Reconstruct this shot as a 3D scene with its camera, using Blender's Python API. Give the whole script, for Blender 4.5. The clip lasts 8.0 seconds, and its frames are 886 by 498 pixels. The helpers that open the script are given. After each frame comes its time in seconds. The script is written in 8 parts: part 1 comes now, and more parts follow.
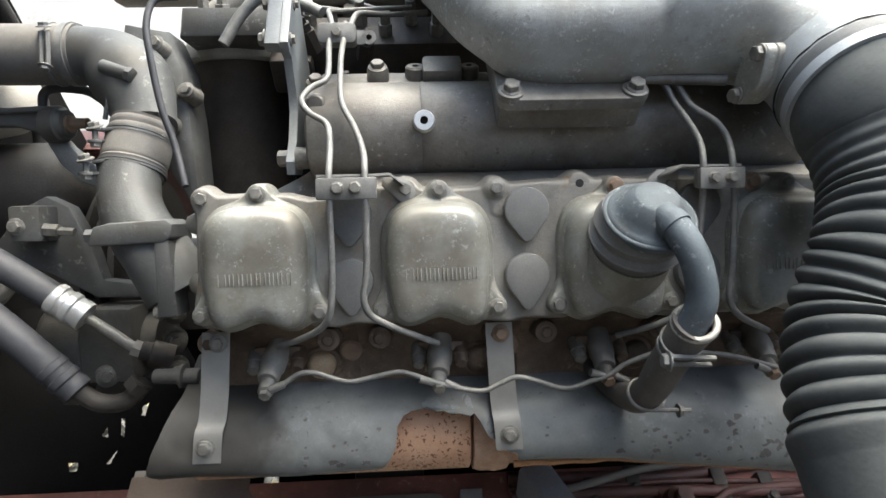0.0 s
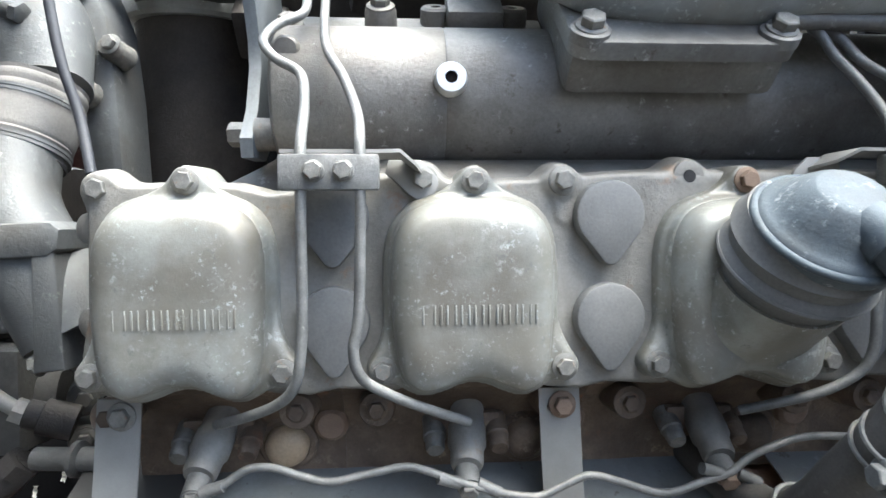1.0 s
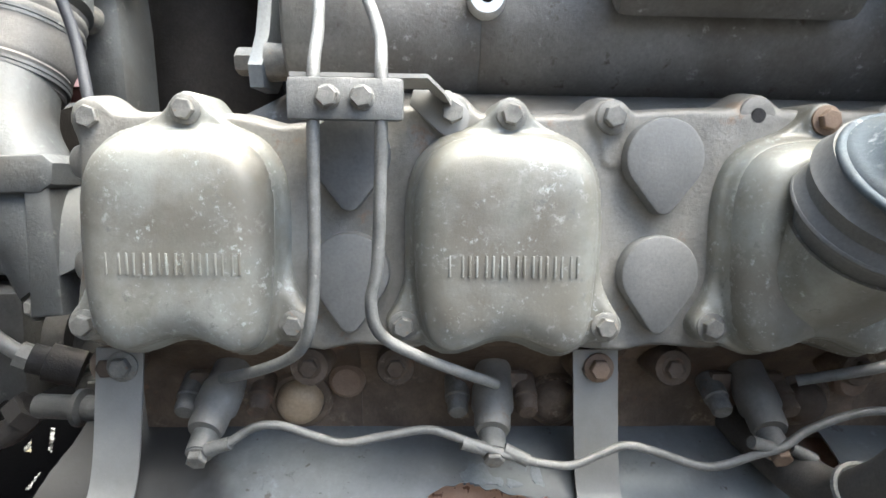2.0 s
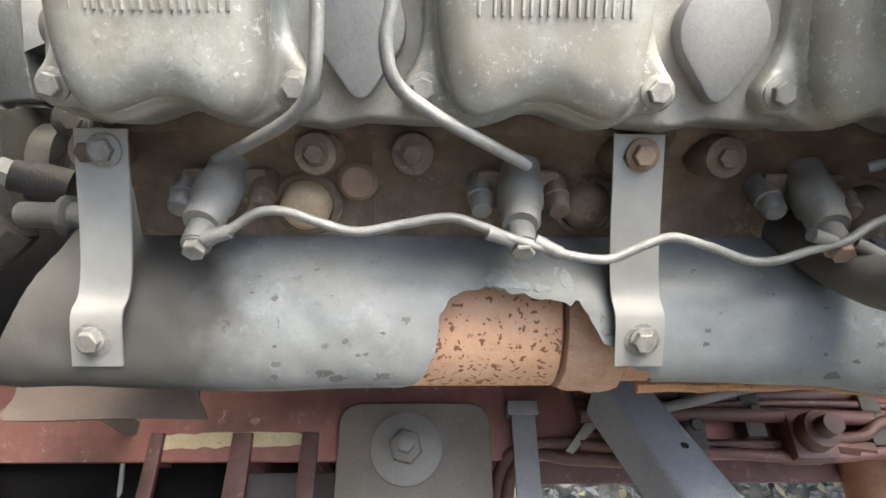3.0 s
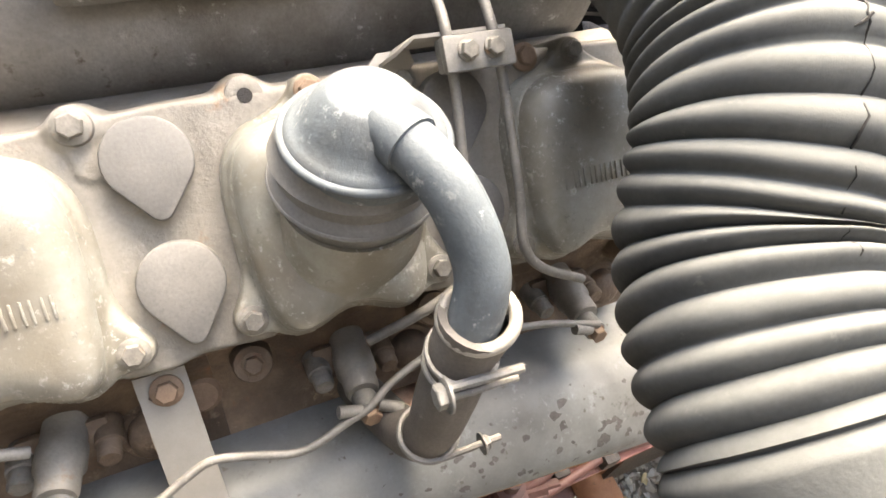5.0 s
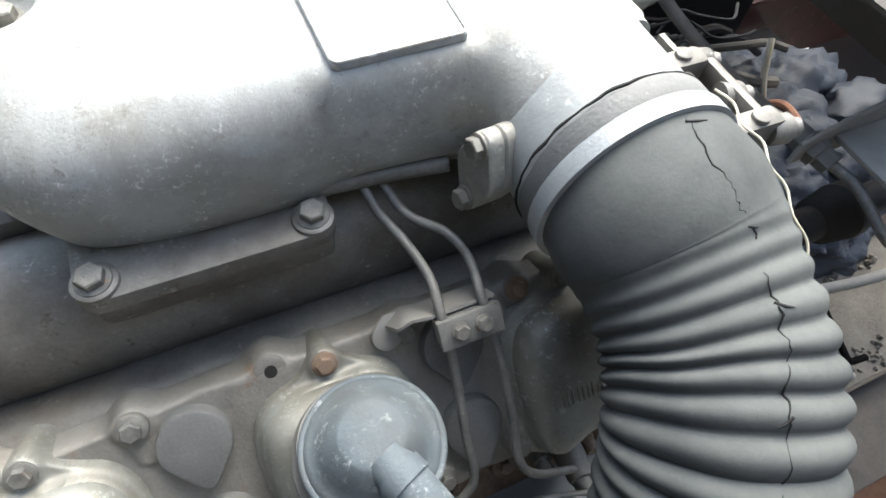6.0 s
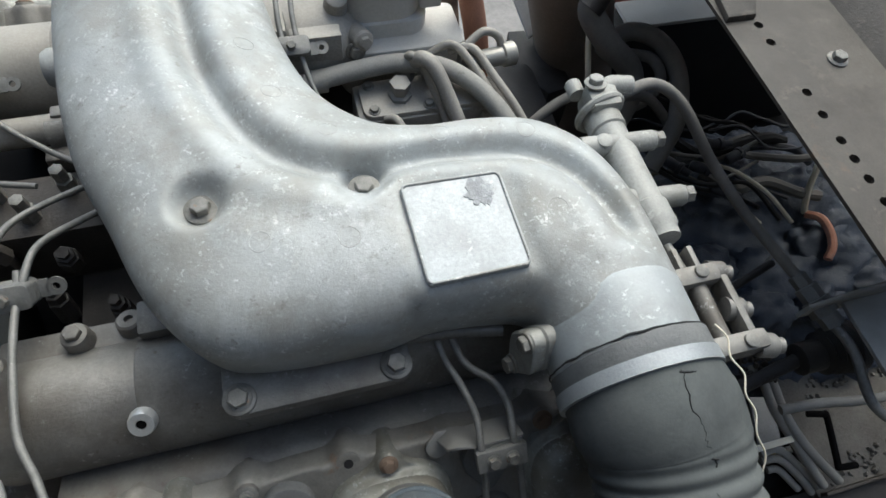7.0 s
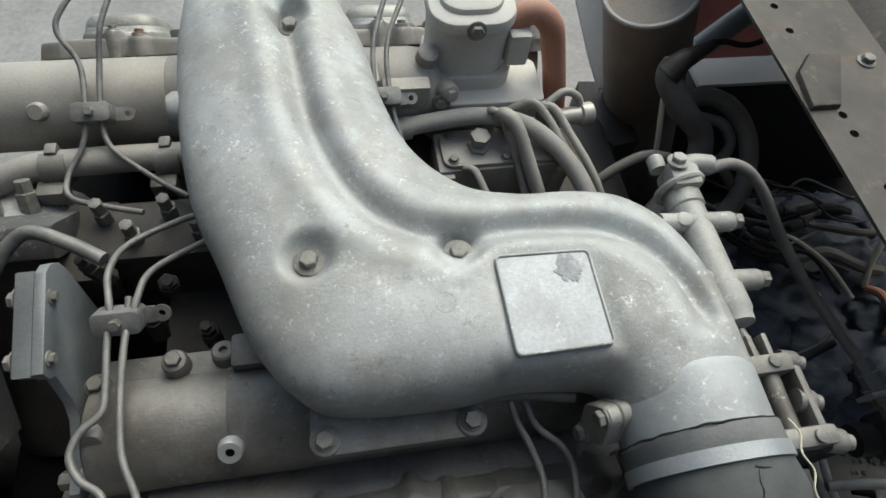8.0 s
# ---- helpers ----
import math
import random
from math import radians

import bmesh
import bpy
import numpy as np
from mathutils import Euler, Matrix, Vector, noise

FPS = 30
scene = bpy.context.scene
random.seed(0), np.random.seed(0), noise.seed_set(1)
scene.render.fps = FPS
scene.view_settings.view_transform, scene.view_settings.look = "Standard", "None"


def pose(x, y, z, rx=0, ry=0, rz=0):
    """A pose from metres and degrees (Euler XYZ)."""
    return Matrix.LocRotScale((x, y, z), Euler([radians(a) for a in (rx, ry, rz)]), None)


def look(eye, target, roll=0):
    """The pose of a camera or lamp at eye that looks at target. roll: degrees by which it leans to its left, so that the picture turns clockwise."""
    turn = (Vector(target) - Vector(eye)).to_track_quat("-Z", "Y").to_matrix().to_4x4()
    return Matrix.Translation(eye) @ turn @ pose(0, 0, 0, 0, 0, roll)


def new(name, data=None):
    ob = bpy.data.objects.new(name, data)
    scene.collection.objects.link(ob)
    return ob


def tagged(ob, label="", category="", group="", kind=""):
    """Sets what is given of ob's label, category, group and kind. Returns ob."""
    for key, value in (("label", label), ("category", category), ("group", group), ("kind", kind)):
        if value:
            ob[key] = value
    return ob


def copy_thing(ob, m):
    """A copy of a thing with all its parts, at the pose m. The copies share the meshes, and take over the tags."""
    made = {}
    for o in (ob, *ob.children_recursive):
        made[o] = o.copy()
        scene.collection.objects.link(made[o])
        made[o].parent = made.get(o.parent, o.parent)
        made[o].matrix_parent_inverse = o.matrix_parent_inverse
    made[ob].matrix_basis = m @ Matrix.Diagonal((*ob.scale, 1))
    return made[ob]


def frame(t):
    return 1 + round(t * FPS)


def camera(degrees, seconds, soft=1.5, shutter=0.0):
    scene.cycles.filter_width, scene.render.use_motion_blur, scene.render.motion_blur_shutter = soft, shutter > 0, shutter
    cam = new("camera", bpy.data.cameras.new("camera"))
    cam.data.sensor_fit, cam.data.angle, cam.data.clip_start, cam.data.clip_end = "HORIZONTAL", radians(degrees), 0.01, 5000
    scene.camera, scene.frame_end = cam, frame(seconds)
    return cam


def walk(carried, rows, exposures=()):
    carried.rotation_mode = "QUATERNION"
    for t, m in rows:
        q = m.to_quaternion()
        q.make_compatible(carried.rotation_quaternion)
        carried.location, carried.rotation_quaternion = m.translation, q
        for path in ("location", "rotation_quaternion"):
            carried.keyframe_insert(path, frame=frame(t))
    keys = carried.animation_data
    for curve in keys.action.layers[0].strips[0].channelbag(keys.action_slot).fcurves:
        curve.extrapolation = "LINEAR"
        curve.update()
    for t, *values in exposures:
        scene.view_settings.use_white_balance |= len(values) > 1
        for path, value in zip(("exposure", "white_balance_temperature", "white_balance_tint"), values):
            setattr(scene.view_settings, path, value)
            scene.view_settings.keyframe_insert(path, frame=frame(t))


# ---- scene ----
# The truck's V8 engine. "Bank" coordinates: x along the engine to the rear, y into the near cylinder bank, z up its slope.
# "Level" coordinates: x along the engine, y across it, z up. Both have the same origin, HEIGHT above the ground.
HEIGHT = 1.85
LEVEL = Matrix.Translation((0, 0, HEIGHT))
BANK = LEVEL @ Matrix.Rotation(radians(-45), 4, "X")
MID_X, MID_Y = 0.092, 0.813
TURNED = LEVEL @ Matrix.Translation((MID_X, MID_Y, 0)) @ Matrix.Rotation(math.pi, 4, "Z") @ Matrix.Translation((-MID_X, -MID_Y, 0)) @ LEVEL.inverted()

cam = camera(73.5, 8.0, soft=1.5, shutter=0.12)
PATH = [
    (0, (-0.026, -0.003, 0.04), (0.072, 1.991, -0.085), -1.5),
    (0.5, (-0.04, 0.129, 0.026), (0.082, 2.125, 0.02), -1.2),
    (1, (-0.047, 0.222, 0.029), (0.091, 2.217, -0.025), -0.5),
    (1.2, (-0.047, 0.249, 0.031), (0.064, 2.245, -0.034), -0.1),
    (2.3, (-0.052, 0.276, 0.009), (0.014, 2.252, -0.294), 1.2),
    (2.5, (-0.054, 0.284, -0.017), (0.013, 2.247, -0.393), 1.6),
    (3, (-0.058, 0.296, -0.064), (-0.001, 2.234, -0.558), 0.7),
    (3.5, (-0.058, 0.294, -0.061), (0.03, 2.224, -0.578), 0.2),
    (4, (0.039, 0.28, -0.017), (0.603, 2.124, -0.547), -2.0),
    (4.2, (0.076, 0.268, -0.011), (0.747, 2.08, -0.525), -4.6),
    (5.3, (0.12, 0.238, 0.065), (0.778, 2.095, -0.281), -12.7),
    (5.5, (0.13, 0.246, 0.132), (0.705, 2.105, -0.331), -13.9),
    (5.7, (0.14, 0.235, 0.176), (0.738, 2.089, -0.278), -13.7),
    (6, (0.173, 0.226, 0.222), (0.716, 2.077, -0.308), -14.0),
    (6.3, (0.179, 0.194, 0.271), (0.664, 2.036, -0.339), -11.0),
    (6.5, (0.177, 0.156, 0.319), (0.633, 2.01, -0.275), -9.0),
    (7, (0.165, 0.152, 0.398), (0.551, 2.021, -0.201), -7.3),
    (7.5, (0.147, 0.147, 0.446), (0.516, 2.028, -0.125), -5.9),
    (8, (0.116, 0.147, 0.453), (0.413, 2.048, -0.094), -2.9),
]
EXPOSURES = [(0, 2.0, 6380, 3.5), (1, 2.68, 5880, 2.5), (2.5, 2.72, 6400, 4), (3, 3.34, 6700, 4.5), (3.5, 3.6, 7000, 5), (4.2, 3.76, 7300, 9), (5.5, 3.32, 7900, 10.5), (6, 2.08, 6300, 4), (6.5, 1.12, 5950, 2), (8, 0.52, 6250, 0)]
walk(cam, [(t, BANK @ look(eye, target, roll)) for t, eye, target, roll in PATH], EXPOSURES)

# ---- light: open shade under a bright sky, the stronger side being the far one ----
SUN_ELEVATION, SUN_TURN = 52, 32
world = bpy.data.worlds.new("sky")
scene.world = world
world.use_nodes = True
sky = world.node_tree.nodes.new("ShaderNodeTexSky")
sky.sky_type, sky.sun_disc = "NISHITA", False
sky.sun_elevation, sky.sun_rotation = radians(SUN_ELEVATION), radians(SUN_TURN)
sky.dust_density = 4.0
world.node_tree.links.new(sky.outputs["Color"], world.node_tree.nodes["Background"].inputs["Color"])
world.node_tree.nodes["Background"].inputs["Strength"].default_value = 0.15
sun = new("sun", bpy.data.lights.new("sun", "SUN"))
sun.data.energy, sun.data.angle, sun.data.color = 1.5, radians(55), (1.0, 0.95, 0.88)
el, az = radians(SUN_ELEVATION), radians(SUN_TURN)
sun.matrix_world = look((math.sin(az) * math.cos(el) * 20, math.cos(az) * math.cos(el) * 20, math.sin(el) * 20), (0, 0, 0))


# ---- materials ----
def material(name, base, second, rough=0.5, metal=0.0, grain=60.0, stain=9.0, bump=0.15, third=None, spot=0.0, spot_scale=90.0, amount=0.5, dust=None, dust_amount=0.0, speck=0.55, spot_detail=7.0, spot_edge=0.08):
    """Two-tone surface: broad stains between base and second, fine grain, optional spots of a third colour, optional settled dust on faces that look up."""
    m = bpy.data.materials.new(name)
    m.use_nodes = True
    t = m.node_tree
    n, link = t.nodes, t.links.new
    out = n["Principled BSDF"]
    at = n.new("ShaderNodeTexCoord")
    own = n.new("ShaderNodeObjectInfo")
    spread = n.new("ShaderNodeVectorMath")
    spread.operation = "MULTIPLY_ADD"
    spread.inputs[1].default_value = (9.0, 5.0, 7.0)
    link(own.outputs["Random"], spread.inputs[0])
    link(at.outputs["Object"], spread.inputs[2])
    place = spread.outputs["Vector"]
    broad, fine = n.new("ShaderNodeTexNoise"), n.new("ShaderNodeTexNoise")
    broad.inputs["Scale"].default_value, broad.inputs["Detail"].default_value, broad.inputs["Roughness"].default_value = stain, 6, 0.65
    fine.inputs["Scale"].default_value, fine.inputs["Detail"].default_value, fine.inputs["Roughness"].default_value = grain * 8, 5, 0.7
    for tex in (broad, fine):
        link(place, tex.inputs["Vector"])
    ramp = n.new("ShaderNodeValToRGB")
    ramp.color_ramp.elements[0].position, ramp.color_ramp.elements[1].position = 0.5 - amount * 0.4, 0.5 + amount * 0.4
    ramp.color_ramp.elements[0].color, ramp.color_ramp.elements[1].color = (*base, 1), (*second, 1)
    link(broad.outputs["Fac"], ramp.inputs["Fac"])
    colour = ramp.outputs["Color"]
    mix = n.new("ShaderNodeMixRGB")
    mix.blend_type = "OVERLAY"
    mix.inputs["Fac"].default_value = speck
    link(colour, mix.inputs["Color1"])
    link(fine.outputs["Color"], mix.inputs["Color2"])
    grey = n.new("ShaderNodeRGBToBW")
    link(fine.outputs["Color"], grey.inputs["Color"])
    link(grey.outputs["Val"], mix.inputs["Color2"])
    colour = mix.outputs["Color"]
    if third:
        spots = n.new("ShaderNodeTexNoise")
        spots.inputs["Scale"].default_value, spots.inputs["Detail"].default_value, spots.inputs["Roughness"].default_value = spot_scale, spot_detail, 0.72
        link(place, spots.inputs["Vector"])
        cut = n.new("ShaderNodeValToRGB")
        cut.color_ramp.elements[0].position, cut.color_ramp.elements[1].position = 0.64 - spot, 0.64 - spot + spot_edge
        link(spots.outputs["Fac"], cut.inputs["Fac"])
        over = n.new("ShaderNodeMixRGB")
        link(cut.outputs["Color"], over.inputs["Fac"])
        link(colour, over.inputs["Color1"])
        over.inputs["Color2"].default_value = (*third, 1)
        colour = over.outputs["Color"]
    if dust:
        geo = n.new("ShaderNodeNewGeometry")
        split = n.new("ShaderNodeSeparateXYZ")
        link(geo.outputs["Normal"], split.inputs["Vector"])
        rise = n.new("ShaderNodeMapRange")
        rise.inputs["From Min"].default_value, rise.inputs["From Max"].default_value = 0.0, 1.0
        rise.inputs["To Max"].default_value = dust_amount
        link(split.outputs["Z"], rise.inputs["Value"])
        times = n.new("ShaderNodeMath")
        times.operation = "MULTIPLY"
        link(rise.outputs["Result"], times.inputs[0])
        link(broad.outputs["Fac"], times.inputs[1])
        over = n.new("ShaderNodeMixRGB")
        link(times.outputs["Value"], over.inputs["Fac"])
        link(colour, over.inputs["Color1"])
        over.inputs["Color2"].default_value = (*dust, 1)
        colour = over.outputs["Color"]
    link(colour, out.inputs["Base Color"])
    out.inputs["Metallic"].default_value = metal
    rr = n.new("ShaderNodeMapRange")
    rr.inputs["To Min"].default_value, rr.inputs["To Max"].default_value = max(0.05, rough - 0.13), min(1, rough + 0.13)
    link(broad.outputs["Fac"], rr.inputs["Value"])
    link(rr.outputs["Result"], out.inputs["Roughness"])
    relief = n.new("ShaderNodeBump")
    relief.inputs["Strength"].default_value, relief.inputs["Distance"].default_value = bump, 0.0015
    link(fine.outputs["Fac"], relief.inputs["Height"])
    link(relief.outputs["Normal"], out.inputs["Normal"])
    return m


def spread_of(n, link):
    """The place vector of the material, set apart from object to object."""
    return [k for k in n if k.bl_idname == "ShaderNodeVectorMath" and k.operation == "MULTIPLY_ADD"][0].outputs["Vector"]


def weathered(m, flecks, grime, fleck_scale=55.0, patch_scale=11.0, fleck_cut=0.56, grime_cut=0.56):
    """Lay clustered pale flecks and soft dirty patches over a material's colour."""
    t = m.node_tree
    n, link = t.nodes, t.links.new
    out = n["Principled BSDF"]
    before = out.inputs["Base Color"].links[0].from_socket
    at = spread_of(n, link)

    def noise_of(scale, detail, rough, move):
        shift = n.new("ShaderNodeVectorMath")
        shift.inputs[1].default_value = move
        link(at, shift.inputs[0])
        tex = n.new("ShaderNodeTexNoise")
        tex.inputs["Scale"].default_value, tex.inputs["Detail"].default_value, tex.inputs["Roughness"].default_value = scale, detail, rough
        link(shift.outputs["Vector"], tex.inputs["Vector"])
        return tex.outputs["Fac"]

    def step(value, low, high, top=1.0):
        r = n.new("ShaderNodeMapRange")
        r.inputs["From Min"].default_value, r.inputs["From Max"].default_value, r.inputs["To Max"].default_value = low, high, top
        link(value, r.inputs["Value"])
        return r.outputs["Result"]

    def over(colour, fac, tint):
        mix = n.new("ShaderNodeMixRGB")
        link(fac, mix.inputs["Fac"])
        link(colour, mix.inputs["Color1"])
        mix.inputs["Color2"].default_value = (*tint, 1)
        return mix.outputs["Color"]

    dirty = step(noise_of(patch_scale, 7, 0.62, (3.1, 0.7, 1.9)), grime_cut - 0.06, grime_cut + 0.16, 0.75)
    both = n.new("ShaderNodeMath")
    both.operation = "MULTIPLY"
    link(step(noise_of(fleck_scale, 8, 0.78, (7.3, 2.2, 0.4)), fleck_cut, fleck_cut + 0.07), both.inputs[0])
    link(step(noise_of(patch_scale * 1.3, 4, 0.6, (0.2, 5.5, 8.1)), 0.46, 0.62), both.inputs[1])
    colour = over(over(before, dirty, grime), both.outputs["Value"], flecks)
    link(colour, out.inputs["Base Color"])
    return m


def tinted_below(m, tint, start, spread, scale=16.0):
    """Lay a tint with a ragged edge over a material where its object's x lies below start."""
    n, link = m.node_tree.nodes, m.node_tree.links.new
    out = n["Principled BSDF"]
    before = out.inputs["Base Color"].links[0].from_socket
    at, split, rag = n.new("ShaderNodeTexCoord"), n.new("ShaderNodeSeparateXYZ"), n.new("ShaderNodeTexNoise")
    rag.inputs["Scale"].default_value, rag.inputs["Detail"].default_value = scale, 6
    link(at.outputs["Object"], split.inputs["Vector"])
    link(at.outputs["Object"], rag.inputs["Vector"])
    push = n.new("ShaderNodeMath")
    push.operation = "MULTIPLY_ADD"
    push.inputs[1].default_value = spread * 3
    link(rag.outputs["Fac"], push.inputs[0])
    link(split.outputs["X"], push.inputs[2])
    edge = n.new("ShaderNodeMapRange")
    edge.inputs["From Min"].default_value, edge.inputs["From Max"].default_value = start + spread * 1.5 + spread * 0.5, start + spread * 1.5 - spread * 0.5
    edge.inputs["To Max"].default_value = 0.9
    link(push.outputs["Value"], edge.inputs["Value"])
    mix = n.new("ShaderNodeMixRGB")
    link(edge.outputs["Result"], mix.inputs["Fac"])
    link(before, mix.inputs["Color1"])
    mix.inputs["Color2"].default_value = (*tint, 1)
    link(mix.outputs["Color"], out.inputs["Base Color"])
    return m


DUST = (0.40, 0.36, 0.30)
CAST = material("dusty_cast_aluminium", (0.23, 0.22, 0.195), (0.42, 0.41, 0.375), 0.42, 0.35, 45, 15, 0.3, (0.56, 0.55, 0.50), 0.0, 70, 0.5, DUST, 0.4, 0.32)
weathered(CAST, (0.58, 0.57, 0.53), (0.15, 0.13, 0.10), 90.0, 16.0, 0.57, 0.56)
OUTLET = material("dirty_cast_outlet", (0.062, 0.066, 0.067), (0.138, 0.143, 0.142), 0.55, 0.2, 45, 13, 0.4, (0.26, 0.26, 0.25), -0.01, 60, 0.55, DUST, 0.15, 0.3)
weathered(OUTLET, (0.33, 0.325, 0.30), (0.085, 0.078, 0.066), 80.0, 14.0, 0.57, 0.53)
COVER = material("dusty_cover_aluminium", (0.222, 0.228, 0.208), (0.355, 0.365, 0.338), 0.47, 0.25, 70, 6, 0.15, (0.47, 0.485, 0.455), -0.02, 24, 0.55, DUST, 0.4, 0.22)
weathered(COVER, (0.55, 0.545, 0.51), (0.150, 0.128, 0.098), 110.0, 13.0, 0.56, 0.475)
weathered(COVER, (0.17, 0.168, 0.155), (0.21, 0.195, 0.160), 160.0, 24.0, 0.56, 0.52)
weathered(COVER, (0.49, 0.505, 0.48), (0.175, 0.172, 0.140), 260.0, 34.0, 0.56, 0.58)
CASE = material("rocker_case_aluminium", (0.135, 0.125, 0.110), (0.29, 0.28, 0.255), 0.55, 0.25, 50, 14, 0.45, (0.21, 0.145, 0.10), 0.035, 30, 0.5, DUST, 0.4, 0.4)
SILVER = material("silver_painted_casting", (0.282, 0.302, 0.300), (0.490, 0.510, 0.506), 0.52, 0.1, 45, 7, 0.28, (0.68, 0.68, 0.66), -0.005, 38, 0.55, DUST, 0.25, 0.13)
weathered(SILVER, (0.72, 0.72, 0.70), (0.195, 0.185, 0.155), 95.0, 9.0, 0.565, 0.51)
weathered(SILVER, (0.24, 0.235, 0.21), (0.30, 0.285, 0.25), 120.0, 19.0, 0.55, 0.55)
weathered(SILVER, (0.64, 0.655, 0.645), (0.265, 0.262, 0.235), 230.0, 31.0, 0.555, 0.57)
weathered(SILVER, (0.175, 0.175, 0.16), (0.36, 0.37, 0.36), 330.0, 14.0, 0.59, 0.60)
NECK = material("blue_grey_painted_neck", (0.270, 0.292, 0.296), (0.405, 0.430, 0.434), 0.52, 0.1, 45, 7, 0.25, (0.55, 0.565, 0.56), -0.02, 60, 0.55, DUST, 0.2, 0.13)
weathered(NECK, (0.58, 0.60, 0.595), (0.22, 0.222, 0.21), 130.0, 16.0, 0.575, 0.55)
CUFF = material("dusty_painted_rubber_cuff", (0.095, 0.100, 0.100), (0.175, 0.180, 0.178), 0.6, 0.0, 40, 14, 0.4, (0.26, 0.265, 0.26), -0.01, 40, 0.55, DUST, 0.15, 0.3)
PIPE_SILVER = material("grimy_silver_paint", (0.095, 0.088, 0.078), (0.250, 0.246, 0.232), 0.5, 0.3, 45, 11, 0.35, (0.085, 0.070, 0.055), 0.03, 60, 0.55, DUST, 0.3)
weathered(PIPE_SILVER, (0.42, 0.42, 0.40), (0.075, 0.062, 0.048), 85.0, 8.0, 0.58, 0.53)
STEEL = material("dull_plated_steel", (0.115, 0.117, 0.113), (0.225, 0.227, 0.222), 0.5, 0.3, 90, 60, 0.4, (0.36, 0.355, 0.33), 0.015, 160, 0.5, DUST, 0.4)
STRAP = material("dusty_strap_steel", (0.195, 0.19, 0.178), (0.305, 0.298, 0.28), 0.6, 0.15, 80, 12, 0.12, (0.26, 0.19, 0.12), 0.02, 40, 0.5, DUST, 0.2, 0.15)
BOLT = material("weathered_bolt", (0.125, 0.120, 0.108), (0.27, 0.26, 0.235), 0.52, 0.25, 120, 110, 0.4, (0.24, 0.15, 0.09), 0.04, 170, 0.5)
RUST_BOLT = material("rusty_bolt", (0.19, 0.125, 0.085), (0.28, 0.21, 0.155), 0.7, 0.2, 120, 80, 0.4, (0.18, 0.09, 0.05), -0.03, 150, 0.7)
RUBBER = material("dusty_black_rubber", (0.054, 0.057, 0.058), (0.120, 0.123, 0.120), 0.84, 0.0, 40, 12, 0.18, (0.13, 0.134, 0.126), 0.0, 70, 0.55, (0.155, 0.170, 0.160), 0.55, 0.3)
RUBBER.node_tree.nodes["Principled BSDF"].inputs["Specular IOR Level"].default_value = 0.15
HOSE = material("black_hose", (0.03, 0.032, 0.04), (0.06, 0.062, 0.07), 0.55, 0.0, 60, 25, 0.3, None, 0, 60, 0.7, (0.13, 0.125, 0.12), 0.45)
CAP = material("grey_moulded_cap", (0.105, 0.107, 0.106), (0.175, 0.175, 0.170), 0.62, 0.05, 60, 18, 0.14, (0.23, 0.225, 0.21), -0.03, 45, 0.6, DUST, 0.18)
BLOCK = material("oily_iron", (0.080, 0.055, 0.039), (0.245, 0.175, 0.120), 0.62, 0.15, 50, 17, 0.7, (0.25, 0.125, 0.07), 0.05, 22, 0.5, DUST, 0.25)
weathered(BLOCK, (0.30, 0.235, 0.17), (0.042, 0.030, 0.021), 60.0, 15.0, 0.55, 0.49)
GRIME = material("black_greasy_iron", (0.022, 0.020, 0.019), (0.075, 0.066, 0.058), 0.5, 0.1, 40, 14, 0.6, (0.11, 0.075, 0.05), -0.02, 26, 0.6, DUST, 0.06)
GRIME.node_tree.nodes["Principled BSDF"].inputs["Specular IOR Level"].default_value = 0.3
# dull near-black: deep shade round the engine put into the colour; also a rod
BLACK = material("dull_near_black", (0.005, 0.005, 0.005), (0.010, 0.009, 0.009), 0.9, 0.0, 40, 9, 0.4)
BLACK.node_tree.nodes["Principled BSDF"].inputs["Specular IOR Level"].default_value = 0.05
CHANNEL = material("stained_brown_channel", (0.028, 0.023, 0.018), (0.064, 0.054, 0.043), 0.65, 0.0, 40, 6, 0.4, (0.09, 0.052, 0.03), 0.03, 12, 0.6, DUST, 0.15)
weathered(CHANNEL, (0.10, 0.085, 0.066), (0.024, 0.017, 0.012), 40.0, 8.0, 0.54, 0.49)
DARK = material("black_oil_grime", (0.010, 0.010, 0.011), (0.03, 0.028, 0.027), 0.5, 0.0, 40, 9, 0.6, None, 0, 60, 0.7, (0.12, 0.11, 0.10), 0.25)
SLUDGE = material("tarry_sludge", (0.027, 0.035, 0.052), (0.066, 0.080, 0.108), 0.45, 0.0, 30, 14, 1.2, (0.085, 0.09, 0.10), -0.04, 30, 0.7)
SHIELD = material("galvanised_heat_shield", (0.120, 0.135, 0.138), (0.225, 0.243, 0.246), 0.58, 0.15, 45, 6, 0.12, (0.062, 0.056, 0.05), -0.015, 75, 0.5, DUST, 0.3, 0.3, 3.0, 0.035)
weathered(SHIELD, (0.245, 0.262, 0.264), (0.095, 0.092, 0.084), 60.0, 7.0, 0.56, 0.53)
weathered(SHIELD, (0.095, 0.092, 0.085), (0.16, 0.165, 0.16), 45.0, 13.0, 0.585, 0.55)
tinted_below(SHIELD, (0.040, 0.036, 0.031), -0.245, 0.05)
RUST = material("orange_rusted_exhaust", (0.46, 0.25, 0.14), (0.62, 0.40, 0.27), 0.7, 0.05, 60, 14, 0.3, (0.20, 0.09, 0.045), 0.03, 230, 0.5, None, 0.0, 0.35, 1.0, 0.025)
RUST_EDGE = material("flaking_rust", (0.34, 0.15, 0.06), (0.48, 0.26, 0.12), 0.8, 0.0, 60, 60, 0.8, (0.14, 0.06, 0.03), 0.05, 120, 0.8)
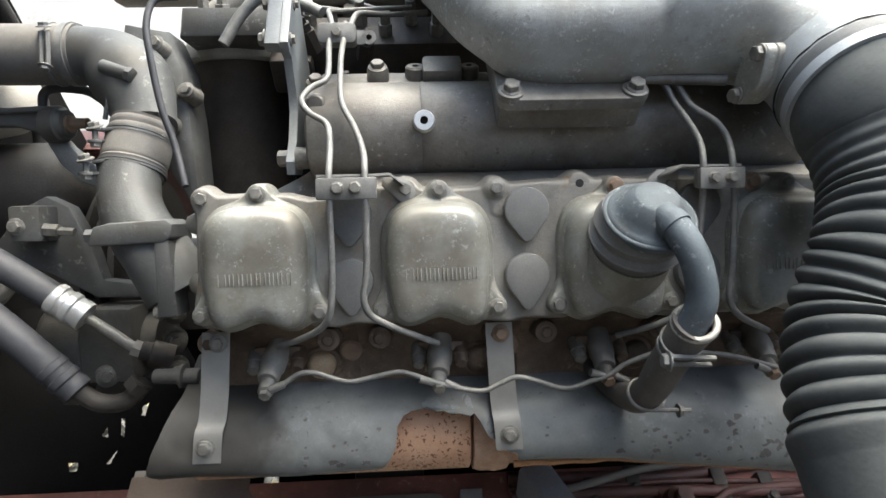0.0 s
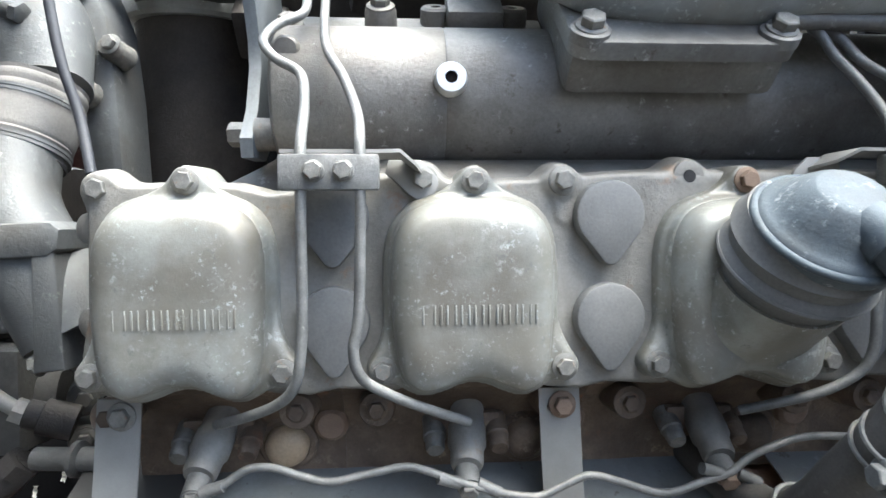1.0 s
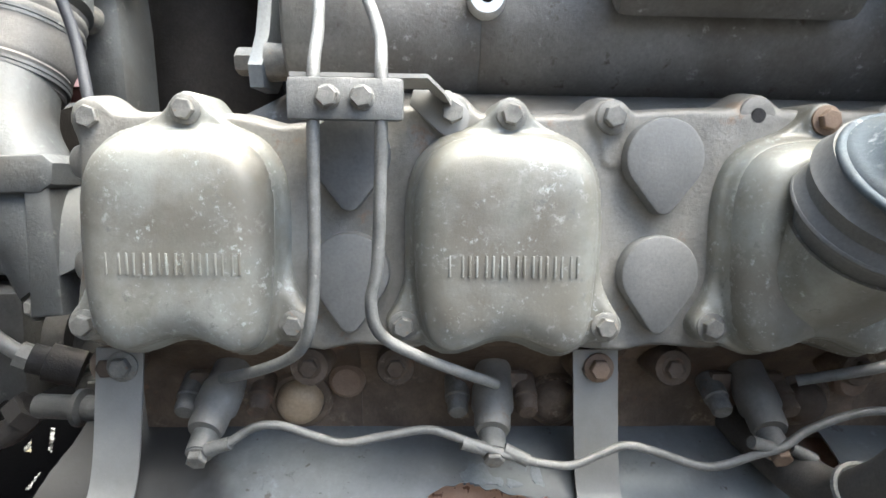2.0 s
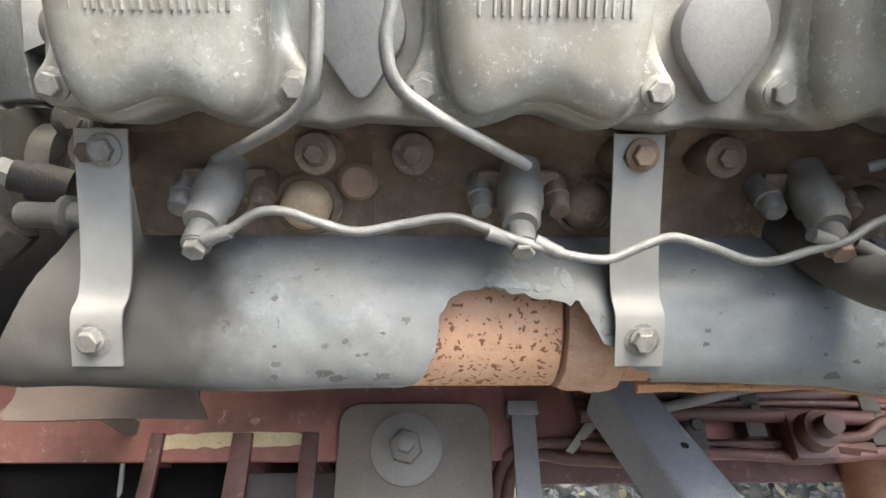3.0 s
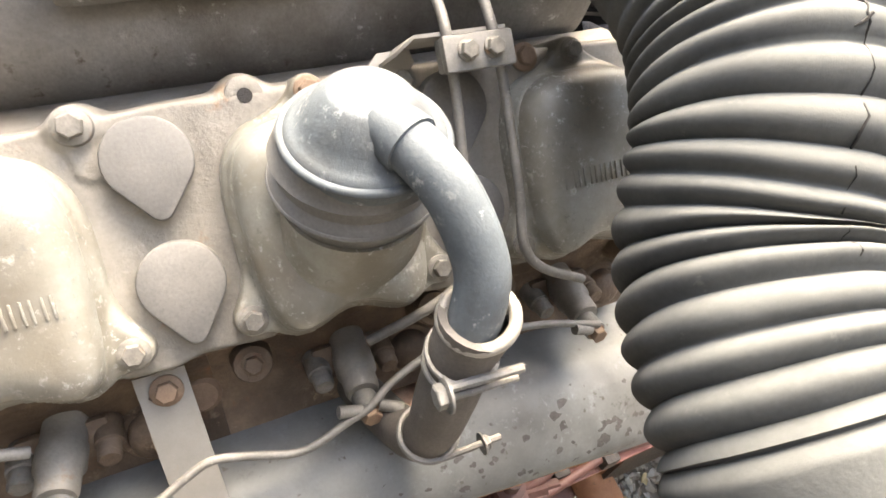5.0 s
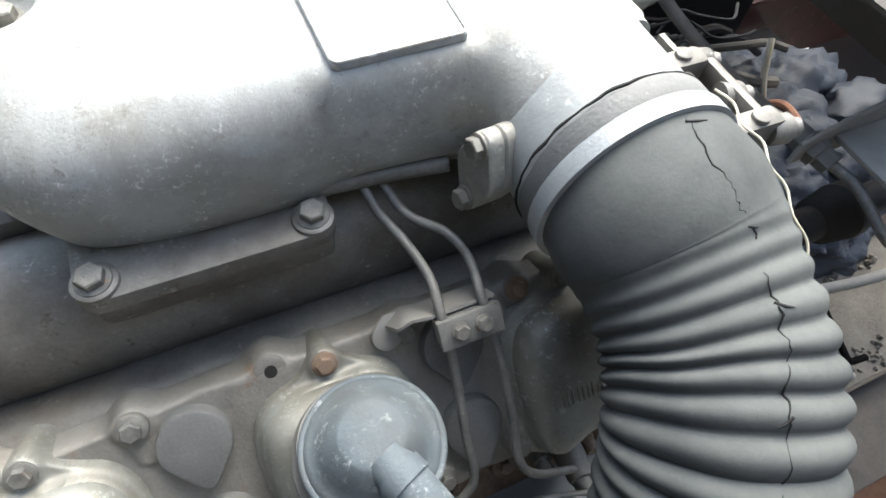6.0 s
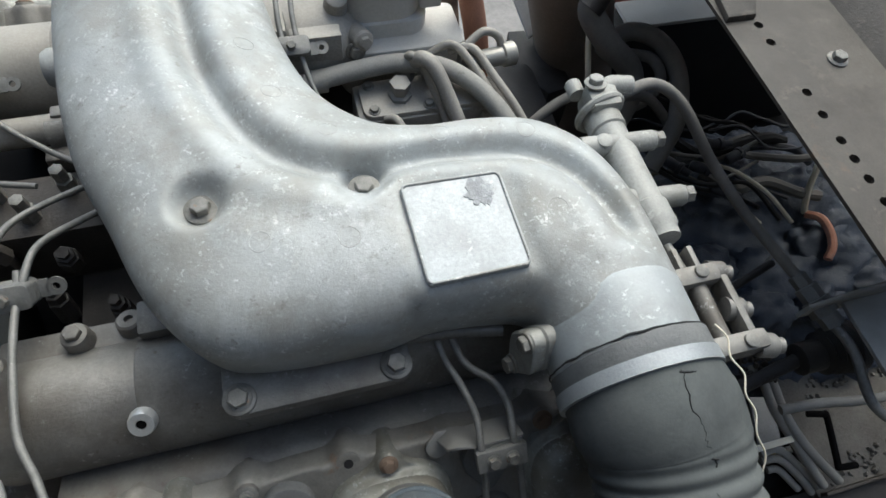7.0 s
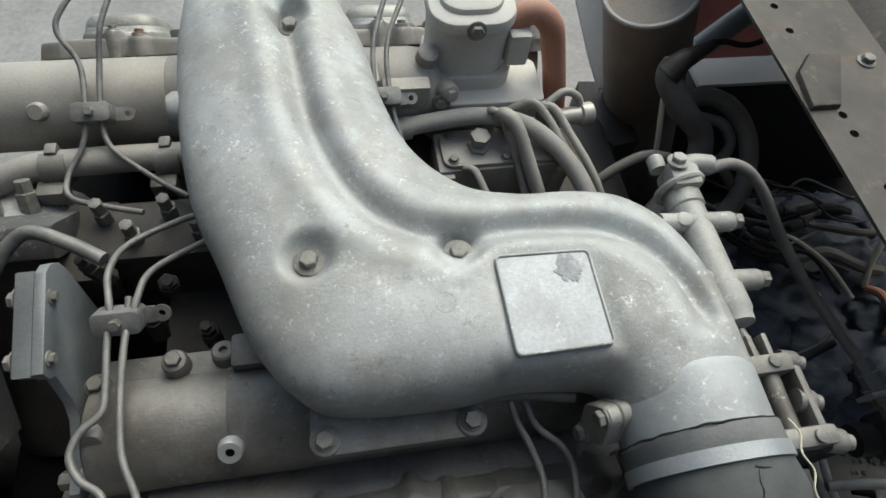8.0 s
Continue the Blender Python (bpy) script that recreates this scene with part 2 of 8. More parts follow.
OLD_RUST = material("dull_old_rust", (0.20, 0.085, 0.04), (0.31, 0.15, 0.075), 0.8, 0.0, 60, 30, 0.6, (0.10, 0.05, 0.03), 0.04, 90, 0.7, DUST, 0.2)
RED = material("faded_red_chassis_paint", (0.20, 0.060, 0.045), (0.35, 0.135, 0.100), 0.55, 0.0, 40, 9, 0.3, (0.30, 0.20, 0.14), 0.03, 14, 0.5, (0.27, 0.18, 0.135), 0.3)
weathered(RED, (0.44, 0.30, 0.23), (0.105, 0.052, 0.038), 60.0, 9.0, 0.57, 0.50)
MAROON = material("grimy_red_brackets", (0.068, 0.020, 0.019), (0.125, 0.044, 0.037), 0.55, 0.0, 40, 14, 0.3, None, 0, 30, 0.7, (0.24, 0.17, 0.135), 0.35)
weathered(MAROON, (0.24, 0.15, 0.12), (0.045, 0.022, 0.018), 70.0, 16.0, 0.56, 0.50)
DARK.node_tree.nodes["Principled BSDF"].inputs["Specular IOR Level"].default_value = 0.25
FRAME_GREY = material("dusty_grey_channel", (0.155, 0.142, 0.122), (0.265, 0.248, 0.215), 0.55, 0.2, 40, 9, 0.3, (0.10, 0.08, 0.06), -0.04, 18, 0.7, DUST, 0.5)
ARM_GREY = material("grey_painted_arm", (0.17, 0.172, 0.18), (0.28, 0.282, 0.285), 0.5, 0.2, 40, 9, 0.2, None, 0, 30, 0.6, DUST, 0.3)
BRACKET = material("blue_grey_bracket_paint", (0.115, 0.128, 0.138), (0.215, 0.232, 0.242), 0.5, 0.2, 45, 9, 0.25, (0.30, 0.31, 0.31), -0.02, 40, 0.5, DUST, 0.3)
ARM_PAINT = material("pale_blue_grey_arm_paint", (0.30, 0.315, 0.335), (0.45, 0.465, 0.485), 0.5, 0.1, 40, 9, 0.2, (0.24, 0.21, 0.18), -0.02, 30, 0.6, DUST, 0.2)
CYLINDER = material("grey_cast_cylinder", (0.235, 0.235, 0.215), (0.39, 0.39, 0.365), 0.55, 0.1, 45, 13, 0.35, (0.50, 0.50, 0.47), -0.02, 50, 0.55, DUST, 0.3)
weathered(CYLINDER, (0.55, 0.55, 0.52), (0.15, 0.14, 0.115), 80.0, 14.0, 0.57, 0.54)
DUSTY_LOG = material("dust_coated_log", (0.24, 0.225, 0.20), (0.37, 0.355, 0.325), 0.6, 0.15, 40, 9, 0.25, (0.17, 0.15, 0.12), -0.02, 35, 0.55, DUST, 0.55)
DUSTY_HOSE = material("dust_coated_hose", (0.105, 0.101, 0.095), (0.18, 0.173, 0.162), 0.8, 0.0, 60, 16, 0.3, (0.20, 0.185, 0.16), -0.02, 50, 0.6, DUST, 0.55)
PINK = material("chalky_red_body_paint", (0.50, 0.17, 0.15), (0.62, 0.25, 0.22), 0.5, 0.0, 40, 6, 0.2, (0.66, 0.38, 0.33), -0.02, 12, 0.5, DUST, 0.3)
PALE_HOSE = material("pale_dusty_hose", (0.19, 0.187, 0.175), (0.30, 0.295, 0.275), 0.75, 0.0, 60, 14, 0.25, (0.14, 0.13, 0.115), -0.02, 50, 0.6, DUST, 0.4)
IVORY = material("yellowed_plug_steel", (0.40, 0.29, 0.175), (0.50, 0.39, 0.265), 0.5, 0.1, 60, 20, 0.2, (0.25, 0.15, 0.08), 0.0, 60, 0.6)
COPPER = material("bare_copper", (0.66, 0.30, 0.19), (0.82, 0.46, 0.33), 0.35, 0.35, 60, 60, 0.2)
CREAM = material("cream_sheath", (0.66, 0.59, 0.45), (0.78, 0.72, 0.58), 0.5, 0.0, 60, 40, 0.2)
GROUND = material("grey_gravel_ground", (0.17, 0.163, 0.15), (0.30, 0.293, 0.272), 0.9, 0.0, 5, 3, 0.8, (0.40, 0.39, 0.365), -0.02, 28, 0.8)
PEBBLE = material("pebbles", (0.15, 0.143, 0.135), (0.31, 0.30, 0.278), 0.8, 0.0, 30, 12, 0.5, None, 0, 20, 0.9)
LEAF = material("dry_leaves", (0.30, 0.24, 0.14), (0.45, 0.38, 0.24), 0.7, 0.0, 30, 12, 0.3, None, 0, 20, 0.9)
GREEN = material("green_weeds", (0.06, 0.12, 0.03), (0.12, 0.20, 0.05), 0.55, 0.0, 30, 12, 0.2, None, 0, 20, 0.9)
CLOTH = material("pale_cloth", (0.45, 0.43, 0.39), (0.58, 0.56, 0.52), 0.9, 0.0, 60, 12, 0.3, None, 0, 20, 0.8)
BRIGHT = material("bare_zinc", (0.60, 0.60, 0.58), (0.72, 0.72, 0.70), 0.35, 0.6, 90, 60, 0.2, (0.35, 0.34, 0.32), -0.06, 150, 0.6)


# ---- building helpers ----
BASE = {}


def thing(name, frame_, at, label, category, group=""):
    ob = new(name)
    ob.empty_display_size = 0.02
    ob.matrix_world = frame_ @ Matrix.Translation(at)
    BASE[ob.name] = at
    return tagged(ob, label, category, group)


def finish(bm, smooth=40):
    bmesh.ops.remove_doubles(bm, verts=bm.verts, dist=0.00005)
    bmesh.ops.recalc_face_normals(bm, faces=bm.faces)
    for f in bm.faces:
        f.smooth = True
    for e in bm.edges:
        e.smooth = len(e.link_faces) == 2 and e.calc_face_angle(4) < radians(smooth)


def mesh_of(name, bm, mat, shift=(0, 0, 0), smooth=40):
    finish(bm, smooth)
    bmesh.ops.translate(bm, verts=bm.verts, vec=-Vector(shift))
    data = bpy.data.meshes.new(name)
    bm.to_mesh(data)
    bm.free()
    data.materials.append(mat)
    return data


def base_of(ob):
    while ob.parent:
        ob = ob.parent
    return BASE[ob.name]


def part(name, bm, mat, parent, label="", smooth=40):
    """One mesh under a thing, given in the thing's own frame (bank or level)."""
    ob = new(name, mesh_of(name, bm, mat, base_of(parent), smooth))
    ob.parent = parent
    return tagged(ob, label)


def single(name, bm, mat, frame_, at, label, category, group="", kind="", smooth=40):
    """A thing that is one mesh."""
    ob = new(name, mesh_of(name, bm, mat, at, smooth))
    ob.matrix_world = frame_ @ Matrix.Translation(at)
    BASE[ob.name] = at
    return tagged(ob, label, category, group, kind)


def glide(points, steps=8):
    """A smooth line through the points (Catmull-Rom); points may carry extra values."""
    p = [np.array(q, float) for q in points]
    p = [2 * p[0] - p[1], *p, 2 * p[-1] - p[-2]]
    out = []
    for i in range(1, len(p) - 2):
        for k in range(steps):
            t = k / steps
            a, b, c, d = p[i - 1:i + 3]
            out.append(0.5 * (2 * b + (c - a) * t + (2 * a - 5 * b + 4 * c - d) * t * t + (3 * b - a - 3 * c + d) * t ** 3))
    return [*out, p[-2]]


def ring(bm, c, u, v, ru, rv, n, turn=0.0):
    return [bm.verts.new(c + u * (ru * math.cos(turn + 2 * math.pi * k / n)) + v * (rv * math.sin(turn + 2 * math.pi * k / n))) for k in range(n)]


def bridge(bm, a, b):
    n = len(a)
    for k in range(n):
        bm.faces.new((a[k], a[(k + 1) % n], b[(k + 1) % n], b[k]))


def tube(bm, line, radius, n=12, caps=True, hollow=0.0):
    """Sweep a circle along the line; radius is a number or one for each point. hollow: the wall's thickness, for open ends."""
    line = [Vector(q[:3]) for q in line]
    radii = radius if isinstance(radius, (list, tuple)) else [radius] * len(line)
    tangent = (line[1] - line[0]).normalized()
    u = tangent.orthogonal().normalized()
    rings = []
    for i, q in enumerate(line):
        a, b = line[max(0, i - 1)], line[min(len(line) - 1, i + 1)]
        t = (b - a).normalized() if (b - a).length > 1e-9 else tangent
        u = (u - t * u.dot(t)).normalized()
        v = t.cross(u)
        rings.append(ring(bm, q, u, v, radii[i], radii[i], n))
        if hollow and i in (0, len(line) - 1):
            inner = ring(bm, q, u, v, radii[i] - hollow, radii[i] - hollow, n)
            deep = ring(bm, q + t * (0.02 if i == 0 else -0.02), u, v, radii[i] - hollow, radii[i] - hollow, n)
            bridge(bm, rings[-1], inner)
            bridge(bm, inner, deep)
            bm.faces.new(deep)
    for a, b in zip(rings, rings[1:]):
        bridge(bm, a, b)
    if caps and not hollow:
        bm.faces.new(rings[0])
        bm.faces.new(rings[-1])
    return bm


def frame_of(axis):
    axis = Vector(axis).normalized()
    u = axis.orthogonal().normalized()
    return axis, u, axis.cross(u)


def turned(bm, at, axis, profile, n=20, turn=0.0):
    """A turned shape: profile rows of (height along the axis, radius)."""
    at = Vector(at)
    axis, u, v = frame_of(axis)
    rings = [ring(bm, at + axis * h, u, v, max(r, 1e-5), max(r, 1e-5), n, turn) for h, r in profile]
    for a, b in zip(rings, rings[1:]):
        bridge(bm, a, b)
    bm.faces.new(rings[0])
    bm.faces.new(rings[-1])
    return bm


def bolt(bm, at, axis, size=0.0065, washer=1.45, turn=0.3):
    """A flanged hexagon head with a dished top; at is the seat, size the head's corner radius."""
    h = size * 1.0
    turned(bm, at, axis, [(0, size * washer), (size * 0.2, size * washer), (size * 0.32, size * (washer - 0.2))], 18)
    turned(bm, at, axis, [(size * 0.2, size), (h * 0.96, size), (h * 1.06, size * 0.88)], 6, turn)
    turned(bm, at, axis, [(h * 0.9, size * 0.80), (h * 1.06, size * 0.78), (h * 1.08, size * 0.70), (h * 1.02, size * 0.52), (h * 1.00, size * 0.1)], 18)
    return bm


def prism(bm, outline, axis, low, high, bevel=0.0):
    """An outline in the plane square to x, y or z, drawn out from low to high, with a small chamfer at the high end."""
    def put(a, b, h):
        return {"x": (h, a, b), "y": (a, h, b), "z": (a, b, h)}[axis]
    side = turn_of(outline)
    levels = [(low, 0.0), (high, 0.0)]
    if bevel:
        step = bevel if high > low else -bevel
        levels = [(low, 0.0), (high - step, 0.0), (high - step * 0.3, bevel * 0.3), (high, bevel)]
    loops = []
    for h, inset in levels:
        loop = []
        for k, (a, b) in enumerate(outline):
            pa, na = outline[k - 1], outline[(k + 1) % len(outline)]
            d1, d2 = Vector((a - pa[0], b - pa[1])), Vector((na[0] - a, na[1] - b))
            nrm = Vector((-(d1.normalized() + d2.normalized()).y, (d1.normalized() + d2.normalized()).x)) if d1.length and d2.length else Vector((0, 0))
            nrm = nrm.normalized() if nrm.length > 1e-9 else nrm
            loop.append(bm.verts.new(put(a + nrm.x * inset * side, b + nrm.y * inset * side, h)))
        loops.append(loop)
    for a, b in zip(loops, loops[1:]):
        bridge(bm, a, b)
    bm.faces.new(loops[0])
    bm.faces.new(loops[-1])
    return bm


def turn_of(outline):
    area = sum(a[0] * b[1] - b[0] * a[1] for a, b in zip(outline, [*outline[1:], outline[0]]))
    return 1 if area > 0 else -1


def box(bm, low, high, bevel=0.0):
    (x0, y0, z0), (x1, y1, z1) = low, high
    made = bmesh.ops.create_cube(bm, size=1)["verts"]
    for v in made:
        v.co = Vector((x0 if v.co.x < 0 else x1, y0 if v.co.y < 0 else y1, z0 if v.co.z < 0 else z1))
    if bevel:
        edges = {e for v in made for e in v.link_edges}
        bmesh.ops.bevel(bm, geom=list(edges), offset=bevel, segments=2, affect="EDGES", profile=0.6)
    return bm


def rounded(w, h, r, n=5, cx=0.0, cy=0.0):
    out = []
    for sx, sy, a0 in ((1, 1, 0), (-1, 1, 90), (-1, -1, 180), (1, -1, 270)):
        for k in range(n + 1):
            a = radians(a0 + 90 * k / n)
            out.append((cx + sx * (w / 2 - r) + r * math.cos(a), cy + sy * (h / 2 - r) + r * math.sin(a)))
    return out


def hull2d(points):
    pts = sorted(set((round(a, 6), round(b, 6)) for a, b in points))
    def half(seq):
        out = []
        for q in seq:
            while len(out) > 1 and (out[-1][0] - out[-2][0]) * (q[1] - out[-2][1]) - (out[-1][1] - out[-2][1]) * (q[0] - out[-2][0]) <= 0:
                out.pop()
            out.append(q)
        return out[:-1]
    return half(pts) + half(pts[::-1])


def disc(cx, cy, r, n=14):
    return [(cx + r * math.cos(2 * math.pi * k / n), cy + r * math.sin(2 * math.pi * k / n)) for k in range(n)]


def fresh():
    return bmesh.new()


def outline_gap(px, pz, poly):
    """Signed distance of places in a plane from a closed outline, negative inside it."""
    best, hit = np.full(px.shape, 9.0), np.zeros(px.shape, bool)
    for (ax, az), (bx_, bz_) in zip(poly, [*poly[1:], poly[0]]):
        ex, ez = bx_ - ax, bz_ - az
        k = np.clip(((px - ax) * ex + (pz - az) * ez) / max(1e-12, ex * ex + ez * ez), 0, 1)
        best = np.minimum(best, np.hypot(px - ax - k * ex, pz - az - k * ez))
        with np.errstate(divide="ignore", invalid="ignore"):
            hit ^= ((az > pz) != (bz_ > pz)) & (px < ex * (pz - az) / (ez if abs(ez) > 1e-12 else 1e-12) + ax)
    return np.where(hit, -best, best)


def soft_min(a, b, k):
    h = np.clip(0.5 + 0.5 * (b - a) / k, 0, 1)
    return b + (a - b) * h - k * h * (1 - h)


def soft_max(a, b, k):
    return -soft_min(-a, -b, k)


def ease(v, a, b):
    """1 up to a, falling smoothly to 0 at b."""
    k = np.clip((v - a) / (b - a), 0, 1)
    return 1 - k * k * (3 - 2 * k)


def relief_mesh(xs, zs, ys, keep, gap=None, rim=0.0):
    """A sheet over the plane of x and z, standing at ys, without the cells that are not kept; its edge is drawn onto the line where gap equals rim."""
    n, m = len(xs), len(zs)
    gx, gz = np.meshgrid(xs, zs, indexing="ij")
    if gap is not None:
        sx, sz = np.gradient(gap, xs, zs)
        over = np.maximum(0, gap - rim) / np.maximum(0.2, np.hypot(sx, sz)) ** 2
        gx, gz = gx - over * sx, gz - over * sz
    verts = [(gx[i, j], ys[i, j], gz[i, j]) for i in range(n) for j in range(m)]
    faces = [(i * m + j, (i + 1) * m + j, (i + 1) * m + j + 1, i * m + j + 1) for i in range(n - 1) for j in range(m - 1) if keep[i, j] or keep[i + 1, j + 1]]
    data = bpy.data.meshes.new("relief")
    data.from_pydata(verts, [], faces)
    bm = fresh()
    bm.from_mesh(data)
    bpy.data.meshes.remove(data)
    bmesh.ops.delete(bm, geom=[v for v in bm.verts if not v.link_faces], context="VERTS")
    return bm


# ---- ground ----
bm = fresh()
bmesh.ops.create_grid(bm, x_segments=60, y_segments=60, size=1)
for v in bm.verts:
    v.co = Vector((math.copysign(abs(v.co.x) ** 3, v.co.x) * 150, math.copysign(abs(v.co.y) ** 3, v.co.y) * 150, 0))
    v.co.z = 0.012 * noise.noise(v.co * 1.7) if v.co.length < 20 else 0
ground = new("ground", mesh_of("ground", bm, GROUND))
tagged(ground, "grey gravel yard under and round the truck", "ground", kind="structure")

# plain dark slabs, added out of view to block sky light in front and behind the viewer
WALL = material("dark_light_blocker", (0.05, 0.05, 0.05), (0.09, 0.088, 0.085), 0.8, 0.0, 20, 2, 0.3)
bm = fresh()
prism(bm, [(-1.45, 0.0), (-1.25, 0.0), (-1.25, 1.7), (-0.28, 3.0), (-0.33, 3.15), (-1.45, 1.9)], "y", -1.6, 1.30)
wall_front = new("wall_front", mesh_of("wall_front", bm, WALL))
tagged(wall_front, "unseen plain dark slab, added to block sky light where the tilted cab hangs", "wall", kind="structure")
bm = fresh()
box(bm, (-2.6, -1.75, 0.0), (2.9, -1.601, 5.0), 0.01)
wall_near = new("wall_near", mesh_of("wall_near", bm, WALL))
tagged(wall_near, "unseen plain dark slab behind the viewer, added to block sky light", "wall", kind="structure")

# dark backing added to hide the bright ground past the crossmember
bm = fresh()
box(bm, (2.35, -1.6, 0.35), (2.45, 1.45, 2.6), 0.01)
wall_rear = new("wall_rear", mesh_of("wall_rear", bm, WALL))
tagged(wall_rear, "plain dark backing added behind the engine to hide bright ground", "wall", kind="structure")

# ---- near bank: heads, rocker case, covers ----
CENTRES = [-0.184, 0.0, 0.184, 0.368]


def cylinder_head(cx, group):
    t = thing("cylinder_head", BANK, (cx, 0.72, -0.03), "grimy brown cast-iron cylinder head below the rocker case", "cylinder head", group)
    bm = fresh()
    outline = [(0.655, -0.085), (0.672, -0.10), (0.684, -0.125), (0.690, -0.165), (0.80, -0.17), (0.80, -0.03), (0.715, 0.045), (0.665, 0.055), (0.655, 0.05)]
    prism(bm, outline, "x", cx - (0.0919 if cx > -0.1 else 0.064), cx + 0.0919)
    part("casting", bm, BLOCK, t)
    # lugs with head bolts either side of the injector
    for dx, dz in ((-0.066, -0.096), (0.062, -0.096)):
        bm = fresh()
        turned(bm, (cx + dx, 0.672, dz), (0, -1, 0), [(0, 0.014), (0.028, 0.013), (0.030, 0.012)], 16)
        lug = part("lug", bm, BLOCK, t)
        bm = fresh()
        bolt(bm, (cx + dx, 0.643, dz), (0, -1, 0), 0.0062, 1.25)
        part("bolt", bm, BLOCK, lug)
    # core plug in its boss
    bm = fresh()
    turned(bm, (cx + 0.048, 0.70, -0.128), (0, -1, -0.25), [(0, 0.024), (0.018, 0.023), (0.020, 0.021), (0.020, 0.0175), (0.017, 0.0172)], 24)
    seat_ = part("plug_boss", bm, BLOCK, t)
    bm = fresh()
    turned(bm, (cx + 0.048, 0.698, -0.128), (0, -1, -0.25), [(0, 0.0165), (0.022, 0.0165), (0.027, 0.014), (0.030, 0.009), (0.031, 0.003)], 24)
    part("core_plug", bm, IVORY if cx < -0.1 else BLOCK, seat_, "domed steel core plug")
    bm = fresh()
    turned(bm, (cx + 0.082, 0.69, -0.115), (0, -1, -0.1), [(0, 0.014), (0.014, 0.013), (0.017, 0.010)], 18)
    part("plug", bm, RUST_BOLT, t, "small rusted plug")
    return t


def injector(cx, group):
    t = thing("fuel_injector", BANK, (cx, 0.70, -0.09), "dusty steel fuel injector holder clamped in the cylinder head", "injector", group)
    a, b = Vector((cx + 0.006, 0.715, -0.085)), Vector((cx - 0.003, 0.632, -0.136))
    ax = (b - a).normalized()
    bm = fresh()
    turned(bm, a, ax, [(0, 0.0150), (0.04, 0.0150), (0.043, 0.0132), (0.060, 0.0130), (0.063, 0.0142), (0.078, 0.0142), (0.081, 0.0122), (0.094, 0.0118), (0.097, 0.0105)], 24)
    part("body", bm, CASE, t)
    bm = fresh()
    turned(bm, a + Vector((0, -0.012, 0.006)), (0.0, -0.6, 0.35), [(0, 0.010), (0.03, 0.010), (0.032, 0.008)], 6)
    part("inlet", bm, BOLT, t)
    for side in (-1, 1):
        bm = fresh()
        box(bm, (cx + side * 0.014 - 0.012, 0.668, -0.132), (cx + side * 0.014 + 0.012, 0.682, -0.108), 0.003)
        part("clamp", bm, BLOCK, t)
        bm = fresh()
        turned(bm, (cx + side * 0.024, 0.69, -0.110), (0, -0.86, -0.5), [(0, 0.0088), (0.030, 0.0088), (0.031, 0.0075), (0.040, 0.0072), (0.042, 0.006)], 14)
        part("stud", bm, BLOCK if side > 0 else BOLT, t)
    return t


CASE_TOP = [(0.468, 0.058), (0.44, 0.069), (0.31, 0.071), (0.22, 0.0717), (0.137, 0.0715), (0.105, 0.0705), (0.060, 0.067), (0.038, 0.0655), (0.012, 0.0645), (-0.0126, 0.0650), (-0.040, 0.068), (-0.0545, 0.0695), (-0.085, 0.066), (-0.120, 0.058), (-0.1333, 0.0565), (-0.155, 0.062), (-0.19, 0.063), (-0.2167, 0.0622), (-0.240, 0.0630), (-0.2505, 0.056), (-0.2510, 0.045)]
CASE_LOW = [(-0.2515, -0.02), (-0.256, -0.045), (-0.259, -0.070), (-0.245, -0.076)]
for c in CENTRES:
    CASE_LOW += [(c - 0.052, -0.078), (c - 0.02, -0.066), (c + 0.02, -0.066), (c + 0.052, -0.078), (c + 0.075, -0.080), (c + 0.093, -0.076)]
BOSSES = ((0.0615, 0.0635, 0.0105, 0.614), (0.1505, 0.0665, 0.0115, 0.618), (-0.0328, 0.0645, 0.0105, 0.615), (0.2455, 0.0610, 0.0105, 0.617), (-0.2425, 0.0592, 0.0105, 0.6215), (0.335, 0.064, 0.0105, 0.614))
rocker_case = thing("rocker_case", BANK, (0.09, 0.63, 0.0), "dusty cast aluminium rocker case running the length of the bank", "rocker case")
xs, zs = np.arange(-0.274, 0.478, 0.00125), np.arange(-0.090, 0.086, 0.00125)
PX, PZ = np.meshgrid(xs, zs, indexing="ij")
gap_ = outline_gap(PX, PZ, [*CASE_TOP, *CASE_LOW[:-1], (0.455, -0.07)]) + 0.0010
rise_ = np.zeros_like(PX)
for x, z, r, ybase in BOSSES:
    far_ = np.hypot(PX - x, PZ - z)
    gap_ = soft_min(gap_, far_ - r - 0.0015, 0.008)
    tail_ = outline_gap(PX, PZ, hull2d(disc(x, z, r * 0.8) + disc(x + 0.003, z - 0.022, r * 0.7)))
    rise_ = soft_max(rise_, (0.620 - ybase) * 0.8 * ease(far_, r - 0.001, r + 0.008), 0.002)
    rise_ = soft_max(rise_, (0.622 - ybase) * 0.45 * ease(tail_, -0.002, 0.006), 0.002)
for c in CENTRES:  # low land round each cover, and a shallow web between the covers
    rise_ += 0.0022 * ease(np.abs(PX - c), 0.056, 0.072) * ease(np.abs(PZ + 0.004), 0.068, 0.078)
rough_ = np.array([[noise.noise(Vector((x * 90, z * 90, 4.0))) + 0.6 * noise.noise(Vector((x * 260, z * 260, 1.0))) for z in zs] for x in xs])
side_ = np.clip(1 + gap_ / 0.003, 0, 1)
ys = 0.622 - rise_ + 0.00022 * rough_ + 0.003 * (1 - np.sqrt(1 - 0.999 * side_ ** 2)) + 0.020 * np.clip(gap_ / 0.0040, 0, 1)
part("casting", relief_mesh(xs, zs, ys, gap_ < 0.0044, gap_, 0.0036), CASE, rocker_case, smooth=65)
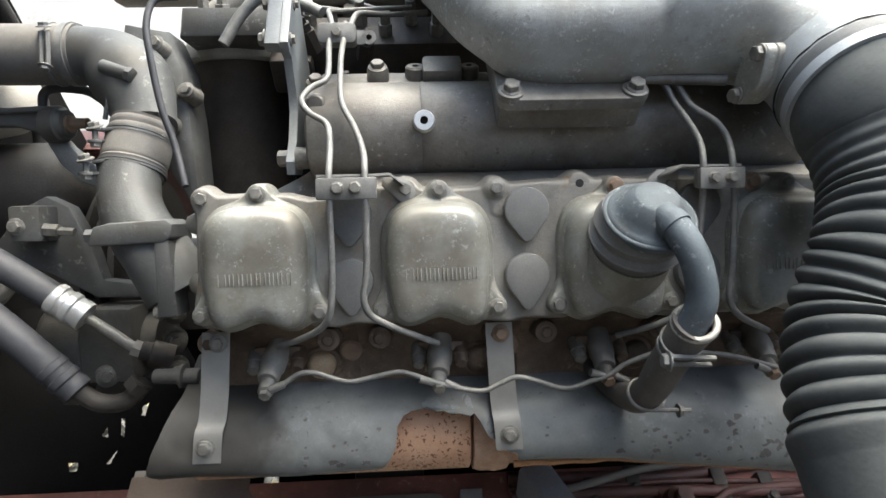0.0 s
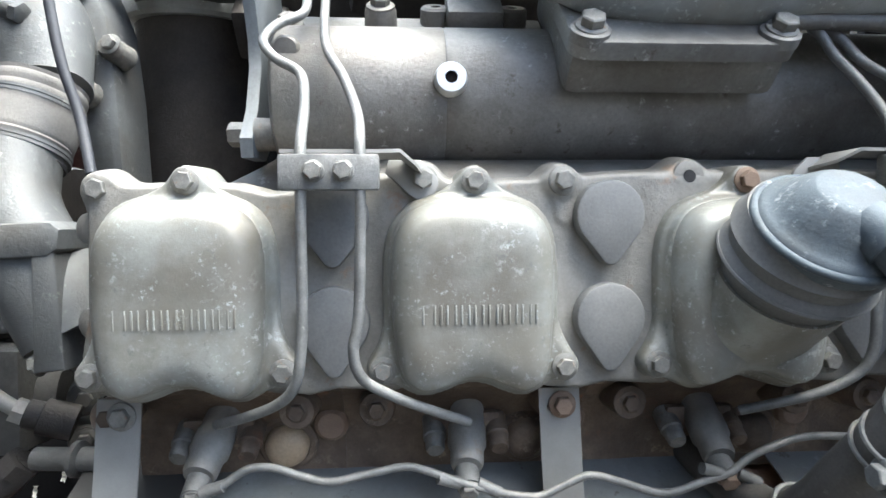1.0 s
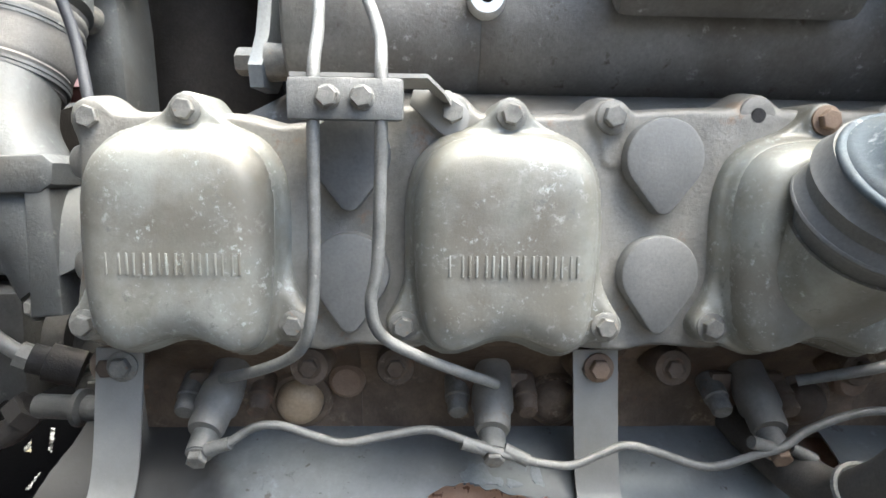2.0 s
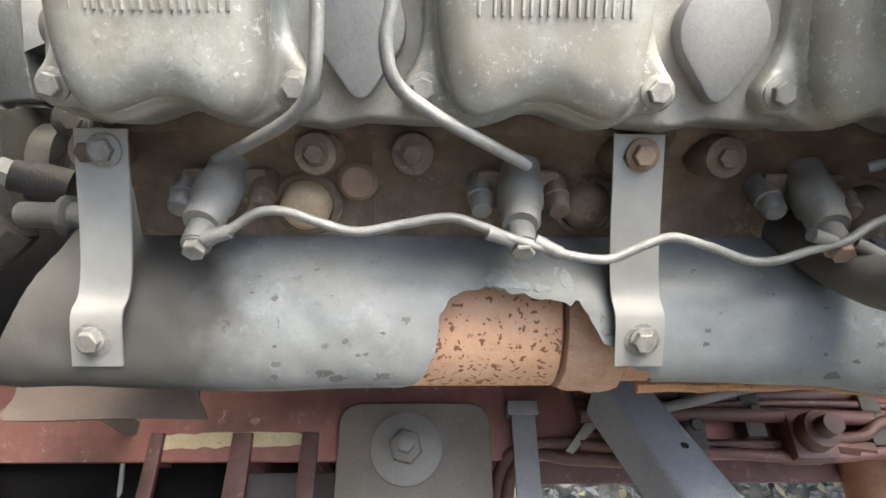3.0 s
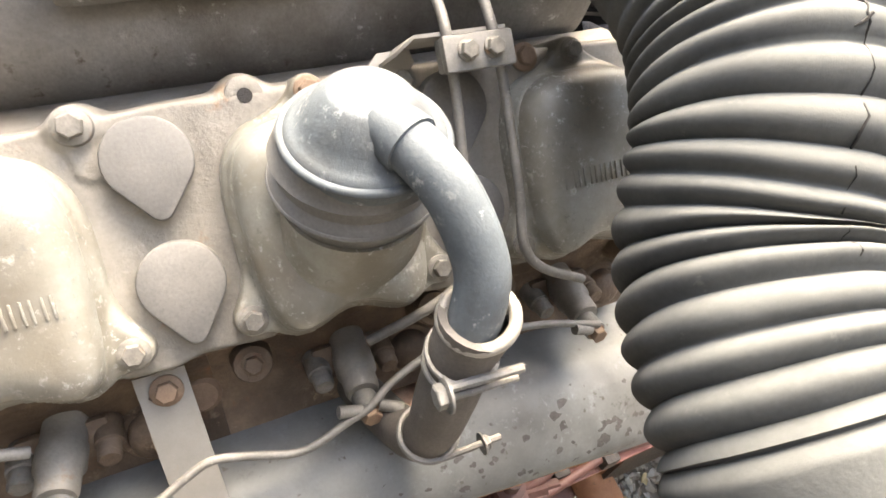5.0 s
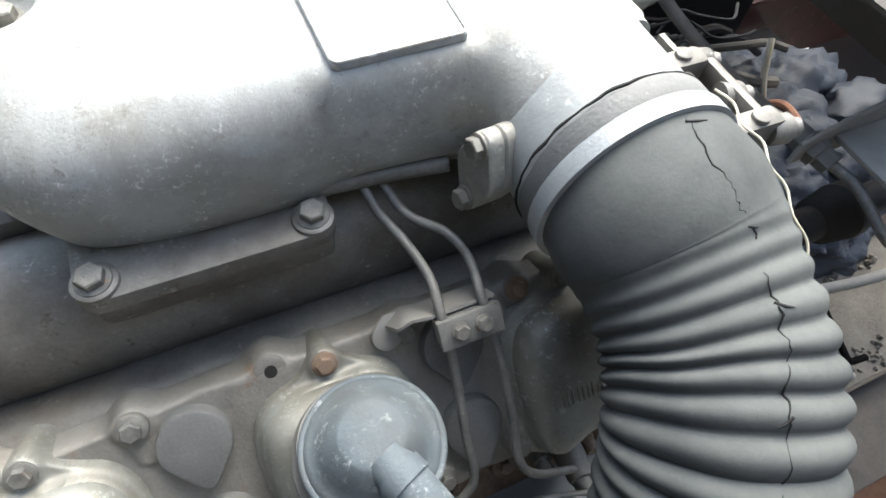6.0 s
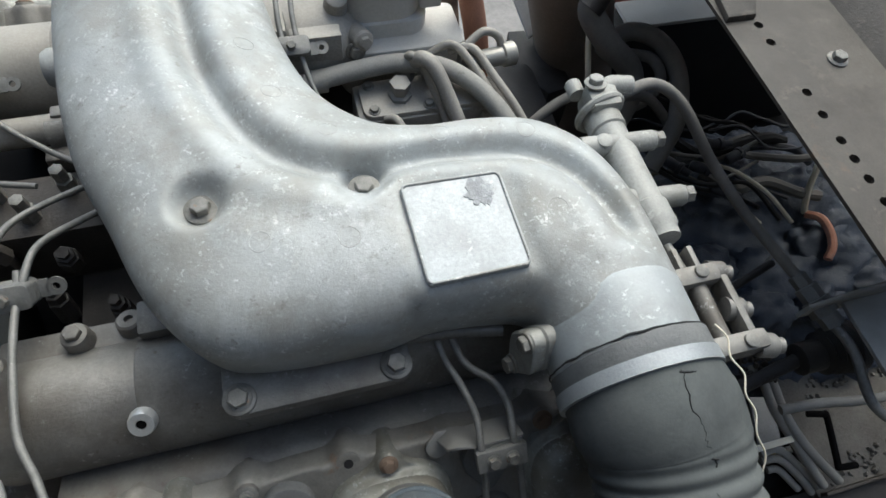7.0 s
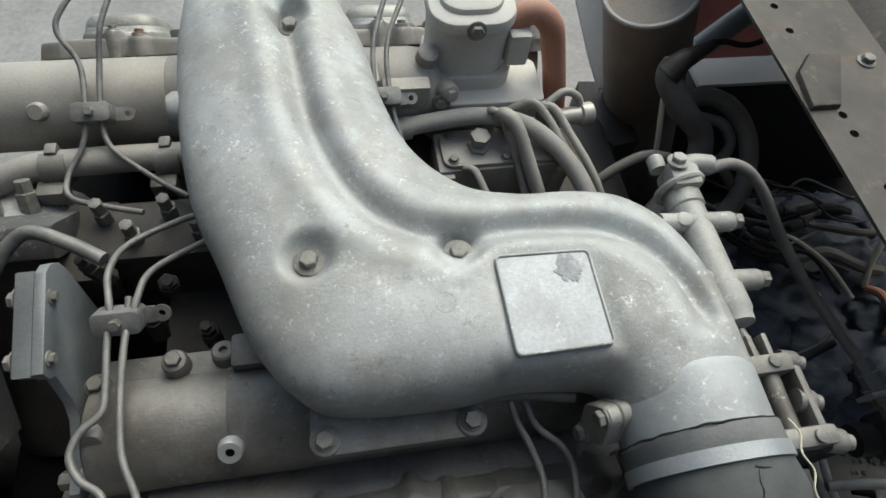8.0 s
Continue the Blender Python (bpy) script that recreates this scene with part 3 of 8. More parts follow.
for x, z, r, ybase in BOSSES:
    bm = fresh()
    turned(bm, (x, 0.66, z), (0, -1, 0), [(0, r * 1.05), (0.66 - ybase - 0.0016, r * 0.99), (0.66 - ybase - 0.0005, r * 0.95), (0.66 - ybase, r * 0.86), (0.66 - ybase, 0.0045), (0.65 - ybase, 0.0045)], 22)
    boss = part("boss", bm, CASE, rocker_case)
    if abs(x - 0.1505) > 0.01:
        bm = fresh()
        bolt(bm, (x, ybase, z), (0, -1, 0), 0.0068, turn=x * 9)
        part("bolt", bm, RUST_BOLT if x > 0.3 else BOLT, boss)
bm = fresh()
prism(bm, [(0.642, 0.030), (0.642, 0.060), (0.650, 0.072), (0.676, 0.085), (0.715, 0.085), (0.715, 0.030)], "x", -0.10, 0.455, 0.003)
part("upper_ledge", bm, PIPE_SILVER, rocker_case)
# threaded hole in the empty boss
bm = fresh()
turned(bm, (0.1505, 0.6185, 0.0665), (0, -1, 0), [(0, 0.0044), (0.0012, 0.0044)], 12)
part("screw_hole", bm, DARK, rocker_case)


def heart(x, z, drop, parent):
    """A drop-shaped blanking cap with a rounded head and the point below."""
    head, tip = 0.0236, z - drop + 0.0078
    out = [(x + head * math.cos(a), z + head * math.sin(a)) for a in [radians(-30 + 240 * k / 20) for k in range(21)]]
    out += [(x + 0.0070 * math.cos(a), tip + 0.0070 * math.sin(a)) for a in [radians(-148 + 116 * k / 5) for k in range(6)]]
    bm = fresh()
    prism(bm, hull2d(out), "y", 0.622, 0.6085, 0.0024)
    part("blanking_cap", bm, CAP, parent, "grey drop-shaped blanking cap")


for gap in (-0.092, 0.0925, 0.276):
    heart(gap, 0.0402, 0.0345, rocker_case)
    heart(gap, -0.0290, 0.0370, rocker_case)

COVER_OUT = [(0.0, 0.051), (0.020, 0.0500), (0.036, 0.045), (0.046, 0.034), (0.0505, 0.018), (0.0515, -0.005), (0.0505, -0.030), (0.048, -0.055), (0.043, -0.069), (0.033, -0.0745), (0.022, -0.072), (0.010, -0.0670),
             (0.0, -0.0655), (-0.010, -0.0665), (-0.022, -0.071), (-0.034, -0.0735), (-0.044, -0.068), (-0.050, -0.054), (-0.0535, -0.030), (-0.0545, -0.005), (-0.0535, 0.018), (-0.048, 0.035), (-0.037, 0.0455), (-0.020, 0.0502)]


def rocker_cover(cx, group, breather=False):
    t = thing("rocker_cover", BANK, (cx, 0.61, 0.0), "dusty cast aluminium rocker cover with raised maker's mark and three bolts" if not breather else "dusty cast aluminium rocker cover carrying the breather", "rocker cover", group)
    loop = [tuple(q) for q in glide([*COVER_OUT, COVER_OUT[0]], 4)[:-1]]
    bm = fresh()
    rings = []
    for inset, y in ((0.0, 0.6145), (0.0, 0.604), (0.0006, 0.5995), (0.0022, 0.5945), (0.0048, 0.5902), (0.0085, 0.5868), (0.0130, 0.5846), (0.019, 0.5834), (0.028, 0.5828), (0.040, 0.5826)):
        row = []
        for k, (a, b) in enumerate(loop):
            d = math.hypot(a, b)
            s = max(0.0, 1 - inset / max(0.03, d))
            tilt = 0.004 * (b / 0.07) if y < 0.59 else 0
            row.append(bm.verts.new((cx + a * s, y - tilt * 0.5 + 0.0003 * noise.noise(Vector((cx * 9 + a * s * 60, b * s * 60, 2.0))), b * s)))
        rings.append(row)
    for a, b in zip(rings, rings[1:]):
        bridge(bm, a, b)
    bm.faces.new(rings[-1])
    bm.faces.new(rings[0])
    part("cover", bm, COVER, t, smooth=60)
    # cast foot: a low flange, swelling into three bolt ears and up into the dome
    fx, fz = np.arange(-0.080, 0.0801, 0.0013), np.arange(-0.088, 0.0861, 0.0013)
    gx_, gz_ = np.meshgrid(fx, fz, indexing="ij")
    dome_gap = outline_gap(gx_, gz_, loop)
    foot_gap, rise = dome_gap - 0.0052, np.full(gx_.shape, 0.0088) + 0.0105 * np.exp(-np.maximum(dome_gap, 0) / 0.0024)
    EARS = ((0.001, 0.063, [(0.031, 0.040), (0.018, 0.049), (-0.016, 0.049), (-0.029, 0.040)]), (-0.060, -0.060, [(-0.050, -0.026), (-0.034, -0.066)]), (0.060, -0.060, [(0.050, -0.026), (0.034, -0.066)]))
    for dx, dz, reach in EARS:
        wing = outline_gap(gx_, gz_, hull2d(disc(dx, dz, 0.0098, 18) + reach))
        foot_gap = soft_min(foot_gap, wing - 0.0008, 0.010)
        spine = outline_gap(gx_, gz_, hull2d(disc(dx, dz, 0.006, 12) + disc(dx * 0.72, dz * 0.72, 0.010, 12)))
        rise = soft_max(rise, 0.0085 + 0.0046 * ease(spine, -0.001, 0.008), 0.003)
        seat = np.hypot(gx_ - dx, gz_ - dz)
        rise = rise + (0.0128 - rise) * ease(seat, 0.0088, 0.0125)
    edge = np.clip(1 + foot_gap / 0.0022, 0, 1)
    fy = 0.6205 - rise + 0.0022 * (1 - np.sqrt(1 - 0.999 * edge ** 2)) + 0.036 * np.clip(foot_gap / 0.0022, 0, 1)
    bm = relief_mesh(fx, fz, fy, foot_gap < 0.0030, foot_gap, 0.0022)
    bmesh.ops.translate(bm, verts=bm.verts, vec=(cx, 0, 0))
    foot = part("foot_flange", bm, COVER, t, smooth=65)
    for dx, dz, reach in EARS:
        bm = fresh()
        bolt(bm, (cx + dx, 0.6077, dz), (0, -1, 0), 0.0062, 1.42, dx * 37 + cx * 11)
        part("bolt", bm, RUST_BOLT if breather and dz > 0 else BOLT, foot)
    if not breather:
        # the maker's mark, as plain low bars
        x = -0.0350
        for w in (0.0084, 0.0016, 0.0066, 0.0058, 0.0064, 0.0062, 0.0016, 0.0058, 0.0064, 0.0016):
            for a, b in ([(x, x + w)] if w < 0.002 else [(x, x + 0.0013), (x + w - 0.0013, x + w)]):
                bm = fresh()
                box(bm, (cx + a, 0.5828 + 0.0009 * ((a + b) / 0.07) ** 2, -0.0275), (cx + b, 0.5862, -0.0155), 0.0005)
                part("raised_bar", bm, COVER, t)
            x += w + 0.0024
    return t


for i, c in enumerate(CENTRES):
    cylinder_head(c, "cylinder heads")
    injector(c, "injectors")
    rocker_cover(c, "rocker covers", breather=(i == 2))

# ---- breather on the third cover ----
bx, by, bz = 0.195, 0.405, -0.358
LIDMAT = material("blue_grey_aluminium", (0.072, 0.088, 0.100), (0.135, 0.157, 0.171), 0.65, 0.05, 60, 22, 0.3, (0.40, 0.41, 0.42), 0.0, 80, 0.6, None, 0.0, 0.3)
weathered(LIDMAT, (0.30, 0.32, 0.325), (0.085, 0.088, 0.088), 90.0, 22.0, 0.55, 0.54)
LIDMAT.node_tree.nodes["Principled BSDF"].inputs["Specular IOR Level"].default_value = 0.28
breather = thing("crankcase_breather", LEVEL, (bx, by, -0.42), "dull aluminium crankcase breather with a rolled rim and side outlet", "breather")
bm = fresh()
turned(bm, (bx - 0.003, by + 0.004, bz - 0.108), (0, 0, 1), [(0.052, 0.0385), (0.066, 0.0405), (0.071, 0.0452), (0.074, 0.0468), (0.078, 0.0452), (0.081, 0.0425), (0.088, 0.0430), (0.091, 0.0452), (0.094, 0.0430), (0.104, 0.0405)], 44)
part("canister", bm, CAP, breather, "dark ribbed canister")
bm = fresh()
turned(bm, (bx, by, bz - 0.004), (0, 0, 1), [(-0.012, 0.037), (-0.008, 0.0405), (0.0, 0.0415), (0.004, 0.0400), (0.006, 0.0370), (0.008, 0.034), (0.013, 0.031), (0.019, 0.0265), (0.0235, 0.0225), (0.0255, 0.0200), (0.0265, 0.0185), (0.027, 0.010), (0.0272, 0.001)], 40)
part("lid", bm, LIDMAT, breather, "pale conical lid")
bm = fresh()
tube(bm, [(bx + 0.0415 * math.cos(a), by + 0.0415 * math.sin(a), bz - 0.003) for a in [2 * math.pi * k / 56 for k in range(57)]], 0.0026, 10)
part("rolled_rim", bm, LIDMAT, breather, "worn rolled rim")
bm = fresh()
tube(bm, [(bx - 0.003 + 0.0455 * math.cos(a), by + 0.004 + 0.0455 * math.sin(a), bz - 0.034) for a in [2 * math.pi * k / 56 for k in range(57)]], 0.0018, 8)
part("lower_bead", bm, CAP, breather)
bm = fresh()
rings = []
for k in range(11):
    f = k / 10
    swing, row = f * f * (3 - 2 * f), []
    for j in range(48):
        a = 2 * math.pi * j / 48
        upper = Vector((bx - 0.003 + 0.0415 * math.cos(a), by + 0.004 + 0.0415 * math.sin(a), bz - 0.050 - 0.020 * f))
        wide = 1 + 0.10 * f ** 3
        foot_y, foot_z = 0.590, -0.021 + 0.037 * wide * math.sin(a)
        lower = Vector((0.187 + 0.043 * wide * math.cos(a), (foot_y + foot_z) * math.cos(radians(45)), (foot_z - foot_y) * math.cos(radians(45))))
        row.append(bm.verts.new(upper.lerp(lower, swing)))
    rings.append(row)
for a, b in zip(rings, rings[1:]):
    bridge(bm, a, b)
bm.faces.new(rings[0]), bm.faces.new(rings[-1])
part("cast_neck", bm, COVER, breather, "cast neck rising from the cover")
bm = fresh()
pipe_line = glide([(0.197, 0.392, -0.345), (0.206, 0.371, -0.345), (0.216, 0.346, -0.355), (0.222, 0.322, -0.378), (0.218, 0.311, -0.402), (0.211, 0.307, -0.425)], 8)
tube(bm, pipe_line, 0.0135, 18)
tube(bm, pipe_line[4:8], 0.0152, 18)
part("outlet_pipe", bm, LIDMAT, breather, "bent aluminium outlet pipe")
hose = thing("breather_hose", LEVEL, (0.21, 0.305, -0.48), "black rubber breather hose clipped over the outlet pipe", "hose")
bm = fresh()
hose_line = glide([(0.218, 0.309, -0.400), (0.213, 0.306, -0.425), (0.207, 0.301, -0.468), (0.205, 0.300, -0.498), (0.202, 0.306, -0.531), (0.197, 0.328, -0.557), (0.190, 0.362, -0.580), (0.185, 0.40, -0.605)], 8)
tube(bm, hose_line, [0.0198 - 0.0025 * min(1, k / 8) - 0.0022 * min(1, max(0, k - 14) / 16) for k in range(len(hose_line))], 22, hollow=0.004)
part("rubber", bm, material("brownish_dusty_rubber", (0.065, 0.060, 0.055), (0.135, 0.124, 0.112), 0.75, 0.0, 60, 16, 0.25, (0.19, 0.175, 0.155), -0.02, 50, 0.6), hose)
bm = fresh()
tube(bm, [Vector((0.2185, 0.3095, -0.399)) + Vector((0.0176 * math.cos(a), 0.0176 * math.sin(a), 0.18 * 0.0176 * math.cos(a))) for a in [2 * math.pi * k / 30 for k in range(31)]], 0.0034, 10)
part("end_collar", bm, CAST, hose, "pale rolled end collar")
bm = fresh()
for dz in (0.0, -0.011):
    tube(bm, [Vector((0.2112, 0.3045, -0.420 + dz)) + Vector((0.0180 * math.cos(a), 0.0180 * math.sin(a), 0)) for a in [2 * math.pi * k / 24 for k in range(25)]], 0.0014, 6)
tube(bm, [(0.197, 0.2885, -0.419), (0.236, 0.286, -0.420)], 0.0026, 8)
tube(bm, [(0.197, 0.2885, -0.431), (0.236, 0.286, -0.431)], 0.0022, 8)
bolt(bm, (0.197, 0.2880, -0.425), (-1, 0.05, 0), 0.0065)
part("wire_clip", bm, STEEL, hose, "wire hose clip")
bm = fresh()
tube(bm, [Vector((0.2035, 0.301, -0.512)) + Vector((0.0178 * math.cos(a), 0.0178 * math.sin(a), 0)) for a in [2 * math.pi * k / 24 for k in range(25)]], 0.002, 6)
tube(bm, [(0.205, 0.2835, -0.512), (0.245, 0.2835, -0.515)], 0.0022, 8)
bolt(bm, (0.232, 0.2835, -0.515), (1, 0, 0), 0.0048)
part("lower_clip", bm, STEEL, hose, "screw hose clip")

# ---- fuel injection pipes of the near bank ----
def pipe(name, points, r, frame_, label, mat=None, group="", steps=6, n=10):
    bm = fresh()
    line = glide(points, steps)
    tube(bm, line, r, n)
    return single(name, bm, mat or STEEL, frame_, tuple(line[0]), label, "pipe", group)


INJ = "thin steel fuel injection pipe held by clamp blocks"
R_INJ = 0.0034
pipe("injection_pipe", [(-0.118, 0.725, 0.268), (-0.117, 0.708, 0.247), (-0.116, 0.691, 0.228), (-0.114, 0.668, 0.202), (-0.116, 0.655, 0.186), (-0.132, 0.646, 0.175), (-0.139, 0.634, 0.160), (-0.129, 0.621, 0.145), (-0.111, 0.612, 0.132), (-0.106, 0.594, 0.108), (-0.105, 0.571, 0.078), (-0.1055, 0.572, 0.03), (-0.106, 0.575, -0.02), (-0.108, 0.576, -0.048), (-0.113, 0.580, -0.064), (-0.124, 0.588, -0.075), (-0.145, 0.602, -0.086), (-0.172, 0.625, -0.098)], R_INJ, BANK, INJ, group="injection pipes")
pipe("injection_pipe", [(-0.100, 0.725, 0.268), (-0.100, 0.708, 0.247), (-0.101, 0.691, 0.229), (-0.101, 0.668, 0.202), (-0.097, 0.632, 0.158), (-0.083, 0.609, 0.129), (-0.073, 0.587, 0.101), (-0.0708, 0.569, 0.078), (-0.0712, 0.572, 0.03), (-0.073, 0.575, -0.02), (-0.0765, 0.576, -0.040), (-0.072, 0.580, -0.058), (-0.054, 0.590, -0.072), (-0.030, 0.602, -0.085), (-0.003, 0.618, -0.099)], R_INJ, BANK, INJ, group="injection pipes")
pipe("injection_pipe", [(0.236, 0.66, 0.205), (0.245, 0.623, 0.168), (0.249, 0.612, 0.149), (0.258, 0.601, 0.129), (0.265, 0.587, 0.104), (0.2635, 0.576, 0.08), (0.266, 0.583, 0.045), (0.262, 0.587, -0.019), (0.262, 0.590, -0.050), (0.255, 0.596, -0.068), (0.23, 0.604, -0.083), (0.191, 0.625, -0.099)], R_INJ, BANK, INJ, group="injection pipes")
pipe("injection_pipe", [(0.250, 0.66, 0.205), (0.259, 0.622, 0.165), (0.267, 0.608, 0.143), (0.287, 0.599, 0.126), (0.2955, 0.589, 0.106), (0.2935, 0.576, 0.08), (0.299, 0.583, 0.045), (0.299, 0.586, -0.02), (0.297, 0.588, -0.055), (0.309, 0.59, -0.075), (0.345, 0.60, -0.094)], R_INJ, BANK, INJ, group="injection pipes")


def clamp_block(cx, span, y, z, side, label, group="clamps"):
    """Two-plate clamp block on a folded bracket that is bolted to the rocker case."""
    t = thing("pipe_clamp", BANK, (cx, y, z), label, "clamp", group)
    bm = fresh()
    box(bm, (cx - span / 2, y - 0.006, z - 0.0105), (cx + span / 2, y + 0.001, z + 0.0105), 0.0022)
    front = part("front_plate", bm, STEEL, t)
    bm = fresh()
    box(bm, (cx - span / 2 + 0.001, y + 0.0018, z - 0.009), (cx + span / 2 - 0.001, y + 0.010, z + 0.0105), 0.002)
    part("back_plate", bm, STEEL, t)
    for dx in (-0.0085, 0.0085):
        bm = fresh()
        bolt(bm, (cx + dx, y - 0.0062, z + 0.0005), (0, -1, 0), 0.0055, 1.15, dx * 60)
        part("bolt", bm, BOLT, front)
    # folded bracket: shelf behind the block, down to the ear on the case
    ex = cx + side * (span / 2 + 0.026)
    bm = fresh()
    line = [(cx - side * span / 2, y + 0.011, z + 0.0118), (cx + side * span / 2, y + 0.011, z + 0.0118), (cx + side * (span / 2 + 0.012), y + 0.014, z + 0.0125), (ex - side * 0.005, y + 0.024, z + 0.006), (ex, y + 0.047, z + 0.003)]
    rows = []
    for a, yy, zz in line:
        rows.append([bm.verts.new((a, yy - 0.009, zz)), bm.verts.new((a, yy + 0.024, zz)), bm.verts.new((a, yy + 0.024, zz + 0.0022)), bm.verts.new((a, yy - 0.009, zz + 0.0022))])
    for a, b in zip(rows, rows[1:]):
        bridge(bm, a, b)
    bm.faces.new(rows[0]), bm.faces.new(rows[-1])
    part("shelf", bm, STRAP, t)
    bm = fresh()
    foot = hull2d(disc(ex, z - 0.003, 0.011, 16) + [(ex - side * 0.022, z + 0.0125), (ex - side * 0.001, z + 0.0125), (ex - side * 0.024, z + 0.004)])
    prism(bm, foot, "y", 0.6155, 0.6125, 0.001)
    part("foot", bm, STRAP, t)
    return t


clamp_block(-0.0885, 0.058, 0.571, 0.0645, 1, "dull steel clamp block holding two injection pipes on a folded bracket")
clamp_block(0.2805, 0.046, 0.576, 0.0665, -1, "dull steel clamp block holding two injection pipes on a folded bracket")


def round_clamp(frame_, at, ear):
    """A two-bolt bobbin clamp that ties two pipes, with a drilled ear."""
    x, y, z = at
    t = thing("pipe_tie", frame_, at, "small steel clamp tying two injection pipes, with a drilled ear", "clamp", "ties")
    bm = fresh()
    for lo, hi in ((-0.0005, -0.0115), (0.0115, 0.0005)):
        bm = fresh()
        prism(bm, rounded(0.044, 0.023, 0.0055, 4, x, z), "y", y + lo, y + hi, 0.0014)
        part("shell", bm, STEEL, t)
    bm = fresh()
    bolt(bm, (x, y - 0.0115, z), (0, -1, 0.0), 0.0055, 1.1)
    part("bolt", bm, BOLT, t)
    bm = fresh()
    rim = [(x + ear + 0.0085 * math.cos(a), z + 0.0085 * math.sin(a)) for a in [2 * math.pi * k / 20 for k in range(20)]]
    hole = [(x + ear + 0.0034 * math.cos(a), z + 0.0034 * math.sin(a)) for a in [2 * math.pi * k / 20 for k in range(20)]]
    loops = [[bm.verts.new((a, h, b)) for a, b in ring_] for ring_, h in ((rim, y + 0.008), (hole, y + 0.008), (hole, y + 0.0105), (rim, y + 0.0105))]
    for a, b in zip(loops, [*loops[1:], loops[0]]):
        bridge(bm, a, b)
    box(bm, (x + 0.012, y + 0.008, z - 0.0085), (x + ear - 0.0055, y + 0.0105, z + 0.0082), 0.0006)
    part("ear", bm, STEEL, t)
    return t


round_clamp(BANK, (-0.108, 0.713, 0.250), 0.036)

# ---- leak-off return line with banjo bolts ----
return_line = thing("return_line", BANK, (0.09, 0.618, -0.14), "thin steel fuel return line looped along the injectors", "fuel pipe")
LOOPS = glide([(-0.178, 0.619, -0.143), (-0.165, 0.618, -0.135), (-0.150, 0.618, -0.126), (-0.134, 0.618, -0.1255), (-0.115, 0.618, -0.132), (-0.096, 0.618, -0.1365), (-0.071, 0.618, -0.132), (-0.046, 0.618, -0.128), (-0.030, 0.618, -0.132), (-0.012, 0.618, -0.139), (0.010, 0.618, -0.146), (0.026, 0.618, -0.150), (0.046, 0.618, -0.1515), (0.065, 0.618, -0.1435), (0.081, 0.618, -0.1385), (0.101, 0.618, -0.1435), (0.126, 0.618, -0.152), (0.142, 0.618, -0.152), (0.162, 0.618, -0.1455), (0.181, 0.618, -0.140), (0.200, 0.622, -0.130), (0.235, 0.625, -0.120), (0.27, 0.625, -0.120), (0.32, 0.622, -0.126), (0.366, 0.618, -0.139)], 6)
for x0, x1 in ((-0.185, -0.003), (-0.003, 0.181), (0.181, 0.37)):
    bm = fresh()
    tube(bm, [q for q in LOOPS if x0 - 0.004 <= q[0] <= x1 + 0.004], 0.0028, 10)
    part("section", bm, STEEL, return_line)
for c in CENTRES:
    x, y, z = c - 0.003, 0.624, -0.1435
    t = thing("banjo_union", BANK, (x, y, z), "steel banjo union with its bolt on the return line", "fitting", "banjo unions")
    bm = fresh()
    turned(bm, (x, y + 0.012, z + 0.006), (0, -0.85, -0.5), [(0, 0.0085), (0.016, 0.0085), (0.0165, 0.007)], 18)
    part("eye", bm, STEEL, t)
    bm = fresh()
    bolt(bm, (x, y - 0.0015, z - 0.002), (0, -0.85, -0.5), 0.0066, 1.12)
    part("bolt", bm, RUST_BOLT if c > 0.1 else BOLT, t)
    for side in (-1, 1):
        if c < -0.1 and side < 0 or c > 0.3 and side > 0:
            continue
        bm = fresh()
        tube(bm, [(x + side * 0.006, y - 0.004, z + 0.002), (x + side * 0.021, y - 0.006, z + (0.007 if side < 0 else -0.005) + (0.012 if c < -0.1 else 0))], 0.0042, 12)
        part("ferrule", bm, STEEL, t)

# ---- heat shield over the exhaust manifold ----
PROFILE = glide([(0.735, -0.128), (0.712, -0.143), (0.690, -0.156), (0.668, -0.166), (0.650, -0.177), (0.640, -0.190), (0.634, -0.205), (0.631, -0.222), (0.634, -0.236), (0.643, -0.243)], 9)
TORN = [(-0.049, -0.196), (-0.045, -0.185), (-0.037, -0.181), (-0.019, -0.179), (-0.002, -0.1815), (0.016, -0.184), (0.035, -0.186), (0.041, -0.193), (0.049, -0.203), (0.056, -0.212), (0.061, -0.216), (0.070, -0.224), (0.082, -0.233), (0.086, -0.26), (-0.070, -0.26), (-0.067, -0.240), (-0.059, -0.229), (-0.052, -0.215)]
SLOT = [(0.186, -0.14), (0.190, -0.160), (0.200, -0.174), (0.215, -0.184), (0.232, -0.187), (0.246, -0.182), (0.250, -0.165), (0.248, -0.14)]


def inside(x, z, poly):
    hit = False
    for (x0, z0), (x1, z1) in zip(poly, [*poly[1:], poly[0]]):
        if (z0 > z) != (z1 > z) and x < (x1 - x0) * (z - z0) / (z1 - z0) + x0:
            hit = not hit
    return hit


def shield_drop(x):
    """How far the lower edge hangs below its level towards the rear."""
    return 0.027 * min(1.0, max(0.0, (x - 0.20) / 0.25)) ** 0.9


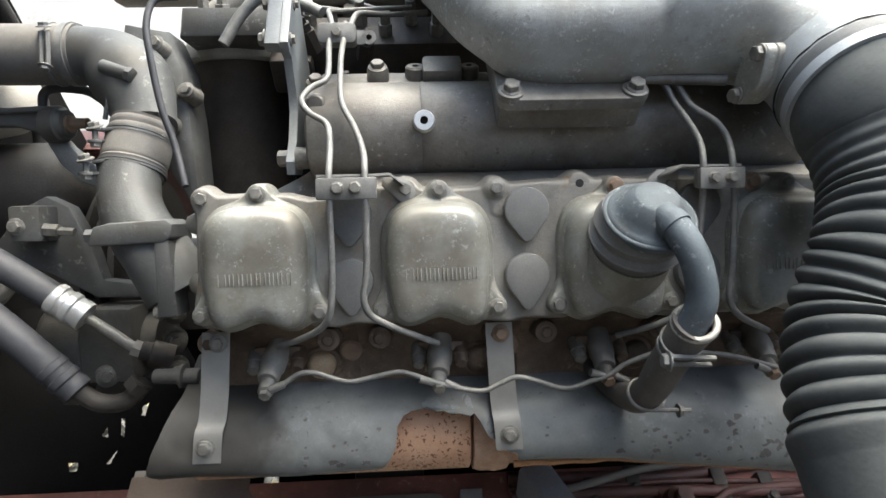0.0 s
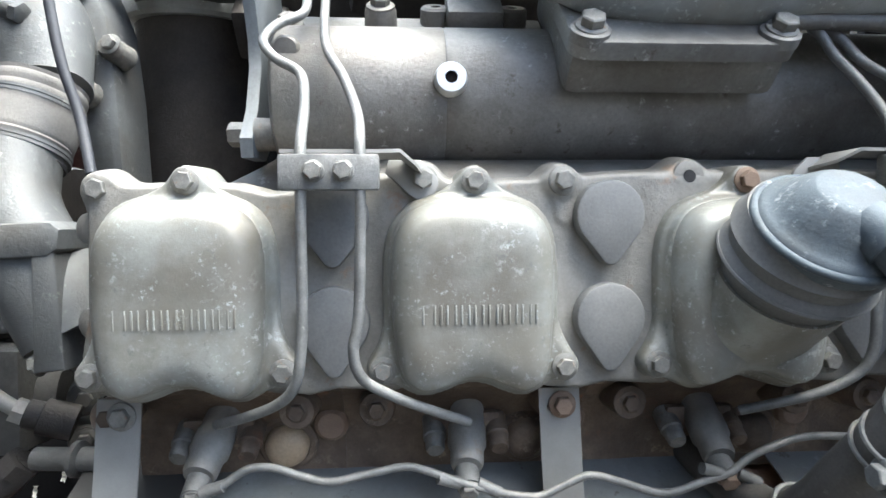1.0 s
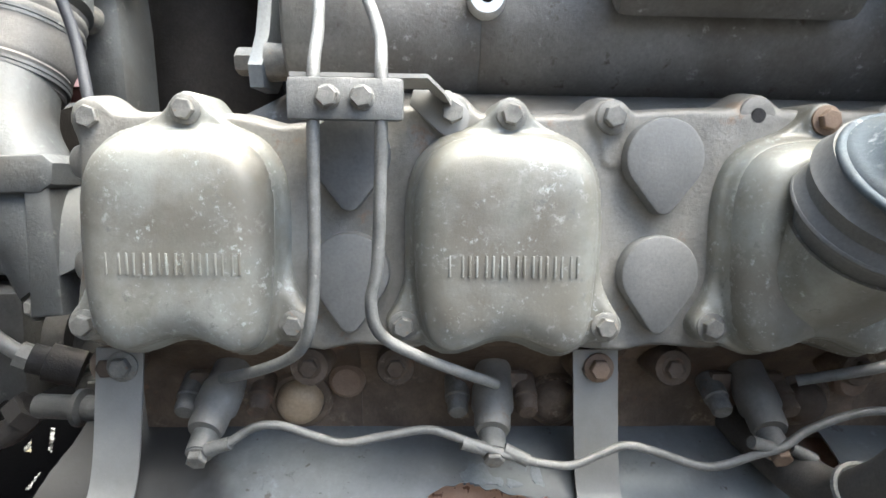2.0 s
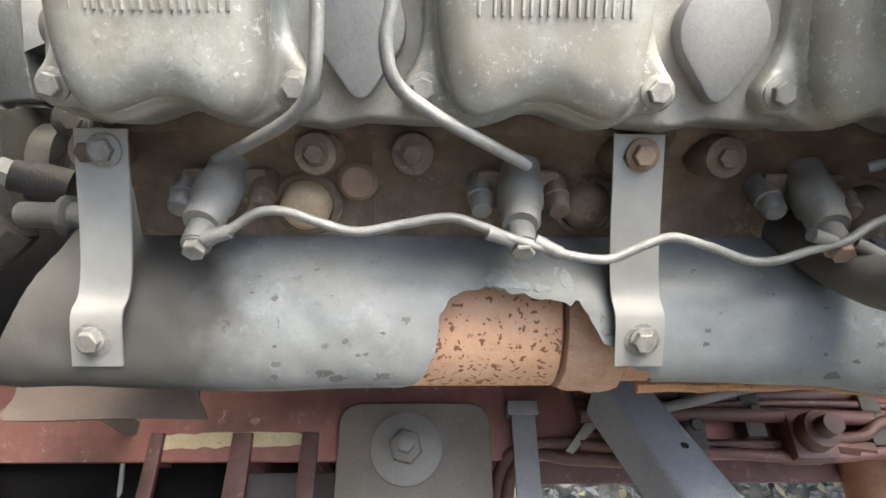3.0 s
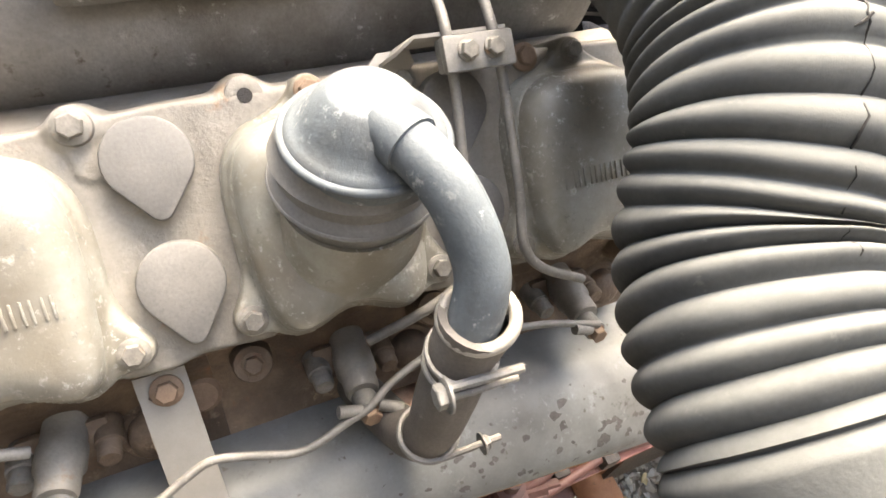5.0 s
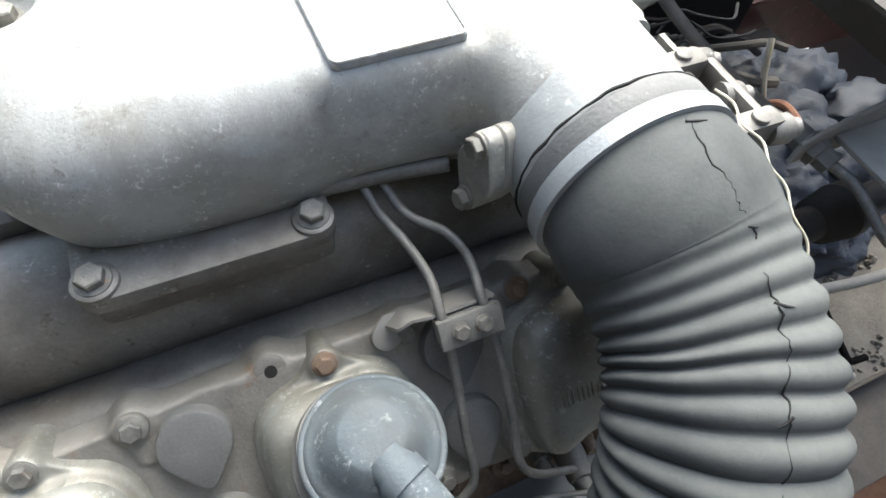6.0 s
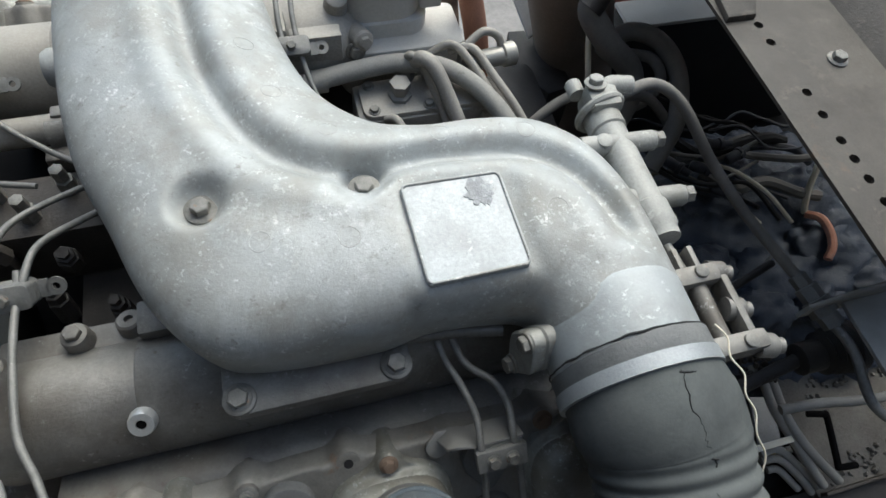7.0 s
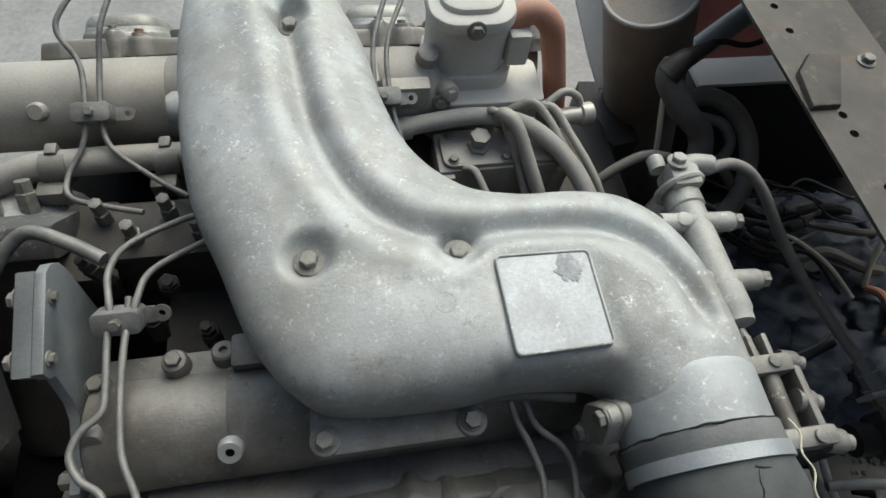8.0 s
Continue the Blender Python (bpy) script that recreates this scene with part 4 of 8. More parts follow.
shield = thing("heat_shield", BANK, (0.07, 0.65, -0.20), "dented galvanised heat shield with a torn hole and dark scabs", "heat shield")
bm = fresh()
xs = np.arange(-0.325, 0.4781, 0.0022)
grid = []
for x in xs:
    row = []
    for y, z in PROFILE:
        dent = 0.0025 * noise.noise(Vector((x * 14, z * 20, 3.0))) + 0.0008 * noise.noise(Vector((x * 60, z * 60, 1.0)))
        lip = 0.004 * max(0, (-z - 0.225) / 0.02) * noise.noise(Vector((x * 9, 5.0, 2.0)))
        sag = 0.0045 * math.exp(-((x - 0.09) / 0.06) ** 2) * max(0.0, (-z - 0.2) / 0.04)
        row.append(bm.verts.new((x + (0.004 * (z + 0.2) if x < -0.3 else 0), y + dent, z + lip + sag - shield_drop(x) * max(0.0, (-z - 0.2) / 0.0435))))
    grid.append(row)
for i in range(len(xs) - 1):
    for j in range(len(PROFILE) - 1):
        x, z = xs[i] + 0.0011, (PROFILE[j][1] + PROFILE[j + 1][1]) / 2
        jig = 0.0040 * noise.noise(Vector((x * 130, z * 130, 0))) + 0.0016 * noise.noise(Vector((x * 420, z * 420, 7)))
        if inside(x + jig, z + jig, TORN) or inside(x, z, SLOT):
            continue
        if x < -0.295 - 0.024 * min(1, max(0, (-0.165 - z) / 0.065)) + 0.008 * max(0, (-z - 0.234) / 0.008):
            continue
        if x > 0.446 + 1.4 * min(0.018, max(0, -z - 0.176)):
            continue
        bm.faces.new((grid[i][j], grid[i + 1][j], grid[i + 1][j + 1], grid[i][j + 1]))
bmesh.ops.delete(bm, geom=[v for v in bm.verts if not v.link_faces], context="VERTS")
for _ in range(4):  # ease the cut edge
    rim = {}
    for e in bm.edges:
        if len(e.link_faces) == 1:
            for a, b in (tuple(e.verts), tuple(e.verts)[::-1]):
                rim.setdefault(a, []).append(b.co.copy())
    for v, near in rim.items():
        if len(near) == 2:
            v.co = v.co * 0.5 + (near[0] + near[1]) * 0.25
bmesh.ops.recalc_face_normals(bm, faces=bm.faces)
bmesh.ops.solidify(bm, geom=bm.faces[:], thickness=0.0014)
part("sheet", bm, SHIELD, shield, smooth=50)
for x0, x1 in ((-0.312, -0.068), (0.088, 0.470)):
    bm = fresh()
    tube(bm, [(x, 0.644 + 0.0006 * noise.noise(Vector((x * 50, 0, 3))), -0.2435 + 0.004 * 0.9 * noise.noise(Vector((x * 9, 5.0, 2.0))) + 0.0045 * math.exp(-((x - 0.09) / 0.06) ** 2) - shield_drop(x)) for x in np.arange(x0, x1, 0.01)], 0.0018, 8)
    part("folded_lip", bm, SHIELD, shield)


# flake of lifted zinc above the torn hole, split by cracks
flake = [(a + 0.0012 * noise.noise(Vector((a * 300, b * 300, 1))), b + 0.0012 * noise.noise(Vector((a * 300, b * 300, 5)))) for a, b in glide([(-0.024, -0.1735), (-0.014, -0.1690), (0.004, -0.1675), (0.018, -0.1655), (0.032, -0.1690), (0.035, -0.1760), (0.036, -0.1835), (0.024, -0.1815), (0.010, -0.1800), (-0.006, -0.1790), (-0.020, -0.1775), (-0.024, -0.1735)], 8)[:-1]]
fl_x, fl_z = np.arange(-0.028, 0.042, 0.0009), np.arange(-0.188, -0.162, 0.0009)
fgx, fgz = np.meshgrid(fl_x, fl_z, indexing="ij")
fl_gap = outline_gap(fgx, fgz, flake)
for xa in (0.006, 0.027):
    fl_gap = np.maximum(fl_gap, 0.0006 - np.abs(fgx - xa - 0.0025 * np.sin(fgz * 420 + xa * 90)))
shell_z, shell_y = np.array([q[1] for q in PROFILE])[::-1], np.array([q[0] for q in PROFILE])[::-1]
fl_y = np.interp(fgz, shell_z, shell_y) - 0.0034 - 0.0010 * np.sin(fgx * 160) * np.sin(fgz * 230) + 0.0045 * np.clip((fl_gap + 0.0008) / 0.0016, 0, 1)
bm = relief_mesh(fl_x, fl_z, fl_y, fl_gap < 0.0008)
part("lifted_flake", bm, material("lifted_zinc", (0.155, 0.168, 0.168), (0.25, 0.263, 0.262), 0.62, 0.1, 60, 20, 0.4, (0.14, 0.12, 0.10), 0.0, 120, 0.5), shield, "pale lifted flake above the hole", smooth=60)

# dark scabs of lifted scale near the lower edge
SCALE = material("dark_scale", (0.060, 0.058, 0.054), (0.125, 0.122, 0.115), 0.8, 0.0, 80, 40, 0.4)
rng = random.Random(31)
for _ in range(72):
    x, z = rng.choice((rng.uniform(0.10, 0.46), rng.uniform(0.18, 0.46), rng.uniform(0.18, 0.40), rng.uniform(-0.16, -0.08))), -0.188 - 0.050 * rng.random() ** 0.55
    r, n_ = rng.choice((rng.uniform(0.0012, 0.0026), rng.uniform(0.0012, 0.0030), rng.uniform(0.0024, 0.0046))), 9
    bm, rim = fresh(), []
    for k in range(n_):
        a = 2 * math.pi * k / n_
        q = r * (0.55 + 0.9 * rng.random())
        px_, pz_ = x + q * 1.25 * math.cos(a), max(-0.2425, z + q * 0.8 * math.sin(a))
        py_ = float(np.interp(pz_, shell_z, shell_y)) + 0.0025 * noise.noise(Vector((px_ * 14, pz_ * 20, 3.0))) - 0.0017
        rim.append(bm.verts.new((px_, py_, pz_ - shield_drop(px_) * max(0.0, (-pz_ - 0.2) / 0.0435) + 0.0045 * math.exp(-((px_ - 0.09) / 0.06) ** 2) * max(0.0, (-pz_ - 0.2) / 0.04))))
    bm.faces.new(rim)
    bmesh.ops.solidify(bm, geom=bm.faces[:], thickness=0.0006)
    part("scab", bm, SCALE, shield)


def strap(cx, tilt, tag):
    t = thing("shield_strap", BANK, (cx, 0.635, -0.15), tag, "strap", "shield straps")
    line = [(0.6395, -0.083, 0.0), (0.6385, -0.150, 0.35), (0.6345, -0.178, 0.55), (0.626, -0.190, 0.7), (0.6275, -0.222, 1.0)]
    bm = fresh()
    rows = []
    for y, z, k in glide(line, 4):
        w, x = 0.0148, cx + tilt * k
        rows.append([bm.verts.new((x - w, y, z)), bm.verts.new((x + w, y, z)), bm.verts.new((x + w, y + 0.002, z)), bm.verts.new((x - w, y + 0.002, z))])
    for a, b in zip(rows, rows[1:]):
        bridge(bm, a, b)
    bm.faces.new(rows[0]), bm.faces.new(rows[-1])
    band = part("band", bm, STRAP, t)
    bm = fresh()
    bolt(bm, (cx + 0.002, 0.638, -0.0945), (0, -1, 0), 0.0068)
    part("upper_bolt", bm, RUST_BOLT if cx > 0 else BOLT, band)
    bm = fresh()
    turned(bm, (cx + tilt, 0.6275, -0.204), (0, -1, 0), [(0, 0.0112), (0.0014, 0.0112), (0.0018, 0.010)], 20)
    bolt(bm, (cx + tilt, 0.626, -0.204), (0, -1, 0), 0.0066, 1.2)
    part("lower_bolt", bm, BOLT, band)


strap(0.0645, 0.008, "dusty flat steel strap bolted from head to heat shield")
strap(-0.241, -0.013, "dusty flat steel strap bolted from head to heat shield")

# ---- exhaust manifold behind the shield ----
manifold = thing("exhaust_manifold", BANK, (0.05, 0.70, -0.20), "orange rusted exhaust manifold seen through the torn heat shield", "exhaust manifold")
bm = fresh()
turned(bm, (-0.290, 0.712, -0.2195), (1, 0, 0), [(0, 0.045), (0.005, 0.0525), (0.322, 0.0525), (0.324, 0.049)], 48)
part("pipe", bm, RUST, manifold)
bm = fresh()
turned(bm, (0.0360, 0.712, -0.2195), (1, 0, 0), [(0, 0.048), (0.001, 0.0535), (0.005, 0.0550), (0.010, 0.0560), (0.016, 0.0567), (0.022, 0.0571), (0.028, 0.0570), (0.034, 0.0565), (0.040, 0.0555), (0.046, 0.049), (0.39, 0.047), (0.40, 0.04)], 48)
for v in bm.verts:
    v.co += Vector((0, 0.0018, 0.0018)) * noise.noise(v.co * 160)
part("cast_section", bm, material("scaly_rust", (0.44, 0.26, 0.165), (0.62, 0.43, 0.31), 0.8, 0.0, 60, 50, 0.9, (0.24, 0.125, 0.07), -0.01, 110, 0.6), manifold, "rough flaking cast section")
for c in CENTRES:
    bm = fresh()
    tube(bm, glide([(c + 0.03, 0.745, -0.150), (c + 0.03, 0.735, -0.175), (c + 0.03, 0.715, -0.205)], 4), 0.024, 16)
    part("runner", bm, RUST_EDGE, manifold)
bm = fresh()
seam = [(x, 0.6475 + 0.0012 * noise.noise(Vector((x * 60, 1, 0))), -0.2462 + 0.0010 * noise.noise(Vector((x * 45, 7, 0))) - shield_drop(x)) for x in np.arange(0.080, 0.452, 0.004)]
tube(bm, seam, [0.0018 + 0.0022 * max(0.0, 1 - (q[0] - 0.08) / 0.2) + 0.0012 * abs(noise.noise(Vector((q[0] * 130, 3, 0)))) for q in seam], 8)
part("flaked_seam", bm, RUST_EDGE, manifold, "flaking rust seam")

# ---- intake log of the near bank ----
PY, PZ, PR = 0.594, -0.402, 0.056
log = thing("intake_log", LEVEL, (0.15, PY, PZ), "grimy silver-painted intake log lying along the bank", "intake pipe", "intake logs")
bm = fresh()
turned(bm, (-0.142, PY, PZ), (1, 0, 0), [(0, 0.030), (0.001, 0.050), (0.004, 0.0545), (0.010, PR), (0.127, PR), (0.1285, PR - 0.0008), (0.130, PR), (0.552, PR), (0.577, 0.050), (0.592, 0.036), (0.598, 0.015)], 48)
part("tube", bm, PIPE_SILVER, log)
for y, z in ((0.566, -0.372), (0.585, -0.352)):
    bm = fresh()
    turned(bm, (-0.128, y - 0.004, z), (0, -0.8, 0.5), [(-0.006, 0.011), (0.006, 0.010), (0.008, 0.008)], 14)
    part("end_lug", bm, PIPE_SILVER, log)
out = Vector((0, 0.553 - PY, -0.357 - PZ)).normalized()
seat = Vector((-0.011, PY, PZ)) + out * (PR - 0.004)
bm = fresh()
turned(bm, seat, out, [(0, 0.0125), (0.009, 0.0118), (0.011, 0.0112), (0.0125, 0.0105), (0.0125, 0.0045), (0.008, 0.0042)], 24)
tap = part("tapping", bm, BRIGHT, log, "bright bare tapping boss with a threaded hole")
bm = fresh()
turned(bm, seat, out, [(0.0078, 0.0042), (0.0110, 0.0042)], 14)
part("threaded_hole", bm, BLACK, tap)
# pad that carries the crossover's flange
bm = fresh()
box(bm, (0.066, 0.536, -0.360), (0.218, 0.660, -0.329), 0.008)
part("pad", bm, PIPE_SILVER, log)
# bosses on the valley side
for x in (-0.018, 0.045):
    bm = fresh()
    turned(bm, (x, 0.640, -0.385), (0, 0.25, 1), [(0, 0.013), (0.035, 0.012), (0.037, 0.010), (0.037, 0.004), (0.032, 0.004)], 16)
    part("boss", bm, PIPE_SILVER, log)
bm = fresh()
box(bm, (-0.13, 0.622, -0.382), (0.07, 0.655, -0.361), 0.004)
part("rail", bm, PIPE_SILVER, log)
bm = fresh()
box(bm, (-0.010, 0.628, -0.364), (0.036, 0.662, -0.343), 0.005)
part("block", bm, PIPE_SILVER, log)
for x, y, z in ((-0.062, 0.640, -0.347), (-0.133, 0.628, -0.357)):
    bm = fresh()
    turned(bm, (x, y, z - 0.03), (0, 0.05, 1), [(0, 0.014), (0.028, 0.0125), (0.030, 0.011)], 18)
    bolt(bm, (x, y + 0.0015, z), (0, 0.05, 1), 0.0078)
    part("bolt_boss", bm, PIPE_SILVER, log)
# runners down to each head
for c in CENTRES:
    bm = fresh()
    tube(bm, glide([(max(c, -0.10), PY, PZ - 0.02), (max(c, -0.12), PY - 0.03, PZ - 0.06), (c, PY - 0.05, PZ - 0.09)], 4), 0.034, 18)
    part("runner", bm, PIPE_SILVER, log)
far_log = thing("intake_log", LEVEL, (0.0, 1.032, PZ), "silver-painted intake log of the far bank with a domed end", "intake pipe", "intake logs")
bm = fresh()
turned(bm, (-0.50, 1.032, PZ), (1, 0, 0), [(0, 0.050), (0.01, PR), (0.40, PR), (0.402, PR - 0.0008), (0.404, PR), (0.715, PR), (0.735, 0.053), (0.750, 0.046), (0.760, 0.034), (0.766, 0.018), (0.768, 0.004)], 48)
part("tube", bm, DUSTY_LOG, far_log)
bm = fresh()
turned(bm, (0.262, 0.990, -0.372), (0.3, -1, 0.3), [(-0.03, 0.015), (0.004, 0.014), (0.006, 0.012)], 18)
bolt(bm, (0.2635, 0.985, -0.3705), (0.3, -1, 0.3), 0.0085)
part("end_bolt", bm, DUSTY_LOG, far_log)
bm = fresh()
turned(bm, (0.235, 1.030, -0.352), (0.1, -0.3, 1), [(-0.01, 0.016), (0.022, 0.014), (0.024, 0.011)], 18)
part("end_lug", bm, DUSTY_LOG, far_log)
for x in (-0.30, -0.245):
    bm = fresh()
    turned(bm, (x, 0.988, -0.366), (0, -0.7, 0.7), [(0, 0.012), (0.008, 0.011), (0.010, 0.009)], 16)
    part("boss", bm, DUSTY_LOG, far_log)
for x in (-0.06, 0.15):
    bm = fresh()
    box(bm, (x - 0.02, 0.985, -0.395), (x + 0.02, 1.03, -0.340), 0.006)
    part("lug", bm, DUSTY_LOG, far_log)
for c in CENTRES:
    bm = fresh()
    tube(bm, glide([(0.184 - c, 1.032, PZ - 0.02), (0.184 - c, 1.062, PZ - 0.06), (0.184 - c, 1.082, PZ - 0.09)], 4), 0.034, 18)
    part("runner", bm, DUSTY_LOG, far_log)

# ---- crossover duct ----
from mathutils.bvhtree import BVHTree

EDGE_L = [(-0.055, 1.14), (-0.055, 1.04), (-0.051, 0.90), (-0.034, 0.775), (-0.004, 0.690), (0.024, 0.617), (0.062, 0.568), (0.105, 0.552), (0.185, 0.549), (0.245, 0.553), (0.310, 0.545), (0.324, 0.520), (0.324, 0.495)]
EDGE_R = [(0.125, 1.14), (0.131, 1.03), (0.150, 0.955), (0.163, 0.872), (0.187, 0.801), (0.232, 0.753), (0.287, 0.738), (0.340, 0.737), (0.385, 0.726), (0.420, 0.690), (0.438, 0.630), (0.446, 0.560), (0.447, 0.495)]
VALLEY = glide([(0.040, 1.10), (0.052, 1.02), (0.070, 0.93), (0.084, 0.825), (0.112, 0.745), (0.150, 0.700), (0.200, 0.681), (0.27, 0.683), (0.335, 0.676), (0.373, 0.656), (0.396, 0.618), (0.405, 0.580)], 40)
VALLEY_POINTS = np.array([tuple(q) for q in VALLEY])
WELLS = [(0.078, 0.672), (0.206, 0.668), (0.070, 0.972)]
duct = thing("intake_crossover", LEVEL, (0.14, 0.62, -0.33), "dusty silver-painted cast intake crossover duct bridging both banks", "intake duct")
bm = fresh()
left, right = glide(EDGE_L, 20), glide(EDGE_R, 20)
AROUND, rings = 132, []
for i, (a, b) in enumerate(zip(left, right)):
    f = i / (len(left) - 1)
    mid, half = -0.276, 0.061
    if f < 0.12:
        mid, half = -0.276 - 0.03 * (1 - f / 0.12), 0.061 - 0.006 * (1 - f / 0.12)
    power = 2.5 - 0.45 * max(0, (f - 0.80) / 0.2)
    row = []
    for k in range(AROUND):
        th = 2 * math.pi * k / AROUND
        ca, sa = math.cos(th), math.sin(th)
        u = 0.5 - 0.5 * math.copysign(abs(ca) ** (2 / power), ca)
        q = a + (b - a) * u
        lift = half * math.copysign(abs(sa) ** (2 / power), sa)
        x, y, z = q[0], q[1], mid + lift
        if sa > 0:
            near = float(np.hypot(VALLEY_POINTS[:, 0] - x, VALLEY_POINTS[:, 1] - y).min())
            fade = min(1.0, max(0.0, (0.93 - f) / 0.08))
            z -= 0.0165 * math.exp(-(near / 0.0115) ** 2) * fade
            z += 0.0035 * math.exp(-((near - 0.032) / 0.014) ** 2) * fade
            for wx, wy in WELLS:
                d = math.hypot(x - wx, y - wy)
                z -= 0.0155 / (1 + math.exp((d - 0.0190) / 0.0022))
            if 0.21 < x < 0.34 and 0.54 < y < 0.67:
                pad = -0.2245 + (y - 0.5635) * 0.085
                out_ = math.hypot(max(0, abs(x - 0.275) - 0.040), max(0, abs(y - 0.607) - 0.042))
                z += (pad - z) * max(0, 1 - out_ / 0.016)
        else:
            # the belly reaches down to the flange
            d = math.hypot(max(0, abs(x - 0.14) - 0.06), max(0, abs(y - 0.60) - 0.05))
            z -= 0.010 * math.exp(-(d / 0.02) ** 2)
        z += 0.0007 * noise.noise(Vector((x * 30, y * 30, z * 30)))
        row.append(bm.verts.new((x, y, z)))
    rings.append(row)
for a, b in zip(rings, rings[1:]):
    bridge(bm, a, b)
bm.faces.new(rings[0]), bm.faces.new(rings[-1])
rings_of = [[q.co.copy() for q in row] for row in rings]
quads = [(i * AROUND + k, i * AROUND + (k + 1) % AROUND, (i + 1) * AROUND + (k + 1) % AROUND, (i + 1) * AROUND + k) for i in range(len(rings) - 1) for k in range(AROUND)]
part("casting", bm, SILVER, duct, smooth=70)
bm = fresh()
prism(bm, hull2d(disc(0.077, 0.541, 0.013, 16) + disc(0.206, 0.541, 0.013, 16) + disc(0.077, 0.65, 0.013, 16) + disc(0.206, 0.65, 0.013, 16)), "z", -0.3285, -0.3155, 0.002)
part("flange", bm, PIPE_SILVER, duct)
for x in (0.077, 0.206):
    bm = fresh()
    turned(bm, (x, 0.541, -0.320), (0, 0, 1), [(0, 0.0140), (0.007, 0.0135), (0.008, 0.012)], 20)
    boss = part("bolt_boss", bm, PIPE_SILVER, duct)
    bm = fresh()
    bolt(bm, (x, 0.541, -0.312), (0, -0.1, 1), 0.0085, 1.25, x * 7)
    part("flange_bolt", bm, BOLT, boss)
skin = BVHTree.FromPolygons([tuple(q) for row in rings_of for q in row], [tuple(f) for f in quads])


def duct_top(x, y):
    """Height of the duct's upper skin at a place in plan."""
    at = skin.ray_cast(Vector((x, y, 0)), Vector((0, 0, -1)))[0]
    return at.z if at else -0.24


for wx, wy in WELLS:
    floor_ = duct_top(wx, wy)
    bm = fresh()
    turned(bm, (wx, wy, floor_ - 0.001), (0, 0, 1), [(0, 0.0135), (0.0025, 0.0135), (0.003, 0.0125)], 22)
    bolt(bm, (wx, wy, floor_ + 0.0005), (0, 0, 1), 0.0080, 0.95, wx * 20)
    part("sunk_bolt", bm, BOLT, duct)
# moulded ring marks
for x, y in ((0.129, 0.837), (0.146, 0.773), (0.186, 0.722), (0.279, 0.705), (0.355, 0.695), (0.350, 0.606), (0.111, 0.918), (0.12, 0.625), (0.185, 0.615)):
    bm = fresh()
    line = [(x + 0.0082 * math.cos(a), y + 0.0082 * math.sin(a)) for a in [2 * math.pi * k / 24 for k in range(25)]]
    tube(bm, [(a, b, duct_top(a, b) - 0.0001) for a, b in line], 0.00036, 5)
    part("ring_mark", bm, SILVER, duct)
# left side lug and collar where the hose is pushed on
bm = fresh()
turned(bm, (-0.049, 0.885, -0.268), (-1, -0.1, 0.1), [(-0.02, 0.020), (0.004, 0.019), (0.010, 0.015), (0.012, 0.008)], 20)
part("side_lug", bm, SILVER, duct)
bm = fresh()
turned(bm, (0.3855, 0.545, -0.2765), (0, -1, 0), [(0, 0.0600), (0.003, 0.0626), (0.008, 0.0634), (0.050, 0.0632), (0.056, 0.0631), (0.058, 0.0595)], 64)
part("outlet_neck", bm, NECK, duct, "blue-grey hose neck")
# data plate
plate = thing("data_plate", LEVEL, (0.275, 0.607, -0.215), "blank worn aluminium data plate on the intake duct", "plate")
P = [Vector((0.2335, 0.5635, -0.2200)), Vector((0.3165, 0.5645, -0.2200)), Vector((0.3135, 0.6485, -0.2120)), Vector((0.2310, 0.6510, -0.2130))]
def on_plate(u, v, h):
    return P[0] * ((1 - u) * (1 - v)) + P[1] * (u * (1 - v)) + P[2] * (u * v) + P[3] * ((1 - u) * v) + Vector((0, 0, h))


OUTLINE = [(0.5 + a, 0.5 + b) for a, b in rounded(1.0, 1.0, 0.06, 5)]
bm = fresh()
lo, hi = [bm.verts.new(on_plate(u, v, -0.004)) for u, v in OUTLINE], [bm.verts.new(on_plate(u, v, 0)) for u, v in OUTLINE]
bridge(bm, lo, hi)
bm.faces.new(hi), bm.faces.new(lo)
PLATE = material("worn_aluminium_plate", (0.325, 0.342, 0.348), (0.455, 0.472, 0.478), 0.45, 0.2, 40, 12, 0.15, (0.46, 0.475, 0.475), -0.01, 60, 0.6)
weathered(PLATE, (0.60, 0.61, 0.61), (0.265, 0.272, 0.27), 150.0, 22.0, 0.56, 0.53)
part("sheet", bm, PLATE, plate)
bm = fresh()
stain = [(0.293 + 0.0115 * math.cos(a) * (1 + 0.5 * noise.noise(Vector((math.cos(a) * 3, math.sin(a) * 3, 4))) + 0.3 * noise.noise(Vector((math.cos(a) * 9, math.sin(a) * 9, 4)))), 0.633 + 0.0125 * math.sin(a) * (1 + 0.5 * noise.noise(Vector((math.cos(a) * 3, math.sin(a) * 3, 9))) + 0.3 * noise.noise(Vector((math.cos(a) * 9, math.sin(a) * 9, 9))))) for a in [2 * math.pi * k / 60 for k in range(60)]]
prism(bm, stain, "z", -0.2145, -0.21345)
for v in bm.verts:
    v.co.z += (v.co.y - 0.6325) * 0.09
part("worn_patch", bm, material("dark_worn_metal", (0.20, 0.205, 0.21), (0.42, 0.43, 0.43), 0.6, 0.1, 50, 70, 0.4, None, 0, 60, 0.5), plate, "dark worn patch")
bm = fresh()
rim = [on_plate(0.5 + (u - 0.5) * 0.972, 0.5 + (v - 0.5) * 0.972, 0.0002) for u, v in OUTLINE]
tube(bm, [*rim, rim[0]], 0.0013, 8)
part("folded_edge", bm, SILVER, plate, "pale folded edge")

